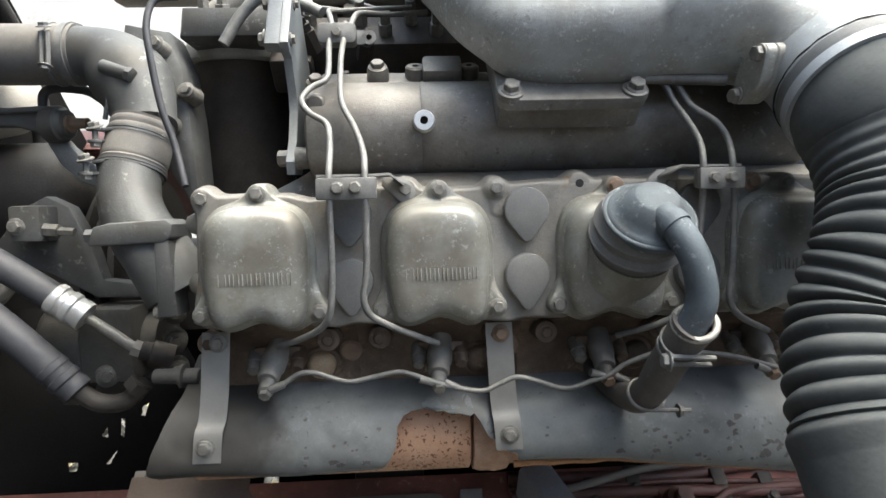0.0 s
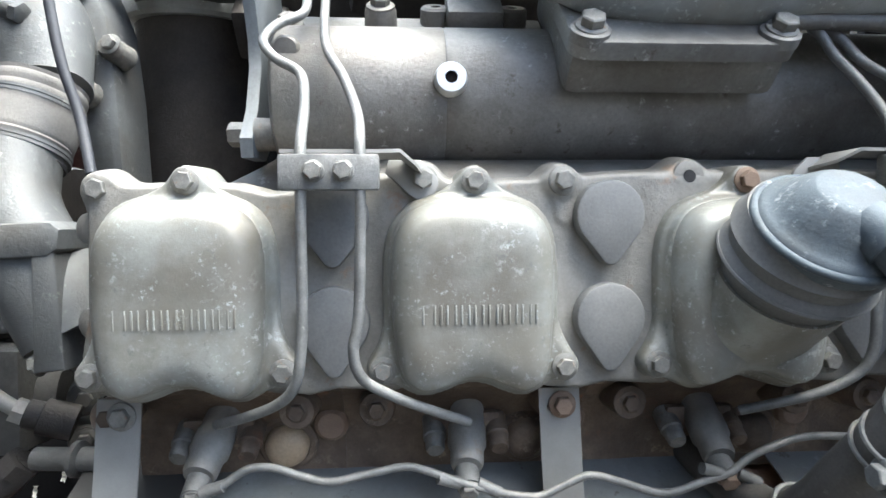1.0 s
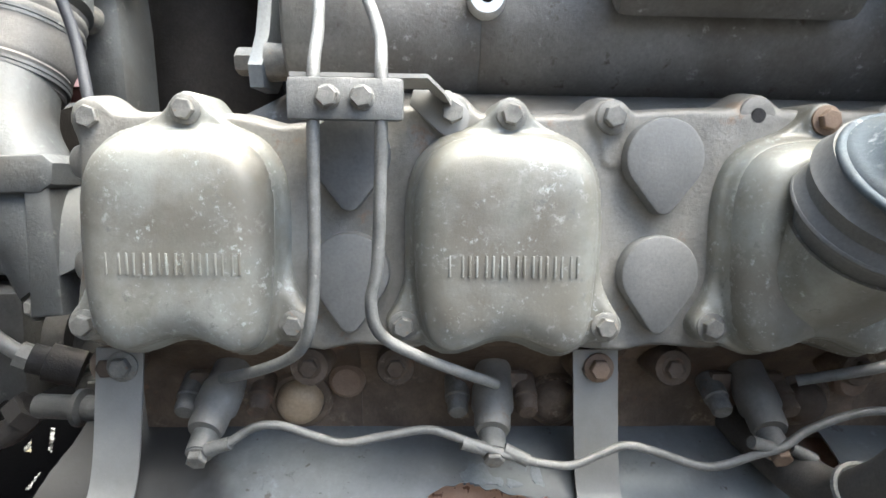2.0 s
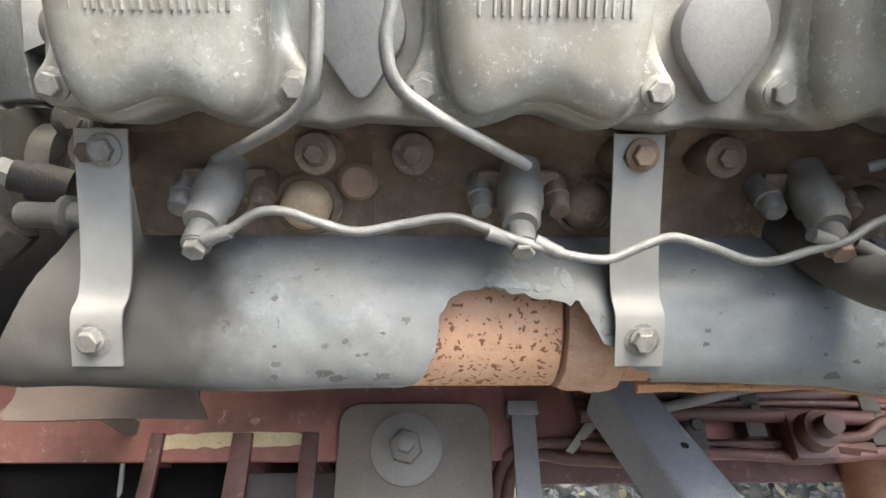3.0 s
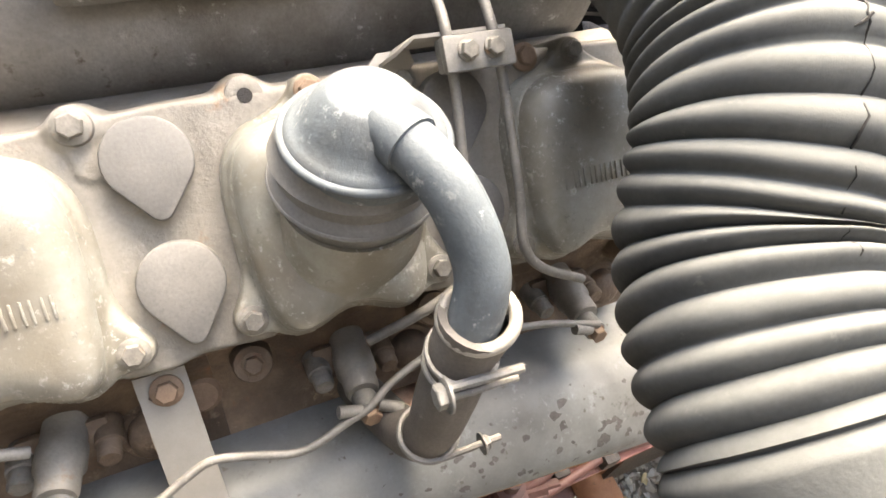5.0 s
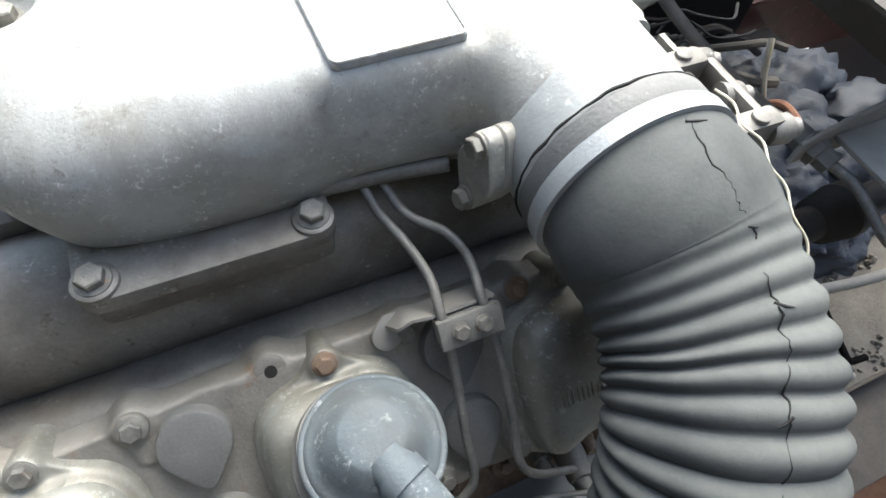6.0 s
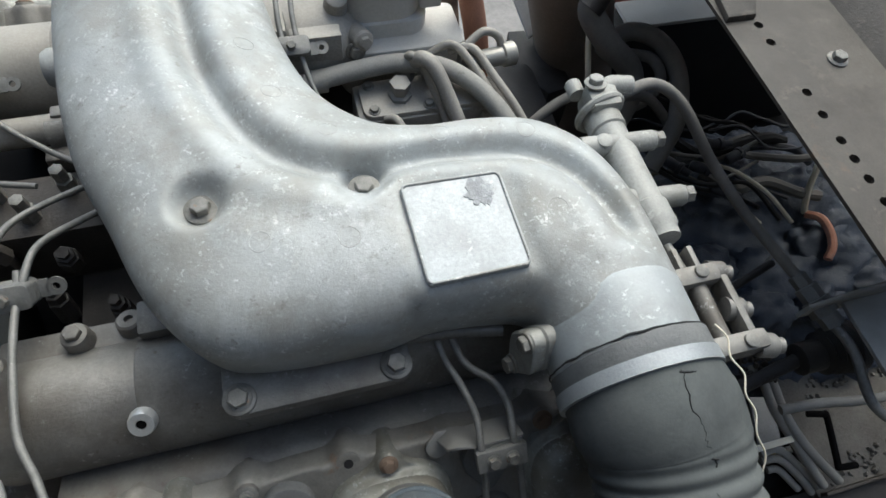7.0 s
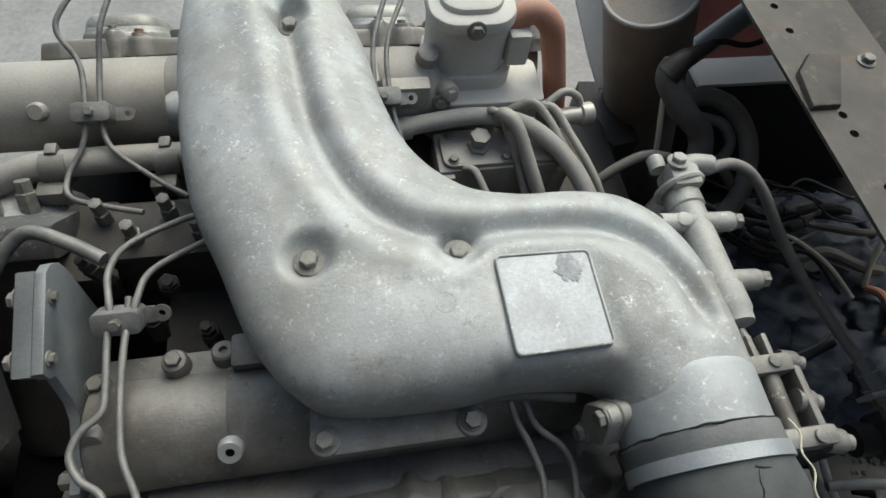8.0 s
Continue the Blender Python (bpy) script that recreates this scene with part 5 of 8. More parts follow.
# ---- ribbed intake hose ----
air_hose = thing("intake_hose", LEVEL, (0.385, 0.33, -0.45), "cracked dusty black rubber intake hose with ribbed bellows", "hose")
HOSE_AXIS = glide([(0.3863, 0.489, -0.2765), (0.3868, 0.478, -0.2765), (0.389, 0.455, -0.279), (0.3955, 0.426, -0.292), (0.3934, 0.3751, -0.3111), (0.3767, 0.3291, -0.334), (0.3554, 0.2891, -0.3719), (0.3392, 0.246, -0.3877), (0.3298, 0.2003, -0.3979), (0.3291, 0.1517, -0.4081), (0.333, 0.1015, -0.4213), (0.3421, 0.0463, -0.4444), (0.355, -0.0149, -0.4816), (0.372, -0.075, -0.535), (0.392, -0.13, -0.605)], 40)
lengths = np.concatenate([[0], np.cumsum([np.linalg.norm(b - a) for a, b in zip(HOSE_AXIS, HOSE_AXIS[1:])])])
BEGIN, COUNT = 0.0600, 17.4
radii, turn_of_rib, last = [], 0.0, 0.0
for s in lengths:
    if s > BEGIN:
        turn_of_rib += (s - last) / (0.0148 + 0.0016 * min(1, max(0, (s - 0.20) / 0.06)))
    last = max(s, BEGIN)
    k = turn_of_rib
    if k <= 0:
        r = 0.0640 + 0.0026 * math.sin(math.pi * min(1.0, max(0.0, (s - 0.024) / (BEGIN - 0.024)))) ** 2 * 0.5 + 0.0013 * min(1.0, max(0.0, (s - 0.024) / 0.02))
    elif k < COUNT:
        grow = min(1, 0.02 + k / 5.0)
        deep = 0.0062 + 0.0014 * min(1, max(0, (s - 0.17) / 0.07))
        r = 0.0615 + 0.0038 * max(0.0, 1 - k / 3.5) ** 2 + grow * deep * (abs(math.sin(math.pi * k)) ** max(0.75, 2.4 - k * 0.4) - 0.35)
    else:
        r = 0.0600 + 0.0085 * min(1, (k - COUNT) / 0.4) ** 0.5 - 0.0025 * min(1, max(0, (k - COUNT - 0.5) / 0.8))
    radii.append(r)
bm = fresh()
tube(bm, HOSE_AXIS, radii, 56)
for v in bm.verts:
    push = min(1, max(0, (0.47 - v.co.y) / 0.06))
    v.co += (Vector((noise.noise(v.co * 22), noise.noise(v.co * 22 + Vector((9, 0, 0))), noise.noise(v.co * 22 + Vector((0, 9, 0)))))) * 0.0016 * push
part("bellows", bm, RUBBER, air_hose, smooth=80)
bm = fresh()
turned(bm, (0.3862, 0.4925, -0.2765), (0.03, -1, 0), [(0, 0.0632), (0.0008, 0.0655), (0.016, 0.0653), (0.018, 0.0640)], 72)
for v in bm.verts:
    v.co += Vector((0, 0.0011 * noise.noise(v.co * 70), 0)) + (v.co - Vector((0.386, v.co.y, -0.2765))).normalized() * 0.0005 * noise.noise(v.co * 40)
part("cuff", bm, CUFF, air_hose, "dusty dark grey rubber cuff")
bm = fresh()
turned(bm, (0.3865, 0.4765, -0.2765), (0, -1, 0), [(0, 0.0638), (0.0004, 0.0668), (0.0120, 0.0670), (0.0124, 0.0638)], 56)
part("band", bm, material("dusty_blue_grey_band", (0.26, 0.275, 0.28), (0.38, 0.395, 0.40), 0.5, 0.25, 60, 20, 0.3, (0.46, 0.46, 0.45), -0.01, 60, 0.6, None, 0.0, 0.3), air_hose, "flat steel band")
# cracks in the rubber
CRACK = material("crack", (0.008, 0.008, 0.008), (0.015, 0.015, 0.015), 0.9)


def on_hose(i, lean):
    t = Vector(HOSE_AXIS[min(i + 2, len(HOSE_AXIS) - 1)]) - Vector(HOSE_AXIS[max(0, i - 2)])
    t.normalize()
    v = Vector((0.08 + lean - 0.0011 * i, -0.32, 1.0))
    v = (v - t * v.dot(t)).normalized()
    return Vector(HOSE_AXIS[i]) + v * (radii[i] + 0.0002)


rng = random.Random(5)
bm = fresh()
for a, b in ((38, 46), (62, 130), (140, 232), (246, 268)):
    pts, lean = [], 0.0
    for i in range(a, b, 2):
        lean += rng.uniform(-0.028, 0.028) - lean * 0.12
        pts.append(on_hose(i, lean))
    tube(bm, pts, [0.0001 + 0.0006 * abs(math.sin(k * 0.23)) * (0.6 + 0.4 * rng.random()) for k in range(len(pts))], 5)
for i, w in ((64, 0.22), (150, 0.15), (186, -0.12), (120, 0.1)):
    tube(bm, [on_hose(i, 0), on_hose(i + 2, w * 0.5), on_hose(i + 3, w)], [0.0008, 0.0009, 0.0003], 5)
part("cracks", bm, CRACK, air_hose, "dark cracks in the rubber")
# torn lip of the rubber at the neck
bm = fresh()
pts = [Vector((0.3858 + 0.0652 * math.cos(a), 0.4929 + 0.0016 * noise.noise(Vector((a * 6, 0, 0))), -0.2765 + 0.0652 * math.sin(a))) for a in [2 * math.pi * k / 90 for k in range(91)]]
tube(bm, pts, [0.0006 + 0.0011 * abs(noise.noise(q * 60)) for q in pts], 5)
part("torn_lip", bm, CRACK, air_hose, "dark torn lip")

# ---- oval two-bolt flange on the duct's elbow, with its balance tube ----
flange = thing("side_flange", LEVEL, (0.316, 0.519, -0.285), "oval two-bolt flange on the side of the duct", "flange")
ax = Vector((-1.0, -0.14, 0.08)).normalized()
SEAT = Vector((0.326, 0.5200, -0.2855))
for h, rr, nm in ((0.0, 1.0, "seat"), (0.0120, 0.97, "cover")):
    bm = fresh()
    _, u, v = frame_of(ax)
    long_ = (Vector((0.05, 0.0, 1)) - ax * ax.dot(Vector((0.05, 0.0, 1)))).normalized()
    wide_ = ax.cross(long_)
    pts = [(a, b) for a, b in hull2d(disc(0, 0.0232, 0.0092 * rr, 16) + disc(0, -0.0232, 0.0092 * rr, 16) + disc(0, 0, 0.0190 * rr, 20))]
    lo_, hi_ = [], []
    c0 = SEAT + ax * h
    for a, b in pts:
        lo_.append(bm.verts.new(c0 + wide_ * a + long_ * b))
    mid_ = [bm.verts.new(c0 + wide_ * a + long_ * b + ax * 0.0095) for a, b in pts]
    hi_ = [bm.verts.new(c0 + wide_ * a * 0.92 + long_ * b * 0.95 + ax * 0.0110) for a, b in pts]
    bridge(bm, lo_, mid_), bridge(bm, mid_, hi_)
    bm.faces.new(lo_), bm.faces.new(hi_)
    top_ = part(nm, bm, CYLINDER, flange)
for s in (-1, 1):
    bm = fresh()
    bolt(bm, SEAT + ax * 0.0232 + long_ * 0.0234 * s, ax, 0.0072, 1.2)
    part("bolt", bm, BOLT, top_)
pipe("balance_tube", [(0.215, 0.562, -0.315), (0.26, 0.558, -0.314), (0.303, 0.549, -0.310)], 0.0058, LEVEL, "short dusty grey tube tucked under the duct", PIPE_SILVER, n=16)

# ---- exhaust-brake cylinder beside the duct ----
cyl = thing("brake_cylinder", LEVEL, (0.475, 0.66, -0.29), "pale cast exhaust-brake air cylinder with cross bolts, beside the duct", "air cylinder")
bm = fresh()
a, b = Vector((0.472, 0.755, -0.292)), Vector((0.466, 0.575, -0.278))
d = (b - a)
turned(bm, a, d, [(0, 0.017), (0.004, 0.0195), (0.03, 0.0195), (0.032, 0.0175), (0.128, 0.0165), (0.130, 0.0185), (0.155, 0.0185), (0.158, 0.0165), (0.168, 0.0155)], 28)
part("barrel", bm, CYLINDER, cyl)
for y in (0.702, 0.634):
    bm = fresh()
    turned(bm, (0.430, y + 0.004, -0.283), (1, -0.08, 0.03), [(0, 0.011), (0.076, 0.0108), (0.078, 0.0095)], 18)
    turned(bm, (0.452, y + 0.002, -0.284), (0, -0.05, 1), [(0, 0.0085), (0.0125, 0.008), (0.0135, 0.006)], 14)
    crossing = part("cross_boss", bm, CYLINDER, cyl)
    bm = fresh()
    bolt(bm, (0.508, y - 0.002, -0.2805), (1, -0.08, 0.03), 0.0088, 1.05)
    part("bolt", bm, BOLT, crossing)
bm = fresh()
box(bm, (0.455, 0.742, -0.302), (0.489, 0.774, -0.266), 0.007)
tube(bm, glide([(0.472, 0.765, -0.278), (0.488, 0.774, -0.276), (0.512, 0.774, -0.280)], 5), 0.0105, 14)
part("head", bm, CYLINDER, cyl)
bm = fresh()
tube(bm, [Vector((0.472, 0.752, -0.290)) + Vector((0.0245 * math.cos(a), 0.004 * math.cos(a), 0.0245 * math.sin(a))) for a in [2 * math.pi * k / 28 for k in range(29)]], 0.0042, 8)
part("clamp_ring", bm, CYLINDER, cyl)
bm = fresh()
bolt(bm, (0.466, 0.770, -0.2655), (0, 0.2, 1), 0.008)
turned(bm, (0.452, 0.772, -0.282), (0, 1, 0), [(0, 0.009), (0.016, 0.009), (0.018, 0.007)], 12)
part("head_bolt", bm, CYLINDER, cyl)
bm = fresh()
tube(bm, [(0.466, 0.582, -0.279), (0.468, 0.545, -0.275)], 0.0045, 10)
box(bm, (0.458, 0.540, -0.284), (0.463, 0.572, -0.264), 0.001)
box(bm, (0.473, 0.540, -0.284), (0.478, 0.572, -0.264), 0.001)
part("fork", bm, PIPE_SILVER, cyl)
lever = thing("brake_lever_bracket", LEVEL, (0.47, 0.51, -0.27), "pale cast lever bracket with an open window and pivot bolts", "bracket")
bm = fresh()
box(bm, (0.446, 0.535, -0.288), (0.492, 0.553, -0.262), 0.005)
box(bm, (0.452, 0.470, -0.288), (0.505, 0.488, -0.262), 0.006)
box(bm, (0.446, 0.480, -0.288), (0.4545, 0.54, -0.266), 0.003)
box(bm, (0.490, 0.480, -0.286), (0.4975, 0.54, -0.264), 0.003)
part("frame", bm, PIPE_SILVER, lever)
bm = fresh()
turned(bm, (0.472, 0.484, -0.277), (0, 1, 0.02), [(0, 0.0085), (0.052, 0.0085)], 16)
part("pivot", bm, PIPE_SILVER, lever)
for x, y, z in ((0.474, 0.545, -0.2625), (0.486, 0.478, -0.2625)):
    bm = fresh()
    turned(bm, (x, y, z), (0, 0, 1), [(0, 0.0062), (0.003, 0.0060), (0.0035, 0.005)], 14)
    part("rivet", bm, BOLT, lever)
for x, y in ((0.4985, 0.548), (0.4985, 0.512), (0.510, 0.476)):
    bm = fresh()
    turned(bm, (x - 0.012, y, -0.275), (1, -0.25, 0), [(0, 0.0105), (0.014, 0.0105), (0.016, 0.009), (0.016, 0.007), (0.022, 0.007)], 14)
    part("boss", bm, PIPE_SILVER, lever)
pipe("tie_wire", [(0.446, 0.492, -0.238), (0.452, 0.480, -0.240), (0.449, 0.466, -0.243), (0.455, 0.452, -0.246), (0.451, 0.438, -0.250), (0.456, 0.425, -0.256), (0.453, 0.410, -0.263), (0.459, 0.395, -0.274), (0.455, 0.380, -0.288), (0.460, 0.368, -0.305)], 0.0008, LEVEL, "twisted pale wire hanging beside the hose", CREAM)

# ---- coolant outlet and hoses at the front of the engine ----
outlet = thing("coolant_outlet", BANK, (-0.34, 0.70, 0.03), "dusty cast coolant outlet elbow with ribs and a shelf flange", "coolant pipe")
bm = fresh()
tube(bm, glide([(-0.300, 0.705, -0.045), (-0.322, 0.705, -0.005), (-0.346, 0.712, 0.028), (-0.361, 0.723, 0.060), (-0.367, 0.740, 0.098)], 8), [0.041 - 0.006 * min(1, k / 24) for k in range(33)], 28)
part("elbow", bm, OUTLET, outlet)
bm = fresh()
prism(bm, [(-0.382, 0.012), (-0.376, 0.033), (-0.360, 0.037), (-0.297, 0.040), (-0.290, 0.034), (-0.292, 0.020), (-0.300, 0.014)], "y", 0.712, 0.662, 0.004)
turned(bm, (-0.381, 0.676, 0.023), (-1, 0, 0), [(0, 0.008), (0.008, 0.008), (0.009, 0.006)], 6)
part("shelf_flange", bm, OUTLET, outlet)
bm = fresh()
prism(bm, [(-0.312, 0.03), (-0.296, 0.03), (-0.290, -0.068), (-0.312, -0.070)], "y", 0.70, 0.664, 0.003)
prism(bm, [(-0.380, 0.022), (-0.30, 0.022), (-0.30, -0.055)], "y", 0.712, 0.704, 0.002)
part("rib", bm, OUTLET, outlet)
bm = fresh()
bolt(bm, (-0.312, 0.675, -0.064), (-1, 0, 0), 0.007)
part("bolt", bm, BOLT, outlet)
plug_end = thing("case_plug", BANK, (-0.272, 0.64, 0.035), "rounded rubber-like plug at the end of the rocker case", "plug", "case plugs")
for z in (0.034, -0.030):
    bm = fresh()
    turned(bm, (-0.248, 0.655, z), (-0.5, -1, 0), [(0, 0.0125), (0.016, 0.0120), (0.022, 0.010), (0.024, 0.006)], 18)
    part("plug", bm, CASE, plug_end)
coupling = thing("coolant_hose", BANK, (-0.35, 0.76, 0.13), "short ribbed rubber coolant hose with two clips", "hose")
bm = fresh()
axis = glide([(-0.3675, 0.742, 0.092), (-0.365, 0.749, 0.112), (-0.362, 0.756, 0.131), (-0.358, 0.765, 0.160)], 10)
tube(bm, axis, [0.0365 + 0.0022 * math.sin(math.pi * k / 30) + (0.0009 * math.sin(k * 2.1) if k < 9 or k > 21 else 0) for k in range(len(axis))], 32)
part("rubber", bm, DUSTY_HOSE, coupling)
for i in (4, 23):
    q, t = Vector(axis[i]), (Vector(axis[i + 2]) - Vector(axis[i])).normalized()
    bm = fresh()
    turned(bm, q - t * 0.003, t, [(0, 0.037), (0.0003, 0.0392), (0.0028, 0.0392), (0.0031, 0.0384), (0.0036, 0.0384), (0.0039, 0.0392), (0.0065, 0.0392), (0.007, 0.037)], 36)
    clip = part("clip", bm, OUTLET, coupling)
    lug = q + Vector((-0.028, -0.030, 0.002))
    for dz in (-0.0085, 0.0055):
        bm = fresh()
        prism(bm, [(lug.x - 0.010 + 0.009 * math.cos(a), lug.y - 0.002 + 0.007 * math.sin(a)) for a in [2 * math.pi * k / 12 for k in range(12)]], "z", lug.z + dz, lug.z + dz + 0.0035, 0.0005)
        box(bm, (lug.x - 0.008, lug.y - 0.004, lug.z + dz), (lug.x + 0.012, lug.y + 0.010, lug.z + dz + 0.0035), 0.0006)
        part("ear", bm, OUTLET, clip)
    bm = fresh()
    bolt(bm, lug + Vector((-0.010, -0.002, 0.009)), (-0.15, -0.35, 1), 0.0068)
    turned(bm, lug + Vector((-0.010, -0.002, -0.014)), (0, 0, 1), [(0, 0.0036), (0.026, 0.0036)], 8)
    turned(bm, lug + Vector((-0.010, -0.002, -0.0135)), (0, 0, 1), [(0, 0.006), (0.005, 0.006)], 6)
    part("screw", bm, BOLT, clip)
housing = thing("thermostat_housing", BANK, (-0.38, 0.80, 0.22), "dusty cast thermostat housing turning into a wide pipe", "housing")
bm = fresh()
body_line = glide([(-0.357, 0.768, 0.155), (-0.366, 0.780, 0.186), (-0.384, 0.796, 0.220), (-0.410, 0.804, 0.244), (-0.440, 0.807, 0.254), (-0.462, 0.808, 0.257)], 8)
tube(bm, body_line, [0.0365 + 0.013 * math.exp(-((k - 17) / 9) ** 2) for k in range(len(body_line))], 36)
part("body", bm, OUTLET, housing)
bm = fresh()
prism(bm, [(-0.385, 0.16), (-0.326, 0.06), (-0.312, 0.062), (-0.318, 0.17), (-0.326, 0.24), (-0.345, 0.29), (-0.40, 0.30), (-0.41, 0.25)], "y", 0.88, 0.815, 0.010)
part("backing", bm, OUTLET, housing)
bm = fresh()
prism(bm, [(-0.33, 0.325), (-0.20, 0.325), (-0.205, 0.285), (-0.335, 0.285)], "y", 0.90, 0.83, 0.008)
part("top_pad", bm, OUTLET, housing)
for x, y, z in ((-0.350, 0.795, 0.262), (-0.318, 0.805, 0.204), (-0.340, 0.780, 0.162)):
    bm = fresh()
    turned(bm, (x, y + 0.03, z), (-0.2, -1, 0.2), [(0, 0.013), (0.026, 0.011), (0.029, 0.009)], 14)
    bolt(bm, (x + 0.0, y, z + 0.005), (-0.2, -1, 0.2), 0.007)
    part("bolt", bm, BOLT, housing)
bm = fresh()
tube(bm, [(-0.398, 0.752, 0.228), (-0.366, 0.745, 0.216)], 0.0085, 12)
turned(bm, (-0.366, 0.745, 0.216), (0.9, -0.1, -0.35), [(0, 0.010), (0.006, 0.010), (0.008, 0.007)], 6)
tube(bm, glide([(-0.380, 0.750, 0.222), (-0.392, 0.752, 0.195), (-0.402, 0.758, 0.165)], 4), 0.003, 8)
part("sender", bm, OUTLET, housing)
wide_hose = thing("wide_coolant_hose", BANK, (-0.50, 0.81, 0.257), "wide dusty rubber hose clipped to the thermostat housing", "hose")
bm = fresh()
tube(bm, glide([(-0.45, 0.808, 0.257), (-0.52, 0.81, 0.258), (-0.66, 0.82, 0.26), (-0.90, 0.85, 0.25)], 8), 0.0385, 32, hollow=0.005)
part("rubber", bm, DUSTY_HOSE, wide_hose)
bm = fresh()
turned(bm, (-0.455, 0.808, 0.257), (-1, 0, 0), [(0, 0.038), (0.0004, 0.0405), (0.010, 0.0405), (0.0105, 0.038)], 36)
turned(bm, (-0.478, 0.808, 0.257), (-1, 0, 0), [(0, 0.038), (0.0004, 0.0400), (0.004, 0.0400), (0.0045, 0.038)], 36)
tube(bm, [(-0.470, 0.768, 0.275), (-0.470, 0.766, 0.235)], 0.003, 8)
tube(bm, [(-0.478, 0.768, 0.275), (-0.478, 0.766, 0.235)], 0.003, 8)
bolt(bm, (-0.474, 0.766, 0.233), (0, -0.3, -1), 0.006)
bolt(bm, (-0.474, 0.768, 0.280), (0, -0.3, 1), 0.006)
part("clip", bm, STEEL, wide_hose)
pipe("thin_cable", [(-0.30, 0.74, 0.305), (-0.325, 0.735, 0.300), (-0.332, 0.725, 0.270), (-0.328, 0.72, 0.235), (-0.318, 0.72, 0.172), (-0.304, 0.72, 0.125), (-0.291, 0.71, 0.078)], 0.0042, BANK, "thin black cable hanging beside the coolant hose", HOSE)
filter_ = thing("oil_filter", BANK, (-0.288, 0.965, 0.18), "dark canister filter with a pale domed cap", "filter")
bm = fresh()
turned(bm, (-0.288, 0.975, 0.00), (0.0, 0, 1), [(0, 0.070), (0.01, 0.074), (0.275, 0.074), (0.28, 0.078)], 40)
part("canister", bm, GRIME, filter_)
bm = fresh()
turned(bm, (-0.290, 0.972, 0.278), (0.0, -0.08, 1), [(0, 0.080), (0.004, 0.084), (0.020, 0.084), (0.030, 0.080), (0.048, 0.068), (0.060, 0.050), (0.068, 0.03), (0.09, 0.028), (0.094, 0.02)], 44)
part("cap", bm, SILVER, filter_, "pale domed cast cap")
for x, y in ((-0.33, 0.93), (-0.26, 0.92), (-0.295, 0.905)):
    bm = fresh()
    turned(bm, (x, y, 0.325), (0, -0.2, 1), [(0, 0.012), (0.025, 0.012), (0.026, 0.009), (0.04, 0.009)], 6)
    part("fitting", bm, BOLT, filter_)
bracket = thing("lifting_bracket", BANK, (-0.165, 0.70, 0.19), "grey steel plate bracket bolted beside the intake log", "bracket")
bm = fresh()
prism(bm, [(0.703, 0.306), (0.659, 0.228), (0.667, 0.219), (0.678, 0.216), (0.697, 0.180), (0.700, 0.160), (0.688, 0.125), (0.668, 0.100), (0.672, 0.086), (0.712, 0.088), (0.775, 0.13), (0.806, 0.216), (0.742, 0.297), (0.730, 0.307), (0.715, 0.310)], "x", -0.165, -0.1555, 0.0012)
part("plate", bm, BRACKET, bracket)
bm = fresh()
prism(bm, [(0.7040, 0.3075), (0.6580, 0.2265), (0.6700, 0.2195), (0.7165, 0.3005)], "x", -0.1655, -0.182, 0.003)
part("edge_flange", bm, BRACKET, bracket)
for y, z in ((0.7015, 0.283), (0.6735, 0.235)):
    for x, side, size in ((-0.182, -1, 0.0075), (-0.1555, 1, 0.0052)):
        bm = fresh()
        bolt(bm, (x, y, z), (side, 0, 0), size)
        part("bolt", bm, BOLT, bracket)
bm = fresh()
turned(bm, (-0.1565, 0.685, 0.105), (1, 0, 0), [(0, 0.013), (0.020, 0.012), (0.022, 0.010)], 18)
turned(bm, (-0.163, 0.685, 0.105), (-1, 0, 0), [(0, 0.0095), (0.012, 0.0095), (0.014, 0.008)], 6)
part("spacer", bm, BOLT, bracket)

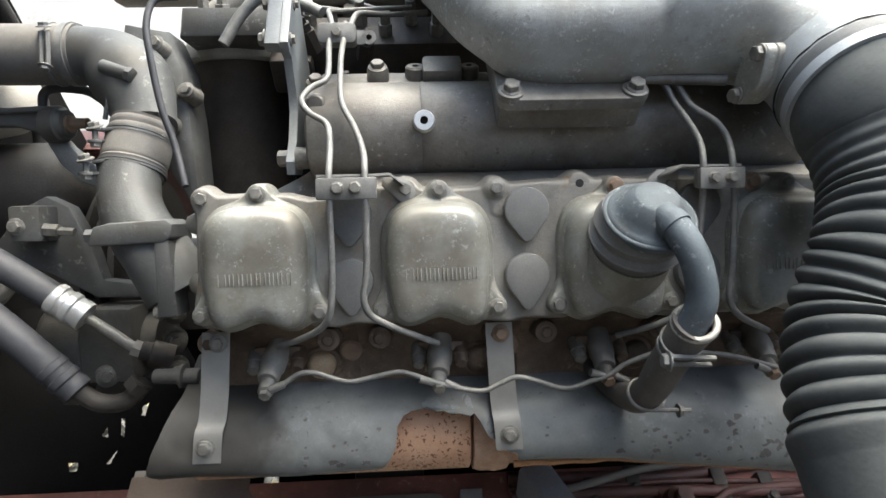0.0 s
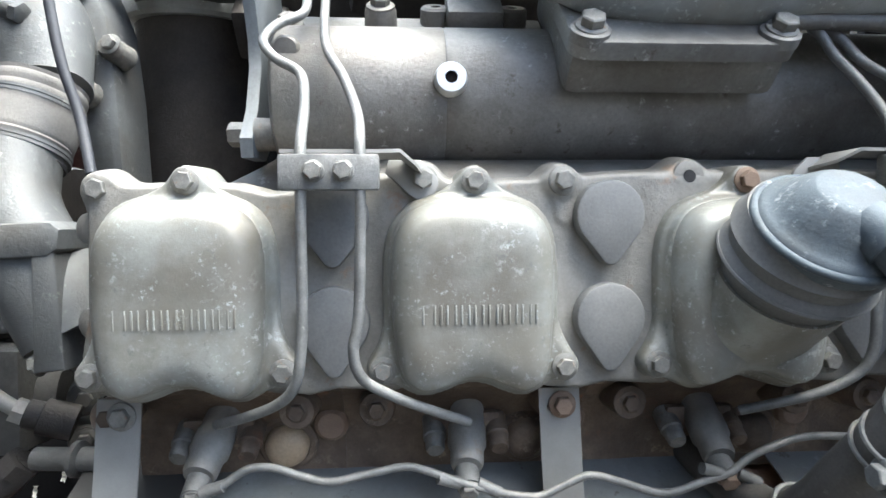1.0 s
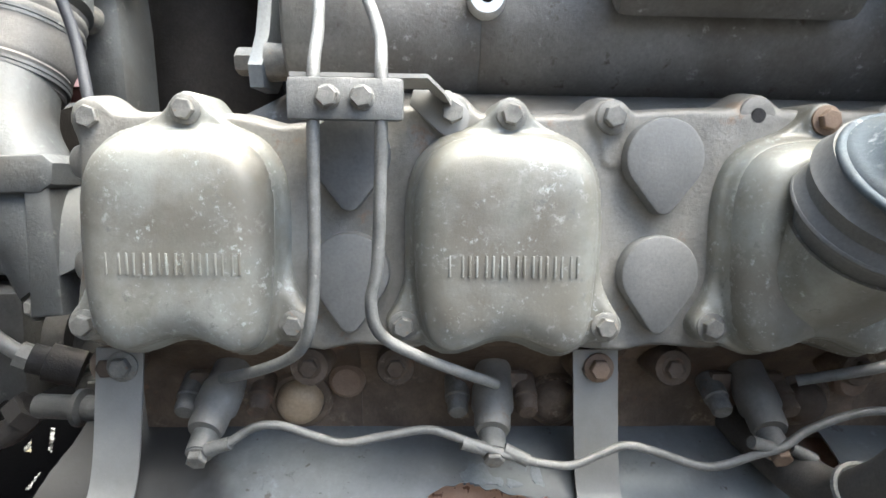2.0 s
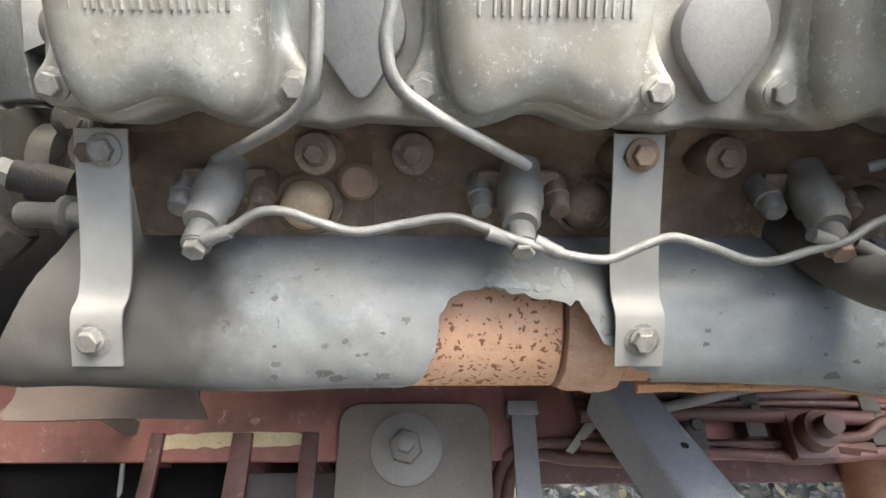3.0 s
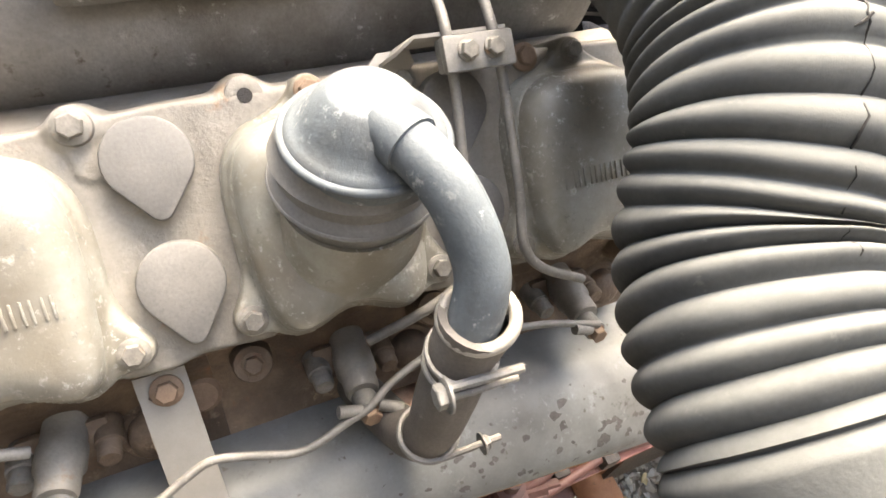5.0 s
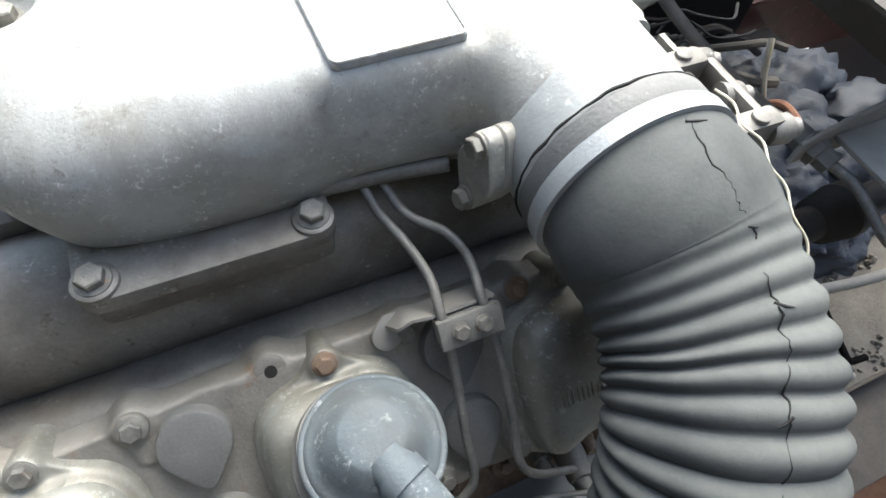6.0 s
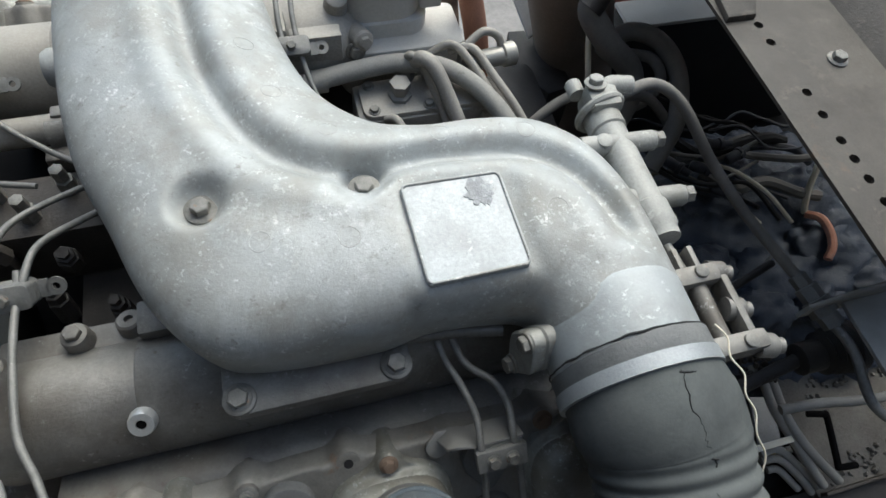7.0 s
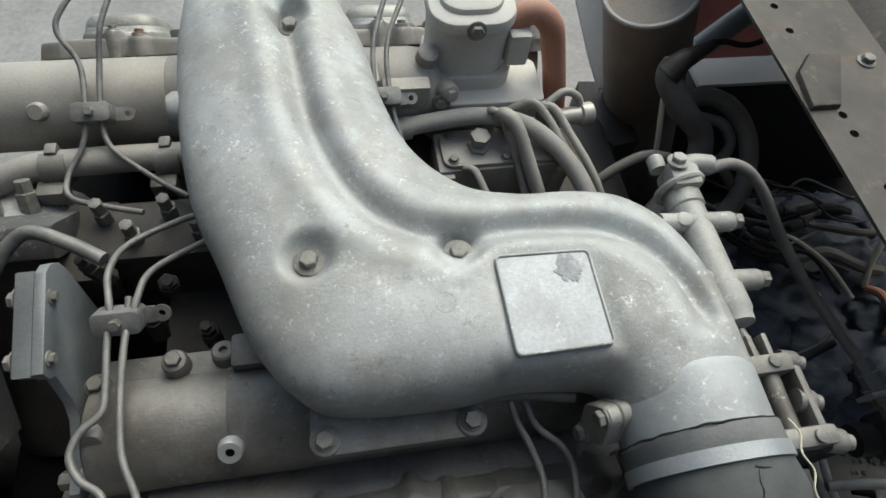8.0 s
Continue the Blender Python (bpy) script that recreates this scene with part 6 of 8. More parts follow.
for pts, label in (([(-0.80, 0.74, 0.14), (-0.62, 0.742, 0.045), (-0.530, 0.750, -0.014), (-0.468, 0.757, -0.060)], "thick black hydraulic hose with a crimped steel end"), ([(-0.80, 0.72, 0.08), (-0.62, 0.722, -0.005), (-0.535, 0.730, -0.075), (-0.470, 0.740, -0.145)], "thick black hydraulic hose with a ribbed rubber end")):
    steel = "steel end" in label
    t = thing("hydraulic_hose", BANK, pts[-1], label, "hose", "hydraulic hoses")
    bm = fresh()
    line = glide(pts, 8)
    tube(bm, line, 0.0175 if steel else 0.0195, 22)
    part("rubber", bm, HOSE, t)
    end, axis_ = Vector(pts[-1]), (Vector(line[-1]) - Vector(line[-4])).normalized()
    bm = fresh()
    turned(bm, end - axis_ * 0.012, axis_, [(0, 0.0185), (0.002, 0.0205), (0.010, 0.0205), (0.012, 0.0185), (0.018, 0.0185), (0.020, 0.0205), (0.028, 0.0205), (0.030, 0.0185), (0.036, 0.0185), (0.038, 0.0195), (0.046, 0.0190), (0.048, 0.0125)], 24)
    part("ferrule", bm, BRIGHT if steel else HOSE, t, "crimped ferrule")
    bm = fresh()
    if steel:
        tube(bm, glide([end + axis_ * 0.034, (-0.408, 0.755, -0.101), (-0.388, 0.757, -0.117), (-0.381, 0.760, -0.122)], 6), 0.0066, 16)
        turned(bm, (-0.384, 0.757, -0.120), (0.8, 0.25, -0.45), [(0, 0.0112), (0.010, 0.0112), (0.011, 0.009)], 6)
    else:
        tube(bm, glide([end + axis_ * 0.034, (-0.425, 0.75, -0.188), (-0.395, 0.755, -0.188), (-0.372, 0.757, -0.165)], 6), 0.0115, 16)
        turned(bm, (-0.385, 0.755, -0.175), (0.6, 0.1, 0.6), [(0, 0.0165), (0.014, 0.0165), (0.015, 0.013)], 6)
    part("end_tube", bm, CAST if steel else GRIME, t)
    if steel:
        bm = fresh()
        turned(bm, (-0.376, 0.760, -0.125), (0.8, 0.25, -0.3), [(0, 0.0125), (0.012, 0.0125), (0.013, 0.016), (0.04, 0.016)], 16)
        part("adapter", bm, GRIME, t, "grimy dark adapter")

PUMP_GREY = material("oily_grey_pump", (0.035, 0.035, 0.033), (0.10, 0.098, 0.092), 0.5, 0.15, 45, 16, 0.5, (0.20, 0.19, 0.17), -0.01, 45, 0.6, DUST, 0.15)
pump = thing("steering_pump", BANK, (-0.44, 0.84, -0.12), "grimy dark cast pump with lugs and fittings behind the hoses", "pump")
bm = fresh()
turned(bm, (-0.53, 0.85, -0.13), (1, 0, 0), [(0, 0.055), (0.01, 0.062), (0.06, 0.062), (0.064, 0.052), (0.12, 0.050), (0.124, 0.04), (0.15, 0.038)], 30)
box(bm, (-0.47, 0.79, -0.175), (-0.40, 0.87, -0.075), 0.008)
box(bm, (-0.50, 0.795, -0.205), (-0.475, 0.84, -0.165), 0.006)
part("body", bm, PUMP_GREY, pump)
for x, y, z in ((-0.355, 0.79, -0.085), (-0.36, 0.80, -0.125), (-0.50, 0.782, -0.155), (-0.445, 0.785, -0.165), (-0.36, 0.80, -0.165)):
    bm = fresh()
    turned(bm, (x, y + 0.03, z), (0.4, -1, 0), [(0, 0.016), (0.028, 0.015), (0.03, 0.013)], 16)
    bolt(bm, Vector((x, y + 0.03, z)) + Vector((0.4, -1, 0)).normalized() * 0.029, (0.4, -1, 0), 0.008)
    part("lug", bm, PUMP_GREY, pump)
bm = fresh()
turned(bm, (-0.305, 0.70, -0.145), (0.95, -0.1, 0), [(-0.03, 0.009), (0.0, 0.009), (0.002, 0.014), (0.006, 0.014), (0.008, 0.0095), (0.022, 0.0095), (0.024, 0.008)], 18)
part("drain_fitting", bm, PUMP_GREY, pump)
tension = thing("belt_adjuster", BANK, (-0.49, 0.80, 0.05), "dusty cast adjuster bracket with a rusty screw", "bracket")
bm = fresh()
prism(bm, [(-0.60, 0.00), (-0.55, 0.06), (-0.52, 0.075), (-0.49, 0.06), (-0.465, 0.01), (-0.45, -0.04), (-0.36, -0.055), (-0.36, -0.068), (-0.46, -0.065), (-0.52, -0.03)], "y", 0.85, 0.825, 0.004)
box(bm, (-0.545, 0.785, 0.015), (-0.505, 0.83, 0.062), 0.005)
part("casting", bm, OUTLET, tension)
bm = fresh()
turned(bm, (-0.505, 0.795, 0.03), (1, 0, -0.1), [(0, 0.009), (0.018, 0.009), (0.019, 0.0055), (0.038, 0.0055)], 6)
bolt(bm, (-0.535, 0.786, 0.035), (0, -1, 0), 0.008)
part("screw", bm, BOLT, tension)
upper = thing("upper_arm", BANK, (-0.50, 0.82, 0.15), "dusty cast alternator arm with a through bolt", "bracket")
bm = fresh()
prism(bm, [(-0.64, 0.170), (-0.64, 0.196), (-0.56, 0.190), (-0.515, 0.192), (-0.505, 0.150), (-0.525, 0.160), (-0.56, 0.170)], "y", 0.848, 0.832, 0.004)
prism(bm, [(-0.64, 0.191), (-0.64, 0.198), (-0.56, 0.193), (-0.515, 0.195), (-0.515, 0.188), (-0.56, 0.186)], "y", 0.850, 0.822, 0.002)
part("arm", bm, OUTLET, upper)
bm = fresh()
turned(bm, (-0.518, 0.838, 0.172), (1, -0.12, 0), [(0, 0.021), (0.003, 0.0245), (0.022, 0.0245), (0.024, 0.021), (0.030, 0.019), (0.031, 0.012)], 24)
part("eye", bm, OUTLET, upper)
bm = fresh()
turned(bm, (-0.490, 0.8345, 0.172), (1, -0.12, 0), [(0, 0.0125), (0.006, 0.0125), (0.007, 0.0075), (0.030, 0.0075), (0.031, 0.006)], 10)
part("through_bolt", bm, RUST_BOLT, upper)
bm = fresh()
prism(bm, [(-0.530, 0.160), (-0.498, 0.152), (-0.478, 0.128), (-0.450, 0.112), (-0.412, 0.106), (-0.405, 0.088), (-0.440, 0.080), (-0.480, 0.092), (-0.508, 0.118)], "y", 0.856, 0.842, 0.006)
part("stay_plate", bm, BRACKET, upper, "blue-grey stay plate")
pipe("black_handle", [(-0.520, 0.845, 0.170), (-0.524, 0.842, 0.190), (-0.522, 0.840, 0.212), (-0.510, 0.840, 0.2205), (-0.485, 0.840, 0.2205), (-0.462, 0.840, 0.216), (-0.445, 0.842, 0.205)], 0.0062, BANK, "bent black steel loop behind the alternator arm", HOSE)
alternator = thing("alternator", BANK, (-0.60, 0.92, 0.10), "dark alternator with a finned pale end cover", "alternator")
bm = fresh()
turned(bm, (-0.62, 0.94, 0.07), (1, 0, 0), [(-0.1, 0.085), (0, 0.09), (0.07, 0.09), (0.09, 0.075), (0.12, 0.03)], 36)
part("body", bm, DARK, alternator)
bm = fresh()
turned(bm, (-0.63, 0.90, 0.215), (1, -0.4, 0.1), [(-0.1, 0.05), (0.03, 0.052), (0.05, 0.045), (0.06, 0.03)], 30)
part("end_cover", bm, CLOTH, alternator, "pale end cover")
fan = thing("fan_shroud", LEVEL, (-0.72, 0.8, -0.45), "dark fan shroud and radiator back at the front of the engine", "fan shroud")
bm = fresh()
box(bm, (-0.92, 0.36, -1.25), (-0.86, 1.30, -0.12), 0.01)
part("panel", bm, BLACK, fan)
bm = fresh()
tube(bm, [(-0.80, 0.83 + 0.33 * math.cos(a), -0.55 + 0.33 * math.sin(a)) for a in [2 * math.pi * k / 40 for k in range(41)]], 0.02, 10)
part("hoop", bm, DARK, fan)
for k in range(6):
    bm = fresh()
    a = k * math.pi / 3 + 0.4
    prism(bm, [(0.03, -0.03), (0.29, -0.055), (0.30, 0.055), (0.03, 0.03)], "z", 0.004, 0.0, 0.0)
    bmesh.ops.transform(bm, verts=bm.verts, matrix=Matrix.Translation((-0.78, 0.83, -0.55)) @ Matrix.Rotation(a, 4, "X") @ Matrix.Rotation(radians(90), 4, "X") @ Matrix.Rotation(radians(90), 4, "Z") @ Matrix.Rotation(radians(30), 4, "X"))
    part("blade", bm, DARK, fan)

pulley = thing("belt_pulley", LEVEL, (-0.46, 0.68, -0.74), "black grooved belt pulley at the front of the engine", "pulley")
bm = fresh()
turned(bm, (-0.50, 0.68, -0.74), (1, 0, 0), [(0, 0.13), (0.004, 0.155), (0.012, 0.158), (0.018, 0.140), (0.024, 0.158), (0.032, 0.158), (0.038, 0.140), (0.044, 0.158), (0.052, 0.155), (0.054, 0.12), (0.060, 0.05), (0.14, 0.05)], 48)
part("wheel", bm, GRIME, pulley)
bm = fresh()
bolt(bm, (-0.50, 0.68, -0.74), (-1, 0, 0), 0.02)
part("hub_bolt", bm, GRIME, pulley)

# ---- crankcase and valley ----
block = thing("engine_block", LEVEL, (0.09, 0.83, -0.8), "dark oily engine block between the two banks", "engine block")
bm = fresh()
prism(bm, [(0.62, -0.50), (0.58, -0.60), (0.40, -0.72), (0.47, -0.92), (0.55, -1.15), (1.11, -1.15), (1.19, -0.92), (1.26, -0.72), (1.08, -0.60), (1.04, -0.50)], "x", -0.12, 0.48)
part("crankcase", bm, GRIME, block)
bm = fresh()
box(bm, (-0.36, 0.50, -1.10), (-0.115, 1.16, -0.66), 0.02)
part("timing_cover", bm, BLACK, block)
for y0, y1 in ((0.392, 0.56), (1.10, 1.268)):
    bm = fresh()
    box(bm, (-0.14, y0, -1.10), (-0.02, y1, -1.0), 0.01)
    part("mount_foot", bm, GRIME, block)
bm = fresh()
box(bm, (0.48, 0.55, -1.15), (0.58, 1.11, -0.56), 0.03)
part("flywheel_housing", bm, DARK, block)
inj_pump = thing("injection_pump", LEVEL, (0.02, 0.83, -0.44), "dusty in-line injection pump lying in the valley", "pump")
bm = fresh()
box(bm, (-0.19, 0.79, -0.50), (0.12, 0.87, -0.40), 0.008)
box(bm, (-0.22, 0.775, -0.47), (-0.16, 0.885, -0.415), 0.008)
part("body", bm, GRIME, inj_pump)
for k in range(8):
    bm = fresh()
    turned(bm, (-0.165 + 0.036 * k, 0.83 + 0.016 * (-1) ** k, -0.405), (0, 0, 1), [(0, 0.010), (0.022, 0.010), (0.023, 0.0075), (0.04, 0.0075), (0.041, 0.005)], 6)
    part("delivery_valve", bm, BOLT, inj_pump)

for x, y, z, ax_ in ((-0.085, 0.745, -0.345, (0.2, -0.3, 1)), (-0.15, 0.765, -0.345, (-0.3, 0, 1)), (-0.05, 0.70, -0.40, (0, 0, 1)), (-0.11, 0.715, -0.40, (0, 0.2, 1))):
    bm = fresh()
    turned(bm, (x, y, z - 0.05), ax_, [(0, 0.011), (0.03, 0.011), (0.031, 0.009), (0.040, 0.009), (0.041, 0.006), (0.048, 0.006)], 6)
    part("fitting", bm, GRIME, inj_pump)
for x in (-0.229, -0.10):
    bm = fresh()
    turned(bm, (x - 0.015, 0.9265, -0.3985), (1, 0.02, 0), [(0, 0.017), (0.001, 0.0205), (0.030, 0.0205), (0.031, 0.017)], 24)
    box(bm, (x - 0.007, 0.930, -0.392), (x + 0.007, 0.946, -0.374), 0.003)
    part("pipe_clip", bm, PIPE_SILVER, inj_pump)
    bm = fresh()
    box(bm, (x - 0.022, 0.888, -0.425), (x + 0.010, 0.912, -0.400), 0.005)
    part("pipe_block", bm, PIPE_SILVER, inj_pump)

# ---- far bank: covers and heads turned about the middle ----
FAR = "far bank"
for ob in [o for o in scene.objects if not o.parent and o.name.split(".")[0] in ("rocker_cover", "cylinder_head")]:
    twin = copy_thing(ob, TURNED @ ob.matrix_world)
    tagged(twin, "dusty cast aluminium rocker cover of the far bank" if "cover" in ob.name else "cast-iron cylinder head of the far bank", group=FAR + (" covers" if "cover" in ob.name else " heads"))
case_twin = copy_thing(rocker_case, TURNED @ rocker_case.matrix_world)
tagged(case_twin, "dusty cast aluminium rocker case of the far bank")
for x, pts in ((-0.175, 1), (0.172, -1)):
    round_clamp(LEVEL @ Matrix.Translation((x, 0.967, -0.352)) @ Matrix.Rotation(radians(-60), 4, "X"), (0, 0, 0), 0.036)
pipe("injection_pipe", [(-0.155, 1.17, -0.27), (-0.163, 1.12, -0.27), (-0.195, 1.075, -0.285), (-0.205, 1.05, -0.30), (-0.186, 1.02, -0.325), (-0.184, 0.967, -0.352), (-0.190, 0.935, -0.37), (-0.208, 0.90, -0.385), (-0.200, 0.87, -0.385), (-0.150, 0.845, -0.375), (-0.115, 0.835, -0.375)], R_INJ, LEVEL, "thin steel fuel injection pipe of the far bank", group="far injection pipes")
pipe("injection_pipe", [(-0.125, 1.17, -0.27), (-0.130, 1.13, -0.27), (-0.155, 1.06, -0.295), (-0.164, 1.02, -0.325), (-0.166, 0.967, -0.352), (-0.158, 0.93, -0.37), (-0.11, 0.89, -0.385), (-0.07, 0.86, -0.385)], R_INJ, LEVEL, "thin steel fuel injection pipe of the far bank", group="far injection pipes")
pipe("injection_pipe", [(0.205, 1.17, -0.28), (0.19, 1.10, -0.29), (0.165, 1.03, -0.32), (0.163, 0.967, -0.352), (0.17, 0.92, -0.38), (0.19, 0.88, -0.40)], R_INJ, LEVEL, "thin steel fuel injection pipe of the far bank", group="far injection pipes")
pipe("injection_pipe", [(0.235, 1.17, -0.28), (0.215, 1.10, -0.29), (0.183, 1.03, -0.32), (0.181, 0.967, -0.352), (0.19, 0.92, -0.38), (0.205, 0.88, -0.40)], R_INJ, LEVEL, "thin steel fuel injection pipe of the far bank", group="far injection pipes")
pipe("injection_pipe", [(-0.112, 0.672, -0.325), (-0.116, 0.70, -0.318), (-0.122, 0.735, -0.325), (-0.115, 0.775, -0.345), (-0.07, 0.81, -0.36), (-0.02, 0.83, -0.368)], R_INJ, LEVEL, INJ, group="injection pipes")
pipe("injection_pipe", [(-0.096, 0.672, -0.325), (-0.09, 0.70, -0.318), (-0.082, 0.73, -0.325), (-0.05, 0.765, -0.345), (0.0, 0.80, -0.36)], R_INJ, LEVEL, INJ, group="injection pipes")
pipe("fuel_hose", [(-0.262, 0.74, -0.37), (-0.237, 0.773, -0.345), (-0.2075, 0.790, -0.330), (-0.168, 0.775, -0.332), (-0.1335, 0.7546, -0.337)], 0.0075, LEVEL, "dusty grey fuel hose beside the injection pump", STEEL, n=14)
pipe("rail_pipe", [(-0.36, 0.90, -0.43), (-0.27, 0.925, -0.40), (-0.2, 0.93, -0.395), (-0.02, 0.93, -0.395)], 0.017, LEVEL, "wide dusty pipe along the foot of the far intake log", DUSTY_LOG, n=20)
pipe("grey_hose", [(0.10, 0.945, -0.405), (0.179, 0.953, -0.400), (0.233, 0.960, -0.396), (0.304, 0.962, -0.392), (0.365, 0.944, -0.395), (0.410, 0.898, -0.408), (0.437, 0.842, -0.43), (0.46, 0.76, -0.48)], 0.0125, LEVEL, "grey rubber hose arching over the valley", PALE_HOSE, n=18)
hb = thing("hose_bracket", LEVEL, (0.20, 0.96, -0.39), "small folded bracket carrying the grey hose", "bracket")
bm = fresh()
box(bm, (0.172, 0.978, -0.392), (0.235, 1.0, -0.350), 0.003)
part("plate", bm, DUSTY_LOG, hb)
bm = fresh()
for y in (0.957, 0.915):
    turned(bm, (0.19, y, -0.402 - (0.957 - y) * 0.6), (1, 0.05, 0), [(0, 0.0155), (0.018, 0.0155)], 18)
part("clip", bm, DUSTY_LOG, hb)
PALE = material("pale_dusty_casting", (0.40, 0.385, 0.35), (0.60, 0.585, 0.545), 0.6, 0.0, 30, 9, 0.35, None, 0, 60, 0.6, DUST, 0.3, 0.25)
governor = thing("air_compressor", LEVEL, (0.30, 1.06, -0.36), "pale dusty compressor head with a lidded top beside the far bank", "compressor")
bm = fresh()
prism(bm, rounded(0.122, 0.105, 0.03, 6, 0.298, 1.066), "z", -0.50, -0.372, 0.004)
prism(bm, rounded(0.110, 0.098, 0.035, 6, 0.296, 1.068), "z", -0.374, -0.300, 0.004)
part("body", bm, PALE, governor)
bm = fresh()
prism(bm, rounded(0.118, 0.104, 0.038, 6, 0.296, 1.068), "z", -0.2995, -0.284, 0.007)
prism(bm, rounded(0.085, 0.075, 0.03, 6, 0.296, 1.072), "z", -0.284, -0.276, 0.006)
part("lid", bm, PALE, governor)
bm = fresh()
prism(bm, rounded(0.15, 0.085, 0.012, 4, 0.33, 1.030), "z", -0.43, -0.395, 0.004)
part("base_flange", bm, PALE, governor)
for x, y, z in ((0.294, 1.012, -0.29), (0.252, 0.985, -0.385)):
    bm = fresh()
    bolt(bm, (x, y, z), (0, -1, 0.2), 0.009)
    part("bolt", bm, BOLT, governor)
bm = fresh()
box(bm, (0.345, 1.02, -0.36), (0.375, 1.07, -0.31), 0.004)
part("side_port", bm, PALE, governor)
pipe("rusty_hose", [(0.315, 1.056, -0.345), (0.339, 1.053, -0.328), (0.358, 1.053, -0.307), (0.383, 1.053, -0.297), (0.404, 1.047, -0.312), (0.418, 1.045, -0.35), (0.443, 1.033, -0.46), (0.455, 1.03, -0.58)], 0.0172, LEVEL, "rust-red pipe arching down beside the compressor", material("rust_red_pipe", (0.36, 0.155, 0.095), (0.47, 0.25, 0.17), 0.75, 0.0, 60, 14, 0.3, (0.25, 0.11, 0.07), -0.05, 40, 0.7, DUST, 0.4), n=26)
union = thing("pipe_union", LEVEL, (0.36, 0.95, -0.40), "brass-brown pipe unions and small tubes on the governor housing", "fittings")
bm = fresh()
box(bm, (0.24, 0.90, -0.52), (0.43, 0.97, -0.43), 0.006)
part("housing", bm, DUSTY_LOG, union)
bm = fresh()
prism(bm, rounded(0.175, 0.062, 0.014, 5, 0.335, 0.935), "z", -0.430, -0.423, 0.0015)
part("flange", bm, DUSTY_LOG, union)
for x, y in ((0.262, 0.957), (0.262, 0.914), (0.335, 0.912), (0.408, 0.914), (0.372, 0.957)):
    bm = fresh()
    bolt(bm, (x, y, -0.423), (0, 0, 1), 0.0062, 1.3, x * 9)
    part("bolt", bm, BOLT, union)
bm = fresh()
turned(bm, (0.300, 0.934, -0.424), (0, 0, 1), [(0, 0.016), (0.006, 0.016), (0.008, 0.011), (0.016, 0.011), (0.017, 0.014), (0.026, 0.014), (0.027, 0.010)], 6)
part("fitting", bm, STRAP, union)
bm = fresh()
prism(bm, [(0.245, -0.52), (0.245, -0.436), (0.262, -0.436), (0.275, -0.50), (0.395, -0.50), (0.408, -0.436), (0.425, -0.436), (0.425, -0.52)], "y", 0.900, 0.893, 0.002)
part("rib", bm, DUSTY_LOG, union)
for x, y, ln in ((0.315, 0.965, 0.03), (0.345, 0.97, 0.02), (0.40, 0.97, 0.035)):
    bm = fresh()
    turned(bm, (x, y, -0.43), (0, 0, 1), [(0, 0.012), (ln, 0.012), (ln + 0.001, 0.009), (ln + 0.012, 0.009)], 6)
    part("union_nut", bm, STRAP, union)
bm = fresh()
turned(bm, (0.40, 0.96, -0.405), (1, 0.1, 0), [(0, 0.013), (0.05, 0.013), (0.052, 0.0165), (0.068, 0.0165), (0.07, 0.014)], 18)
part("spigot", bm, CAST, union)
for pts in ([(0.315, 0.965, -0.39), (0.318, 0.955, -0.375), (0.332, 0.945, -0.385), (0.352, 0.90, -0.43), (0.365, 0.86, -0.47)], [(0.345, 0.972, -0.395), (0.375, 0.972, -0.38), (0.395, 0.955, -0.39), (0.415, 0.92, -0.41), (0.44, 0.87, -0.44), (0.47, 0.80, -0.5)], [(0.375, 0.975, -0.395), (0.405, 0.965, -0.385), (0.425, 0.93, -0.40), (0.455, 0.87, -0.43), (0.49, 0.80, -0.5)], [(0.275, 0.905, -0.43), (0.288, 0.895, -0.425), (0.30, 0.87, -0.44), (0.32, 0.84, -0.47)], [(0.40, 0.972, -0.385), (0.425, 0.982, -0.375), (0.447, 0.978, -0.385), (0.452, 0.965, -0.41)]):
    pipe("fuel_tube", pts, 0.0058, LEVEL, "small dusty tube leading down from the governor housing", DUSTY_LOG, group="fuel tubes")

pipe("drop_tube", [(0.325, 0.955, -0.385), (0.332, 0.944, -0.372), (0.345, 0.928, -0.378), (0.362, 0.895, -0.415), (0.385, 0.85, -0.47), (0.40, 0.82, -0.52)], 0.0100, LEVEL, "pinkish dusty tube dropping from the governor housing", DUSTY_LOG, n=16)

# ---- perforated crossmember behind the engine ----
cross = thing("crossmember", LEVEL, (0.70, 0.8, -0.26), "stained brown-grey perforated steel crossmember behind the engine", "crossmember")
HOLE_X = 0.6685
ROWS_Y = [0.567, 0.593, 0.617, 0.640, 0.673, 0.703, 0.776, 0.803]
ROWS_Y += [0.94 + 0.045 * k for k in range(5)]
ROWS_Y.sort()
bm = fresh()
T0, T1 = -0.250, -0.246
X0, X1 = 0.630, 0.780
cuts = []
for y in ROWS_Y:
    cuts += [(y - 0.0110, y + 0.0110, y)]
ys, spans = 0.48, []
for a, b, y in cuts:
    if a > ys:
        spans.append((ys, a, None))
    spans.append((max(a, ys), b, y))
    ys = b
spans.append((ys, 1.7, None))
HX0, HX1 = HOLE_X - 0.0110, HOLE_X + 0.0110
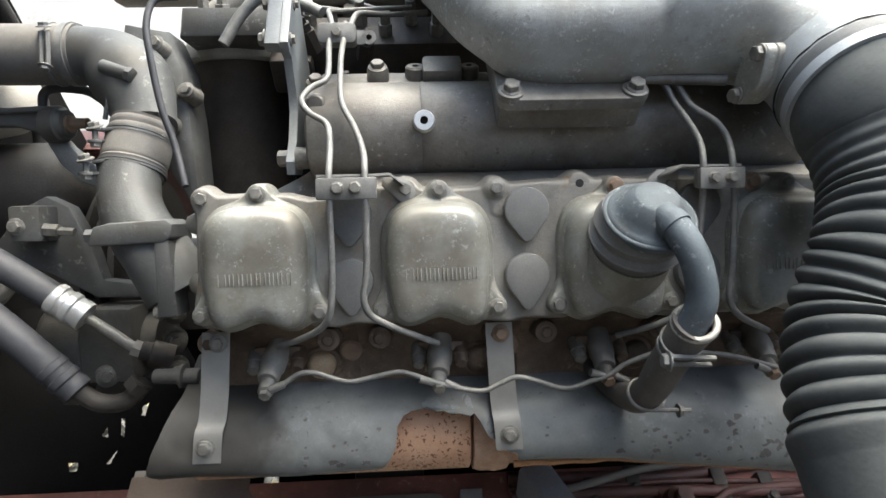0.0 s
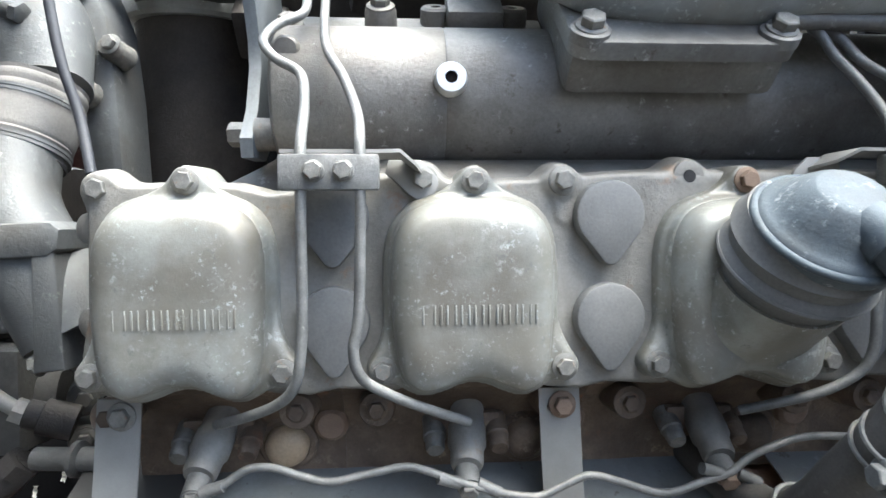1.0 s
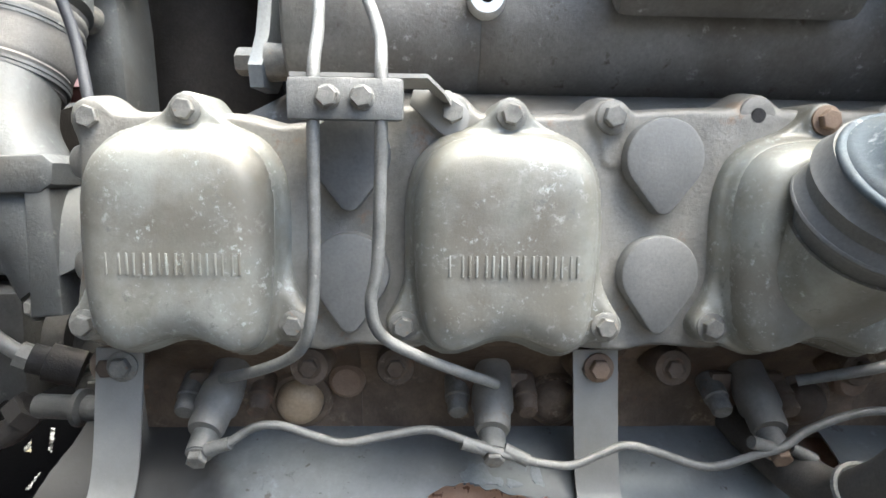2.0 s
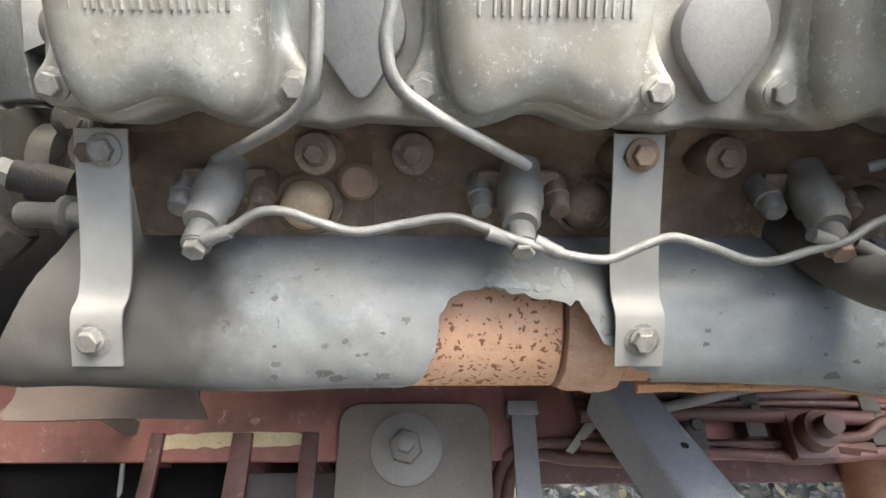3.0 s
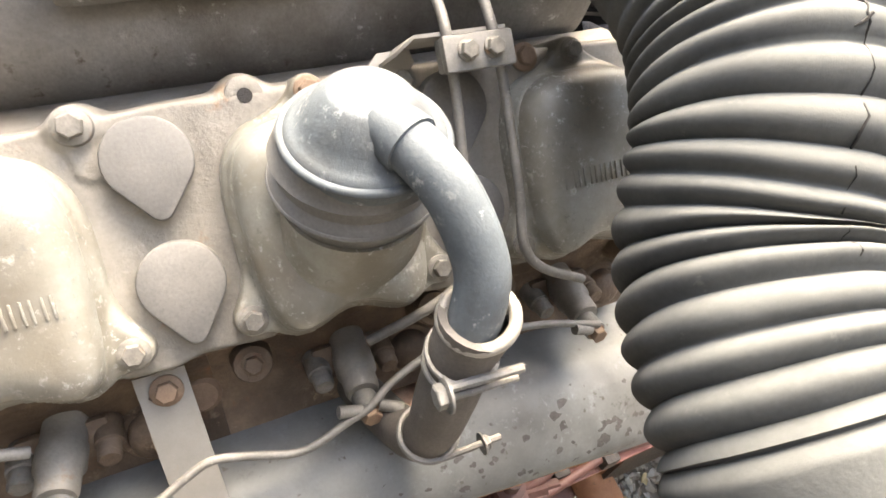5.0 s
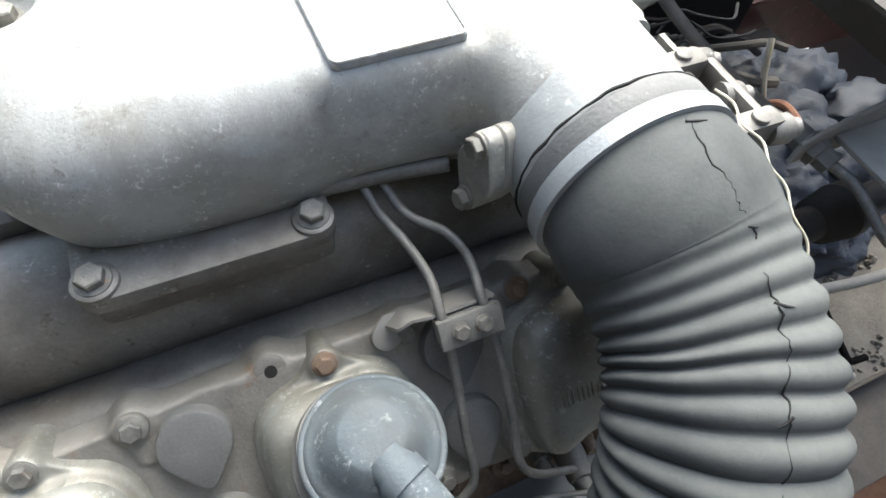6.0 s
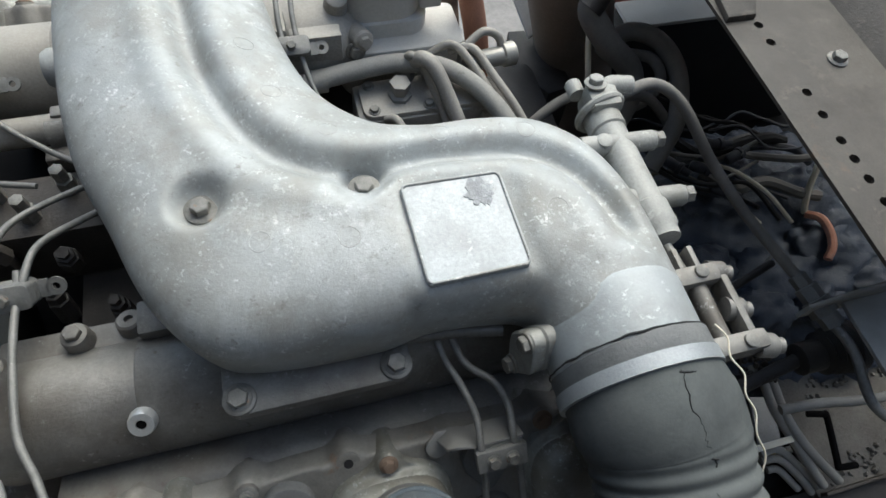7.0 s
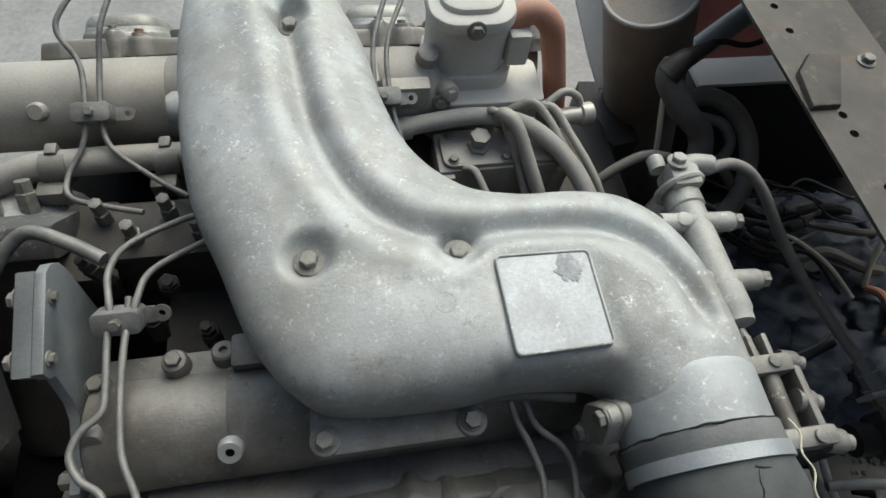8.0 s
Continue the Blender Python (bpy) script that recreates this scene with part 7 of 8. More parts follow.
for z, flip in ((T1, False), (T0, True)):
    for a, b, y in spans:
        cells = [(X0, HX0), (HX1, X1)] if y else [(X0, HX0), (HX0, HX1), (HX1, X1)]
        for p, q in cells:
            bm.faces.new([bm.verts.new(v) for v in ((p, a, z), (q, a, z), (q, b, z), (p, b, z))])
        if y:
            square = [(HX1, (a + b) / 2), (HX1, b), (HOLE_X, b), (HX0, b), (HX0, (a + b) / 2), (HX0, a), (HOLE_X, a), (HX1, a)]
            for k in range(8):
                a0, a1 = math.pi / 4 * k, math.pi / 4 * (k + 1)
                (p0, q0), (p1, q1) = square[k], square[(k + 1) % 8]
                bm.faces.new([bm.verts.new(v) for v in ((p0, q0, z), (p1, q1, z), (HOLE_X + 0.0055 * math.cos(a1), y + 0.0055 * math.sin(a1), z), (HOLE_X + 0.0055 * math.cos(a0), y + 0.0055 * math.sin(a0), z))])
for y in ROWS_Y:
    for k in range(8):
        a0, a1 = math.pi / 4 * k, math.pi / 4 * (k + 1)
        c = [(HOLE_X + 0.0055 * math.cos(q), y + 0.0055 * math.sin(q)) for q in (a0, a1)]
        bm.faces.new([bm.verts.new(v) for v in ((*c[0], T1), (*c[1], T1), (*c[1], T0), (*c[0], T0))])
for p in (X0, X1):
    bm.faces.new([bm.verts.new(v) for v in ((p, 0.48, T0), (p, 1.7, T0), (p, 1.7, T1), (p, 0.48, T1))])
part("web", bm, CHANNEL, cross)
bm = fresh()
prism(bm, [(0.776, -0.246), (0.785, -0.246), (0.855, -0.170), (1.25, -0.170), (1.25, -0.180), (0.860, -0.180)], "y", 0.48, 1.7)
part("upper_flange", bm, CHANNEL, cross)
bm = fresh()
box(bm, (0.773, 0.48, -0.36), (0.778, 1.7, -0.2505))
part("inner_web", bm, CHANNEL, cross)
for x, y in ((0.742, 0.882), (0.729, 0.739), (0.754, 0.638), (0.737, 0.529)):
    bm = fresh()
    bolt(bm, (x, y, -0.246), (0, 0, 1), 0.0078)
    part("bolt", bm, BOLT, cross)
bm = fresh()
prism(bm, [(0.632, 0.812), (0.668, 0.812), (0.708, 0.890), (0.668, 0.895), (0.640, 0.866)], "z", -0.2495, -0.238, 0.005)
part("gusset", bm, CHANNEL, cross, "folded gusset")
# ---- gearbox under a crust of tar, with harness wires ----
bm = fresh()
bmesh.ops.create_icosphere(bm, subdivisions=6, radius=1)
for v in bm.verts:
    q = v.co.normalized()
    f = 1 + 0.16 * noise.noise(q * 3.1) + 0.09 * noise.noise(q * 8.0) + 0.035 * noise.noise(q * 19.0)
    f += 0.030 * noise.noise(q * 42.0) + 0.016 * noise.noise(q * 85.0) + 0.09 * max(0, noise.noise(q * 12.0 + Vector((5, 0, 0)))) + 0.03 * noise.noise(q * 24.0)
    v.co = Vector((1.00 + q.x * 0.36 * f, 0.78 + q.y * 0.27 * f, -0.87 + q.z * 0.20 * f))
gearbox = thing("gearbox", LEVEL, (1.0, 0.78, -1.05), "gearbox top under a thick crust of blue-black tar", "gearbox")
part("tar_crust", bm, SLUDGE, gearbox, smooth=80)
bm = fresh()
box(bm, (0.585, 0.56, -1.20), (1.5, 1.0, -0.92), 0.03)
part("case", bm, GRIME, gearbox)
for k in range(9):
    bm = fresh()
    cx_, cy_, r = ((0.78, 0.70, 0.05), (0.85, 0.61, 0.045), (0.90, 0.87, 0.055), (1.02, 0.70, 0.05), (1.08, 0.62, 0.05), (1.12, 0.80, 0.06), (0.96, 0.60, 0.04), (0.74, 0.82, 0.05), (1.20, 0.70, 0.06))[k]
    bmesh.ops.create_icosphere(bm, subdivisions=4, radius=1)
    for v in bm.verts:
        q = v.co.normalized()
        f = 1 + 0.25 * noise.noise(q * 2.4 + Vector((k, 0, 0))) + 0.12 * noise.noise(q * 7.0) + 0.05 * noise.noise(q * 18.0)
        v.co = Vector((cx_ + q.x * r * f * 1.3, cy_ + q.y * r * f, -0.70 + q.z * r * 0.75 * f))
    part("tar_lump", bm, SLUDGE, gearbox, smooth=80)
random.seed(4)
for k in range(15):
    x0, y0 = random.uniform(0.68, 0.90), random.uniform(0.85, 1.06)
    lie, fall = random.uniform(-0.03, 0.02), random.uniform(0.0, 0.045)
    pts = [(x0 + 0.05 * j + random.uniform(-0.018, 0.018), y0 - fall * j + random.uniform(-0.025, 0.025), -0.63 + lie + random.uniform(-0.014, 0.014)) for j in range(5)]
    pipe("loose_wire", pts, random.choice((0.0022, 0.003, 0.004, 0.007, 0.010)), LEVEL, "oily black wire lying over the gearbox", (DUSTY_HOSE, DARK, HOSE)[k % 3], group="harness wires", n=8)
for k, (x, y, turn) in enumerate(((0.80, 0.865, 0.6), (0.845, 0.90, 0.2), (0.76, 0.885, 1.0), (0.815, 0.815, 0.7), (0.87, 0.86, -0.3))):
    bm = fresh()
    axis = Vector((math.cos(turn), -math.sin(turn), 0.12))
    turned(bm, (x, y, -0.615), axis, [(0, 0.006), (0.004, 0.0095), (0.026, 0.0095), (0.027, 0.0115), (0.034, 0.0115), (0.035, 0.007), (0.05, 0.006)], 10)
    single("wire_connector", bm, HOSE, LEVEL, (x, y, -0.625), "dusty black plug of a harness wire", "connector", "harness plugs")
pipe("copper_lead", [(1.022, 0.819, -0.590), (1.012, 0.803, -0.605), (1.003, 0.783, -0.630), (1.001, 0.766, -0.652), (1.005, 0.758, -0.668)], 0.0055, LEVEL, "cream sheathed cable end sticking up from the tar", CREAM, n=8)
pipe("bare_lead", [(1.007, 0.754, -0.668), (1.016, 0.735, -0.655), (1.014, 0.706, -0.652), (1.005, 0.679, -0.656), (0.990, 0.662, -0.664)], 0.0075, LEVEL, "bare copper cable end", COPPER, n=8)
pipe("white_wire", [(0.835, 0.846, -0.60), (0.852, 0.826, -0.592), (0.872, 0.797, -0.590), (0.888, 0.770, -0.592), (0.898, 0.742, -0.596), (0.906, 0.714, -0.60)], 0.0034, LEVEL, "pale wire over the tar", CREAM)
pipe("white_wire", [(0.836, 0.812, -0.605), (0.831, 0.790, -0.598), (0.830, 0.763, -0.596), (0.842, 0.741, -0.598), (0.855, 0.726, -0.604)], 0.0030, LEVEL, "pale wire over the tar", CREAM)
pipe("thin_wire", [(0.50, 0.60, -0.40), (0.60, 0.605, -0.49), (0.70, 0.618, -0.54), (0.764, 0.632, -0.55), (0.805, 0.654, -0.55)], 0.0022, LEVEL, "thin grey wire across the gap", DUSTY_HOSE)

# air line from the brake cylinder through its bulkhead union
line = thing("air_line", LEVEL, (0.60, 0.70, -0.38), "dusty black rubber air line with steel bulkhead union", "air line")
bm = fresh()
tube(bm, glide([(0.50, 0.768, -0.285), (0.545, 0.775, -0.285), (0.585, 0.760, -0.31), (0.628, 0.715, -0.365), (0.662, 0.660, -0.40), (0.690, 0.608, -0.42), (0.706, 0.570, -0.428)], 10), 0.0066, 16)
part("rubber", bm, DUSTY_HOSE, line)
a, d = Vector((0.706, 0.570, -0.428)), Vector((0.25, -0.95, -0.12)).normalized()
bm = fresh()
turned(bm, a, d, [(-0.004, 0.0105), (0.012, 0.0105), (0.013, 0.0135), (0.030, 0.0135), (0.031, 0.016), (0.050, 0.016), (0.051, 0.0125), (0.066, 0.0125), (0.067, 0.009)], 6)
part("union", bm, CAP, line)
bm = fresh()
tube(bm, glide([a + d * 0.06, a + d * 0.10, (0.735, 0.415, -0.46), (0.775, 0.385, -0.47), (0.86, 0.38, -0.47)], 8), 0.0058, 12)
part("steel_pipe", bm, STEEL, line)
ub = thing("union_bracket", LEVEL, (0.75, 0.53, -0.43), "dusty angle bracket holding the bulkhead union", "bracket")
bm = fresh()
prism(bm, [(0.690, -0.444), (0.690, -0.420), (0.735, -0.402), (0.86, -0.372), (0.86, -0.450)], "y", 0.528, 0.533, 0.0008)
part("face", bm, STRAP, ub)
bm = fresh()
box(bm, (0.73, 0.42, -0.420), (0.88, 0.527, -0.414), 0.002)
part("shelf", bm, STRAP, ub)
bm = fresh()
tube(bm, [(0.690, 0.5305, -0.4185), (0.735, 0.5305, -0.4005), (0.86, 0.5305, -0.3705)], 0.0026, 8)
part("worn_edge", bm, STRAP, ub, "pale worn upper edge")
bm = fresh()
turned(bm, (0.765, 0.5275, -0.425), (0, -1, 0), [(0, 0.006), (0.0006, 0.006)], 14)
part("bolt_hole", bm, DARK, ub)
pipe("link_rod", [(0.50, 0.545, -0.47), (0.60, 0.575, -0.47), (0.72, 0.61, -0.47)], 0.005, LEVEL, "dark thin control rod", DARK)
joint = thing("gear_joint", LEVEL, (0.72, 0.50, -0.56), "black ribbed rubber boot on the gear linkage", "boot")
bm = fresh()
turned(bm, (0.755, 0.500, -0.565), (1, 0.0, 0.05), [(0, 0.014), (0.004, 0.022), (0.035, 0.022), (0.04, 0.03), (0.046, 0.024), (0.052, 0.032), (0.058, 0.026), (0.064, 0.034), (0.07, 0.028), (0.076, 0.036), (0.09, 0.036), (0.10, 0.02), (0.2, 0.02)], 24)
tube(bm, [(0.66, 0.485, -0.60), (0.76, 0.50, -0.565)], 0.010, 12)
part("rubber_boot", bm, DARK, joint)

# ---- near chassis rail with what hangs on it ----
rail = thing("chassis_rail", LEVEL, (0.0, 0.36, -1.05), "faded red chassis rail below the near bank", "chassis rail")
bm = fresh()
box(bm, (-1.6, 0.300, -0.958), (0.62, 0.395, -0.950), 0.002)
part("top_flange", bm, RED, rail)
bm = fresh()
box(bm, (-1.6, 0.387, -1.20), (0.62, 0.395, -0.9585))
part("web", bm, RED, rail)
bm = fresh()
box(bm, (-1.6, 0.315, -1.208), (0.62, 0.395, -1.2005), 0.002)
part("bottom_flange", bm, MAROON, rail)
bm = fresh()
box(bm, (0.6205, 0.315, -0.957), (2.6, 0.395, -0.949), 0.002)
box(bm, (0.6205, 0.313, -1.20), (2.6, 0.321, -0.9575))
box(bm, (0.80, 0.20, -1.0), (2.6, 0.332, -0.865), 0.004)
part("rear_length", bm, GRIME, rail, "dusty brown rear length of the rail")
far_rail = thing("chassis_rail", LEVEL, (0.0, 1.30, -1.05), "dark red chassis rail beyond the far bank", "chassis rail")
bm = fresh()
box(bm, (-1.6, 1.265, -0.958), (2.6, 1.345, -0.950), 0.002)
box(bm, (-1.6, 1.265, -1.20), (2.6, 1.273, -0.9585))
part("channel", bm, MAROON, far_rail)
MOUNT = material("dusty_olive_brown_steel", (0.125, 0.102, 0.078), (0.225, 0.190, 0.148), 0.65, 0.1, 40, 9, 0.3, (0.29, 0.25, 0.20), -0.02, 24, 0.6, DUST, 0.2)
mount = thing("engine_mount", LEVEL, (-0.07, 0.30, -0.95), "dusty brown-grey engine mount bracket with a large washer and nut", "engine mount")
bm = fresh()
prism(bm, rounded(0.172, 0.128, 0.024, 6, -0.070, 0.298), "z", -0.9485, -0.936, 0.004)
part("pad", bm, MOUNT, mount)
bm = fresh()
box(bm, (-0.150, 0.230, -1.06), (0.010, 0.2335, -0.940), 0.001)
part("apron", bm, MOUNT, mount)
bm = fresh()
turned(bm, (-0.079, 0.310, -0.936), (0, 0, 1), [(0, 0.040), (0.004, 0.040), (0.005, 0.038), (0.005, 0.0)], 40)
part("washer", bm, FRAME_GREY, mount, "large round washer")
bm = fresh()
turned(bm, (-0.079, 0.310, -0.931), (0, 0, 1), [(0, 0.0185), (0.014, 0.0185), (0.016, 0.016), (0.016, 0.010), (0.026, 0.010), (0.027, 0.008)], 6)
part("nut", bm, FRAME_GREY, mount)
arm = thing("support_arm", LEVEL, (0.20, 0.29, -0.86), "grey painted box-section support arm with an open end", "support arm")
bm = fresh()
prism(bm, rounded(0.055, 0.054, 0.007, 4), "z", 0.0, 0.168, 0.0)
inner = rounded(0.047, 0.046, 0.005, 4)
bmesh.ops.delete(bm, geom=[f for f in bm.faces if len(f.verts) > 6 and f.calc_center_median().z > 0.1], context="FACES_ONLY")
top_ring = sorted([v for v in bm.verts if v.co.z > 0.16], key=lambda v: math.atan2(v.co.y, v.co.x))
lip_ = sorted([bm.verts.new((a, b, 0.168)) for a, b in inner], key=lambda v: math.atan2(v.co.y, v.co.x))
low_ = [bm.verts.new((v.co.x, v.co.y, 0.02)) for v in lip_]
bridge(bm, top_ring, lip_), bridge(bm, lip_, low_)
bm.faces.new(low_)
ARM0, ARM1 = Vector((0.150, 0.360, -0.90)), Vector((0.185, 0.243, -0.83))
zz = (ARM1 - ARM0).normalized()
xx = (Vector((1, 0.3, -0.3)) - zz * zz.dot(Vector((1, 0.3, -0.3)))).normalized()
bmesh.ops.transform(bm, verts=bm.verts, matrix=Matrix.Translation(ARM0) @ Matrix((xx, zz.cross(xx), zz)).transposed().to_4x4())
part("box_section", bm, ARM_PAINT, arm)
bm = fresh()
turned(bm, ARM0 + zz * 0.105 + xx * 0.010 + zz.cross(xx) * 0.0271, zz.cross(xx), [(0, 0.004), (0.0003, 0.004)], 12)
part("drain_hole", bm, DARK, arm)
strut = thing("hanger_strap", LEVEL, (0.055, 0.28, -0.94), "grey flat hanger strap beside the mount", "strap")
bm = fresh()
box(bm, (0.040, 0.205, -0.934), (0.067, 0.352, -0.929), 0.001)
box(bm, (0.036, 0.345, -0.9495), (0.071, 0.362, -0.928), 0.002)
part("strap", bm, ARM_GREY, strut)
for x0, w, y0 in ((-0.275, 0.022, 0.19), (-0.366, 0.014, 0.24), (-0.197, 0.018, 0.2)):
    t = thing("rail_bracket", LEVEL, (x0, 0.27, -1.0), "red painted bracket hanging outside the chassis rail", "bracket", "rail brackets")
    bm = fresh()
    prism(bm, [(x0, 0.33), (x0 + w, 0.33), (x0 + w * 1.1, y0), (x0 - w * 0.1, y0)], "z", -0.9495, -0.942, 0.001)
    box(bm, (x0, 0.300, -1.10), (x0 + w, 0.3145, -0.951), 0.001)
    part("ear", bm, MAROON, t)
tray = thing("battery_box", LEVEL, (-0.48, 0.24, -1.15), "black box slung beside the chassis rail", "box")
bm = fresh()
box(bm, (-0.60, 0.16, -1.25), (-0.372, 0.300, -1.03), 0.008)
part("case", bm, DARK, tray)
tool_box = thing("tool_box", LEVEL, (-0.25, 0.24, -1.15), "dusty brown-grey box slung beside the chassis rail", "box")
bm = fresh()
box(bm, (-0.362, 0.13, -1.25), (-0.155, 0.302, -1.02), 0.008)
part("case", bm, material("dusty_brown_box", (0.075, 0.062, 0.052), (0.145, 0.125, 0.108), 0.65, 0.0, 40, 9, 0.3, (0.20, 0.12, 0.09), -0.02, 20, 0.5, DUST, 0.3), tool_box)
pipe("thin_rod", [(-0.400, 0.305, -0.965), (-0.404, 0.27, -0.985), (-0.409, 0.22, -1.01)], 0.0028, LEVEL, "thin pale rod beside the battery box", PALE_HOSE)
skirt = thing("mud_panel", LEVEL, (-0.46, 0.3, -0.95), "dusty grey folded mud panel at the front of the rail", "panel")
bm = fresh()
prism(bm, [(-0.71, 0.40), (-0.56, 0.33), (-0.51, 0.26), (-0.56, 0.12), (-0.79, 0.10), (-0.84, 0.40)], "z", -0.948, -0.944, 0.001)
part("sheet", bm, ARM_GREY, skirt)
apron = thing("deflector_panel", LEVEL, (-0.33, 0.31, -0.75), "dusty brown-grey deflector sheet hanging below the heat shield", "panel")
bm = fresh()
prism(bm, glide([(-0.40, 0.335), (-0.262, 0.331), (-0.248, 0.313), (-0.238, 0.297), (-0.243, 0.295), (-0.290, 0.296), (-0.40, 0.294), (-0.40, 0.31), (-0.40, 0.335)], 3)[:-1], "z", -0.753, -0.750, 0.0005)
part("sheet", bm, material("dusty_tan_sheet", (0.075, 0.050, 0.040), (0.130, 0.094, 0.074), 0.7, 0.0, 40, 8, 0.3, (0.20, 0.165, 0.135), -0.03, 30, 0.5, DUST, 0.15), apron)
bm = fresh()
box(bm, (-0.40, 0.33, -0.955), (-0.385, 0.345, -0.7535), 0.002)
part("stay", bm, FRAME_GREY, apron)
bm = fresh()
prism(bm, [(a + 0.004 * noise.noise(Vector((a * 60, b * 90, 2))), b + 0.003 * noise.noise(Vector((a * 70, b * 60, 6)))) for a, b in glide([(-0.355, 0.329), (-0.30, 0.332), (-0.204, 0.331), (-0.198, 0.325), (-0.205, 0.317), (-0.28, 0.316), (-0.350, 0.314), (-0.360, 0.322), (-0.355, 0.329)], 6)[:-1]], "z", -0.9502, -0.9494)
part("bare_patch", bm, material("yellowed_primer", (0.42, 0.33, 0.18), (0.56, 0.46, 0.28), 0.6, 0.0, 40, 30, 0.3, (0.40, 0.14, 0.10), 0.03, 50, 0.6), rail, "yellowed bare primer patch")
for k in range(2):
    pts = [(0.022 + 0.016 * k, 0.215, -1.10), (0.022 + 0.015 * k, 0.255, -1.01), (0.028 + 0.014 * k, 0.292, -0.965), (0.050 + 0.016 * k, 0.312 - 0.006 * k, -0.945), (0.100, 0.316 - 0.016 * k, -0.940), (0.165, 0.314 - 0.018 * k, -0.938)]
    pipe("brake_pipe", pts, 0.0075, LEVEL, "red-painted brake pipe bent down beside the mount", MAROON, group="brake pipes", n=12)
random.seed(9)
for k, (y0, r) in enumerate(((0.378, 0.010), (0.358, 0.0045), (0.342, 0.0085), (0.322, 0.005), (0.306, 0.0065))):
    pts = [(0.115 + 0.14 * j, y0 + random.uniform(-0.009, 0.009), -0.936 + 0.006 * (k % 3) + random.uniform(-0.004, 0.006)) for j in range(4)] + [(0.61, y0 + random.uniform(-0.008, 0.008), -0.936)]
    pipe("brake_pipe", pts, r, LEVEL, "red-painted brake pipe clipped along the rail", MAROON, group="brake pipes", n=12)
for x0, y0 in ((0.245, 0.335), (0.315, 0.350), (0.455, 0.340), (0.53, 0.33)):
    t = thing("pipe_clip", LEVEL, (x0, y0, -0.94), "grimy dark clip holding the brake pipes to the rail", "clip", "rail clips")
    bm = fresh()
    box(bm, (x0 - 0.012, y0 - 0.032, -0.9495), (x0 + 0.012, y0 + 0.036, -0.921), 0.005)
    part("saddle", bm, GRIME, t)
    bm = fresh()
    bolt(bm, (x0, y0 - 0.004, -0.921), (0, 0, 1), 0.0075)
    part("bolt", bm, GRIME, t)
pipe("link_pipe", [(0.392, 0.315, -0.925), (0.43, 0.318, -0.918), (0.455, 0.332, -0.915), (0.50, 0.338, -0.92), (0.60, 0.342, -0.925)], 0.0065, LEVEL, "dusty red pipe leading from the brake valve", MAROON, group="link pipes", n=12)
pipe("link_pipe", [(0.165, 0.338, -0.905), (0.24, 0.352, -0.90), (0.33, 0.372, -0.905), (0.45, 0.384, -0.91)], 0.006, LEVEL, "dusty grey pipe slanting behind the support arm", DUSTY_HOSE, group="link pipes", n=12)
shackle = thing("pale_lever", LEVEL, (0.125, 0.325, -0.94), "small bent dusty lever beside the support arm", "lever")
bm = fresh()
prism(bm, [(0.098, 0.306), (0.106, 0.303), (0.138, 0.334), (0.150, 0.340), (0.146, 0.350), (0.130, 0.344)], "z", -0.935, -0.929, 0.001)
part("blade", bm, PALE_HOSE, shackle)
valve = thing("brake_valve", LEVEL, (0.38, 0.32, -0.95), "red-painted valve block with pipe unions on the rail", "valve")
bm = fresh()
box(bm, (0.345, 0.292, -0.9495), (0.395, 0.345, -0.91), 0.006)
turned(bm, (0.37, 0.32, -0.91), (0, 0, 1), [(0, 0.022), (0.02, 0.020), (0.022, 0.012), (0.04, 0.011)], 16)
turned(bm, (0.395, 0.31, -0.93), (1, -0.1, 0), [(0, 0.013), (0.03, 0.013), (0.031, 0.009), (0.05, 0.009)], 6)
part("body", bm, MAROON, valve)
rusty = thing("rusty_tube", LEVEL, (0.89, 0.19, -1.24), "orange rusted bent tube outside the rail", "pipe")
RUN = glide([(0.610, 0.38, -1.17), (0.617, 0.32, -1.19), (0.625, 0.255, -1.205), (0.650, 0.230, -1.21), (0.717, 0.217, -1.21), (0.89, 0.190, -1.20), (1.149, 0.155, -1.20), (1.5, 0.11, -1.20)], 6)
for name_, run in (("bend", RUN[:25]), ("straight_length", RUN[24:])):
    bm = fresh()
    tube(bm, run, 0.037, 24)
    part(name_, bm, OLD_RUST, rusty)
bm = fresh()
turned(bm, Vector(RUN[24]), Vector(RUN[25]) - Vector(RUN[24]), [(-0.003, 0.036), (-0.002, 0.0385), (0.002, 0.0385), (0.003, 0.036)], 24)
part("weld_seam", bm, OLD_RUST, rusty)
tail = thing("exhaust_end", BANK, (0.475, 0.66, -0.19), "rusted exhaust end pipe beyond the heat shield", "exhaust part")
bm = fresh()
tube(bm, glide([(0.497, 0.668, -0.168), (0.499, 0.664, -0.20), (0.497, 0.662, -0.235), (0.493, 0.664, -0.300)], 5), 0.0105, 14)
part("pipe", bm, material("pale_pinkish_rust", (0.24, 0.165, 0.135), (0.36, 0.275, 0.235), 0.75, 0.0, 60, 30, 0.5, (0.16, 0.085, 0.06), 0.0, 90, 0.6), tail)

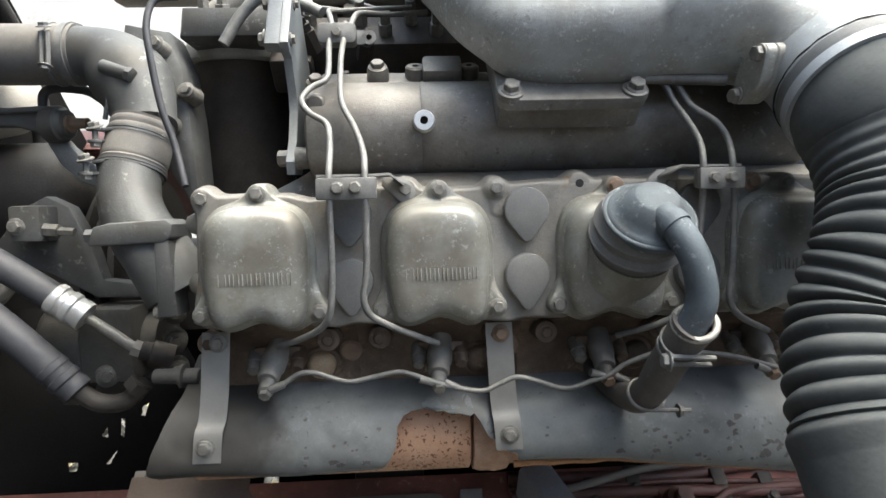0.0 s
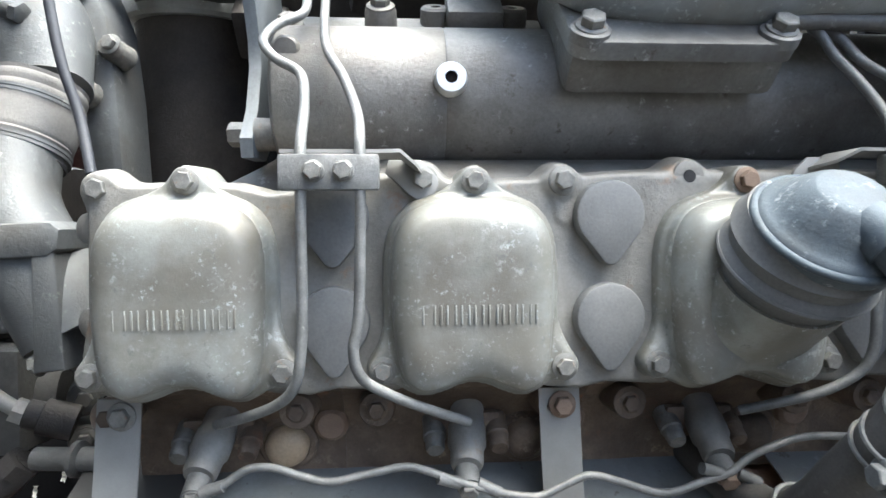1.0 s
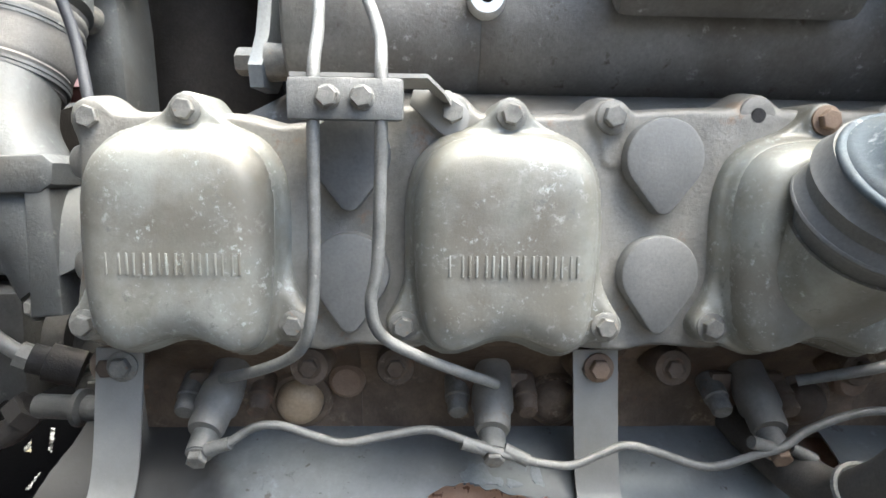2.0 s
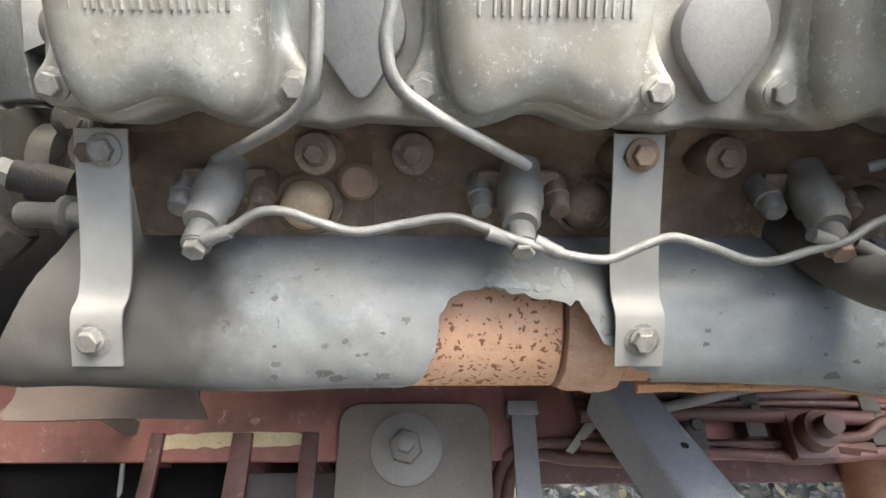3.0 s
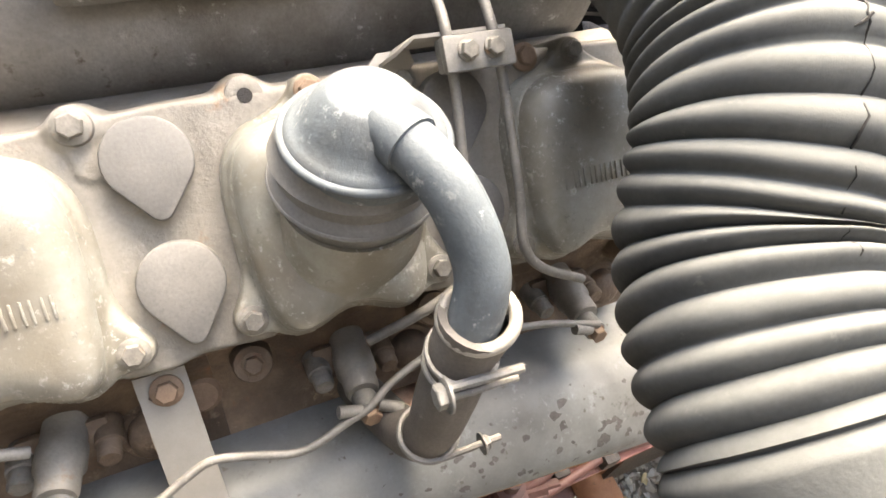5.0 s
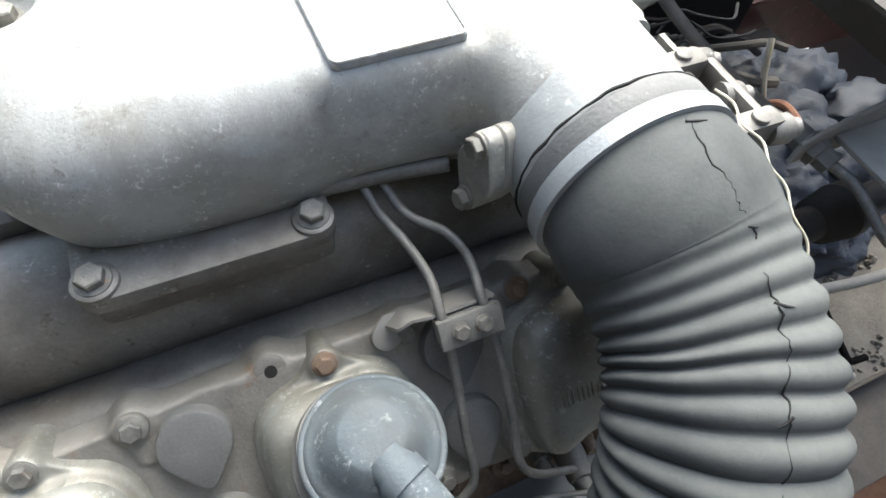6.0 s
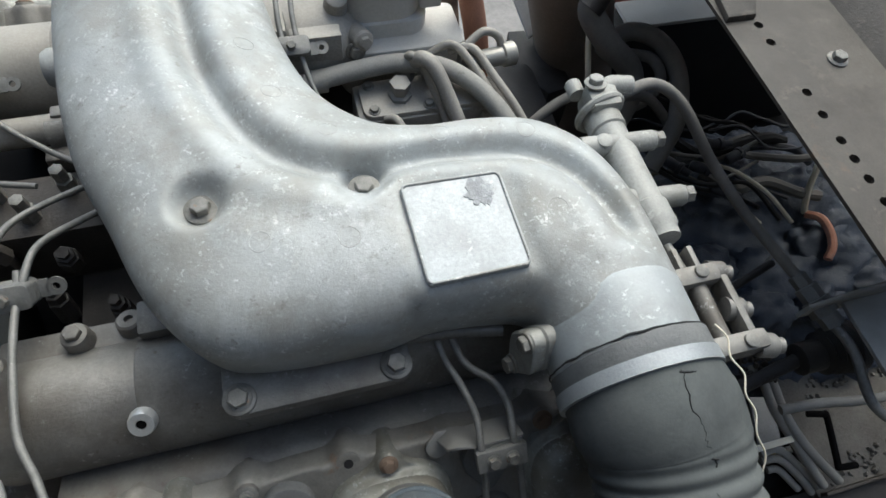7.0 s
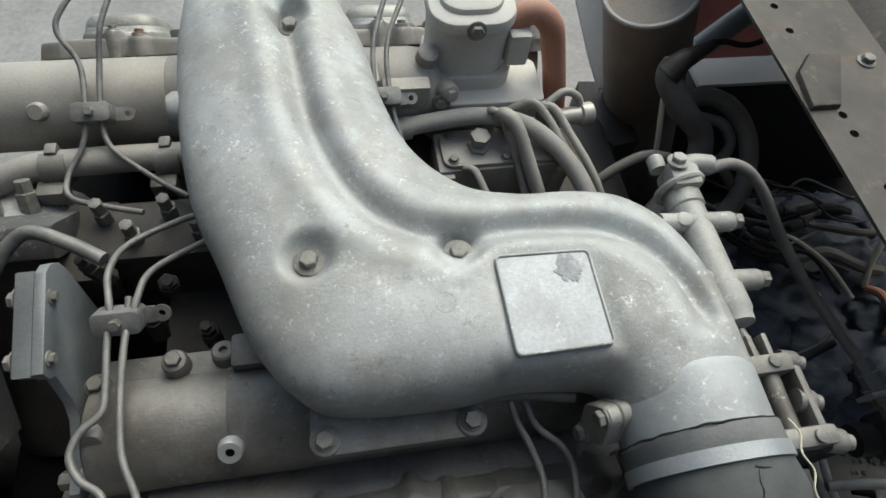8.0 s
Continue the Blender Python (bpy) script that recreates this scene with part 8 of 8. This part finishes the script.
# black sheet added as the deep shade below the pump; gaps show bright ground
shade_sheet = thing("splash_sheet", LEVEL, (-0.55, 0.35, -0.99), "black sheet added as the deep shade below the pump, with small gaps", "sheet")
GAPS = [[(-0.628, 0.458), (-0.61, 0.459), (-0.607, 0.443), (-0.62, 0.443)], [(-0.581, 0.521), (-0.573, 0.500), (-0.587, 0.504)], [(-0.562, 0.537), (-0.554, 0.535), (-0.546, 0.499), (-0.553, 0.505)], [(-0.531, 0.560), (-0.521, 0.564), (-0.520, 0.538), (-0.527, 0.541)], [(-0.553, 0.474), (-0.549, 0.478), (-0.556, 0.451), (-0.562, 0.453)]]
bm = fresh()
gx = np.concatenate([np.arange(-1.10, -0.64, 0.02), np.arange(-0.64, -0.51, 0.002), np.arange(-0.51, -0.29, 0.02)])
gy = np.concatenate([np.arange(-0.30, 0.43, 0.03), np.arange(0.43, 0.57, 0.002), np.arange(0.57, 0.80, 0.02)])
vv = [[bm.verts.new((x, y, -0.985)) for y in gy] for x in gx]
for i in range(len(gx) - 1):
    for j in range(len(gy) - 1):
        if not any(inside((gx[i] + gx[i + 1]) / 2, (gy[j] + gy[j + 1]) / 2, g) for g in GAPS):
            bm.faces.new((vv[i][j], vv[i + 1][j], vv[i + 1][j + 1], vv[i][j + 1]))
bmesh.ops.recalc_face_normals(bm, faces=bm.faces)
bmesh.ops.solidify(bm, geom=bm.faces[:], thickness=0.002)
part("sheet", bm, BLACK, shade_sheet)

# loose wires in the corner of rail and crossmember
for k, (pts, r) in enumerate((([(0.770, 0.520, -0.68), (0.808, 0.513, -0.72), (0.812, 0.462, -0.735), (0.835, 0.412, -0.76), (0.875, 0.335, -0.80)], 0.0075), ([(0.785, 0.515, -0.68), (0.822, 0.506, -0.72), (0.826, 0.448, -0.735), (0.852, 0.395, -0.76), (0.905, 0.335, -0.80)], 0.0075), ([(0.790, 0.405, -0.79), (0.820, 0.405, -0.785), (0.850, 0.372, -0.80), (0.880, 0.335, -0.82)], 0.0065), ([(0.792, 0.395, -0.80), (0.820, 0.390, -0.795), (0.850, 0.355, -0.81), (0.870, 0.330, -0.83)], 0.0065), ([(0.80, 0.380, -0.81), (0.82, 0.375, -0.81), (0.850, 0.340, -0.83)], 0.006))):
    pipe("loom_wire", pts, r, LEVEL, "pale grey sheathed loom wire", PALE_HOSE, group="loom wires", n=12)
DIRT = material("caked_grey_dirt", (0.075, 0.069, 0.061), (0.165, 0.155, 0.141), 0.9, 0.0, 25, 14, 1.0, (0.19, 0.182, 0.168), -0.02, 45, 0.6)
shelf = thing("rear_tray", LEVEL, (1.1, 0.42, -0.85), "dusty pale steel tray with crumbled dirt inside the chassis rail", "tray")
bm = fresh()
bmesh.ops.create_grid(bm, x_segments=60, y_segments=30, size=0.5)
for v in bm.verts:
    x, y = 1.30 + v.co.x * 0.84, 0.43 + v.co.y * 0.22
    v.co = Vector((x, y, -0.835 + 0.008 * noise.noise(Vector((x * 9, y * 9, 0))) + 0.03 * max(0, 0.55 * noise.noise(Vector((x * 6, y * 6, 4))))))
bmesh.ops.solidify(bm, geom=bm.faces[:], thickness=0.004)
part("sheet", bm, DIRT, shelf)
bm = fresh()
box(bm, (0.885, 0.318, -0.850), (1.72, 0.324, -0.815), 0.002)
part("edge_lip", bm, CHANNEL, shelf)
rng = random.Random(12)
bm = fresh()
for _ in range(150):
    x, y, r = rng.uniform(0.90, 1.14), rng.choice((rng.uniform(0.33, 0.37), rng.uniform(0.47, 0.53))), rng.uniform(0.002, 0.006)
    turned(bm, (x, y, -0.835), (rng.uniform(-0.5, 0.5), rng.uniform(-0.5, 0.5), 1), [(0, r), (r * 0.9, r * rng.uniform(0.6, 1)), (r * 1.3, r * 0.4)], 5, rng.uniform(0, 3))
crumbs = new("dirt_crumbs", mesh_of("dirt_crumbs", bm, DIRT))
crumbs.matrix_world = LEVEL
tagged(crumbs, "crumbled grey dirt lying on the tray", "dirt", kind="stuff")
pipe("cross_hose", [(0.80, 0.455, -0.705), (0.83, 0.452, -0.70), (0.872, 0.448, -0.70), (0.988, 0.432, -0.70), (1.3, 0.42, -0.70)], 0.008, LEVEL, "pale dusty hose running across the tray", PALE_HOSE)
pipe("bent_rod", [(0.896, 0.444, -0.78), (0.920, 0.436, -0.775), (0.928, 0.430, -0.78), (0.908, 0.362, -0.785), (0.912, 0.354, -0.79), (0.945, 0.350, -0.795)], 0.0055, LEVEL, "bent black rod on the tray", BLACK, steps=4)
stay = thing("loom_stay", LEVEL, (0.83, 0.45, -0.80), "dark flat stay with a pale strap behind the loom", "bracket")
bm = fresh()
prism(bm, [(0.822, 0.495), (0.861, 0.485), (0.835, 0.405), (0.797, 0.415)], "z", -0.80, -0.794, 0.001)
part("plate", bm, ARM_GREY, stay)
bm = fresh()
box(bm, (0.750, 0.408, -0.752), (0.828, 0.418, -0.748), 0.001)
part("strap", bm, CREAM, stay)
bm = fresh()
for _ in range(60):
    x, y, r = rng.uniform(0.735, 0.79), rng.uniform(0.49, 0.545), rng.uniform(0.003, 0.007)
    turned(bm, (x, y, -0.67 + 0.02 * rng.random()), (rng.uniform(-1, 1), rng.uniform(-1, 1), 1), [(-r, r * 0.5), (0, r), (r * 0.9, r * rng.uniform(0.4, 0.8))], 5)
part("caked_dirt", bm, GRIME, stay, "clump of caked dirt and grit")
floor_pan = thing("lower_pan", LEVEL, (0.8, 0.6, -1.0), "black grimy underside between the rails", "underside")
bm = fresh()
box(bm, (0.56, 0.41, -1.06), (1.7, 1.25, -1.04), 0.004)
part("sheet", bm, DARK, floor_pan)

# black sheet added to hide bright ground between rail and engine
under = thing("undertray", LEVEL, (0.1, 0.5, -1.12), "black sheet added to darken the gap between rail and engine", "undertray")
bm = fresh()
box(bm, (-0.30, 0.3955, -1.14), (0.555, 0.60, -1.13), 0.002)
part("sheet", bm, BLACK, under)

# ---- beyond the engine on the far side, rear ----
post = thing("cab_post", LEVEL, (0.80, 1.22, -0.9), "dark dusty slanting cab support tube with a rolled rim", "post")
bm = fresh()
tube(bm, [(0.595, 1.145, -0.335), (0.66, 1.17, -0.50), (0.80, 1.22, -0.86), (0.84, 1.235, -0.96)], [0.072, 0.074, 0.074, 0.074], 32, hollow=0.006)
part("column", bm, material("dusty_brown_tube", (0.15, 0.125, 0.105), (0.27, 0.232, 0.198), 0.7, 0.0, 40, 8, 0.35, (0.10, 0.075, 0.058), 0.0, 20, 0.6, DUST, 0.3), post)
bm = fresh()
_, ua, va = frame_of((0.065, 0.025, -0.165))
tube(bm, [Vector((0.595, 1.145, -0.335)) + ua * (0.072 * math.cos(a)) + va * (0.072 * math.sin(a)) for a in [2 * math.pi * k / 40 for k in range(41)]], 0.0042, 8)
part("rolled_rim", bm, STRAP, post, "pale rolled rim")
bm = fresh()
prism(bm, [(0.578, 1.400), (0.660, 1.400), (0.632, 1.205), (0.612, 1.195), (0.598, 1.255)], "z", -0.003, 0.003, 0.001)
for v in bm.verts:
    v.co.z += -0.503 + (v.co.y - 1.382) * 0.53
part("cream_panel", bm, CLOTH, post, "pale cream panel")
bm = fresh()
prism(bm, [(0.592, 1.245), (0.660, 1.240), (0.670, 1.085), (0.615, 1.075), (0.570, 1.170)], "z", -0.80, -0.625, 0.003)
part("foot_box", bm, GRIME, post, "dark grimy foot of the support")
for pts, r in (([(0.616, 1.035, -0.383), (0.606, 1.020, -0.400), (0.640, 0.993, -0.443), (0.680, 0.978, -0.480), (0.680, 0.950, -0.51), (0.645, 0.915, -0.54), (0.60, 0.88, -0.56), (0.57, 0.85, -0.60)], 0.0195), ([(0.66, 1.03, -0.50), (0.70, 1.045, -0.47), (0.745, 1.02, -0.47), (0.765, 0.965, -0.49), (0.75, 0.90, -0.53), (0.70, 0.85, -0.58)], 0.015), ([(0.70, 1.03, -0.50), (0.735, 1.00, -0.49), (0.735, 0.96, -0.50), (0.69, 0.935, -0.52), (0.60, 0.94, -0.52)], 0.009), ([(0.44, 0.90, -0.60), (0.50, 0.925, -0.52), (0.57, 0.94, -0.48), (0.63, 0.925, -0.48), (0.70, 0.93, -0.50), (0.76, 0.90, -0.56)], 0.008)):
    pipe("rubber_hose", pts, r, LEVEL, "dusty black rubber hose looped behind the engine", DUSTY_HOSE, group="looped hoses", n=16)
sleeve = thing("split_sleeve", LEVEL, (0.64, 1.03, -0.375), "torn rubber sleeve with a frayed cable end", "sleeve")
bm = fresh()
tube(bm, glide([(0.600, 1.020, -0.392), (0.618, 1.028, -0.374), (0.645, 1.040, -0.372), (0.680, 1.060, -0.372)], 5), [0.021 - 0.0009 * k for k in range(16)], 14)
part("sheath", bm, GRIME, sleeve)
bm = fresh()
tube(bm, glide([(0.675, 1.060, -0.370), (0.700, 1.058, -0.368), (0.720, 1.050, -0.368), (0.745, 1.052, -0.368), (0.800, 1.070, -0.362)], 5), 0.0045, 8)
part("cable", bm, DARK, sleeve)
pipe("hanging_cable", [(0.618, 1.03, -0.43), (0.613, 1.009, -0.45), (0.622, 0.985, -0.51), (0.627, 0.974, -0.55)], 0.0045, LEVEL, "pale flat cable hanging behind the engine", CREAM)
tank = thing("air_tank", LEVEL, (1.0, 1.25, -0.75), "dark box-shaped tank with a dusty top", "tank")
bm = fresh()
box(bm, (0.83, 1.20, -1.0), (1.5, 1.275, -0.62), 0.01)
part("body", bm, DARK, tank)
bm = fresh()
box(bm, (0.83, 1.20, -0.619), (1.5, 1.275, -0.610), 0.003)
part("top_sheet", bm, CLOTH, tank, "dusty pale top")
pipe("cross_rod", [(0.79, 1.215, -0.53), (0.88, 1.245, -0.47), (1.05, 1.30, -0.36)], 0.022, LEVEL, "grey-green cross tube behind the crossmember", ARM_GREY, n=16)
truck = thing("red_panel", LEVEL, (1.1, 1.65, -1.85), "pinkish red body panel of another vehicle beyond", "vehicle panel")
bm = fresh()
box(bm, (1.02, 1.62, -1.85), (2.6, 1.68, 0.3), 0.02)
part("panel", bm, PINK, truck)

# ---- stones, leaves and weeds on the ground beside the truck ----
def scatter(name, count, seed, mat, shape, label, category, area):
    rng = random.Random(seed)
    verts, faces = [], []
    for _ in range(count):
        x, y = rng.uniform(*area[0]), rng.uniform(*area[1])
        shape(rng, x, y, verts, faces)
    data = bpy.data.meshes.new(name)
    data.from_pydata(verts, [], faces)
    data.materials.append(mat)
    ob = new(name, data)
    tagged(ob, label, category, kind="stuff")
    return ob


def stone(rng, x, y, verts, faces):
    r, base = rng.uniform(0.006, 0.019), len(verts)
    sx, sy, sz, turn = r * rng.uniform(0.8, 1.4), r * rng.uniform(0.7, 1.1), r * rng.uniform(0.5, 0.8), rng.uniform(0, 6)
    for px, py, pz in ((1, 0, 0), (0.3, 0.9, 0.1), (-0.8, 0.6, 0), (-0.9, -0.5, 0.1), (0.2, -1, 0), (0.4, 0.2, 0.9), (-0.4, 0.1, 1.0), (0, -0.4, 0.85), (0, 0, -0.6)):
        qx, qy = px * sx * rng.uniform(0.8, 1.2), py * sy * rng.uniform(0.8, 1.2)
        verts.append((x + qx * math.cos(turn) - qy * math.sin(turn), y + qx * math.sin(turn) + qy * math.cos(turn), 0.005 + sz * (pz + 0.4)))
    faces += [tuple(base + k for k in f) for f in ((0, 1, 5), (1, 6, 5), (1, 2, 6), (2, 3, 6), (3, 7, 6), (3, 4, 7), (4, 0, 7), (0, 5, 7), (5, 6, 7), (1, 0, 8), (2, 1, 8), (3, 2, 8), (4, 3, 8), (0, 4, 8))]


def leaf(rng, x, y, verts, faces):
    a, l, w, base = rng.uniform(0, 6.28), rng.uniform(0.02, 0.05), rng.uniform(0.006, 0.013), len(verts)
    z, lift = rng.uniform(0.015, 0.03), rng.uniform(-0.006, 0.016)
    c, s = math.cos(a), math.sin(a)
    for u, v, h in ((-1, 0, 0), (-0.2, 1, 0.5), (0.3, 0.9, 0.7), (1, 0, 1), (0.3, -0.9, 0.7), (-0.2, -1, 0.5), (0, 0, 0.3)):
        px, py = u * l / 2, v * w
        verts.append((x + px * c - py * s, y + px * s + py * c, z + lift * h))
    faces += [(base, base + 6, base + 1), (base + 1, base + 6, base + 2), (base + 2, base + 6, base + 3), (base + 3, base + 6, base + 4), (base + 4, base + 6, base + 5), (base + 5, base + 6, base)]


AREA = ((-1.2, 2.4), (-0.5, 1.4))
scatter("pebbles", 16000, 1, PEBBLE, stone, "loose grey gravel stones beside the truck", "gravel", AREA)
scatter("dry_leaf_litter", 2400, 2, LEAF, leaf, "dry fallen leaves on the gravel", "leaves", AREA)
def tuft(rng, x, y, verts, faces):
    for _ in range(9):
        a, l, w, base = rng.uniform(0, 6.28), rng.uniform(0.03, 0.075), rng.uniform(0.006, 0.014), len(verts)
        c, s, up = math.cos(a), math.sin(a), rng.uniform(0.3, 1.1)
        for u, v in ((0.1, 0), (0.45, 1), (0.75, 0.8), (1, 0), (0.75, -0.8), (0.45, -1)):
            verts.append((x + u * l * c - v * w * s, y + u * l * s + v * w * c, 0.012 + l * up * (u - 0.45 * u * u)))
        faces.append(tuple(base + k for k in range(6)))


scatter("weeds", 9, 3, GREEN, tuft, "small green weeds among the gravel", "weeds", ((0.65, 1.5), (0.0, 0.4)))
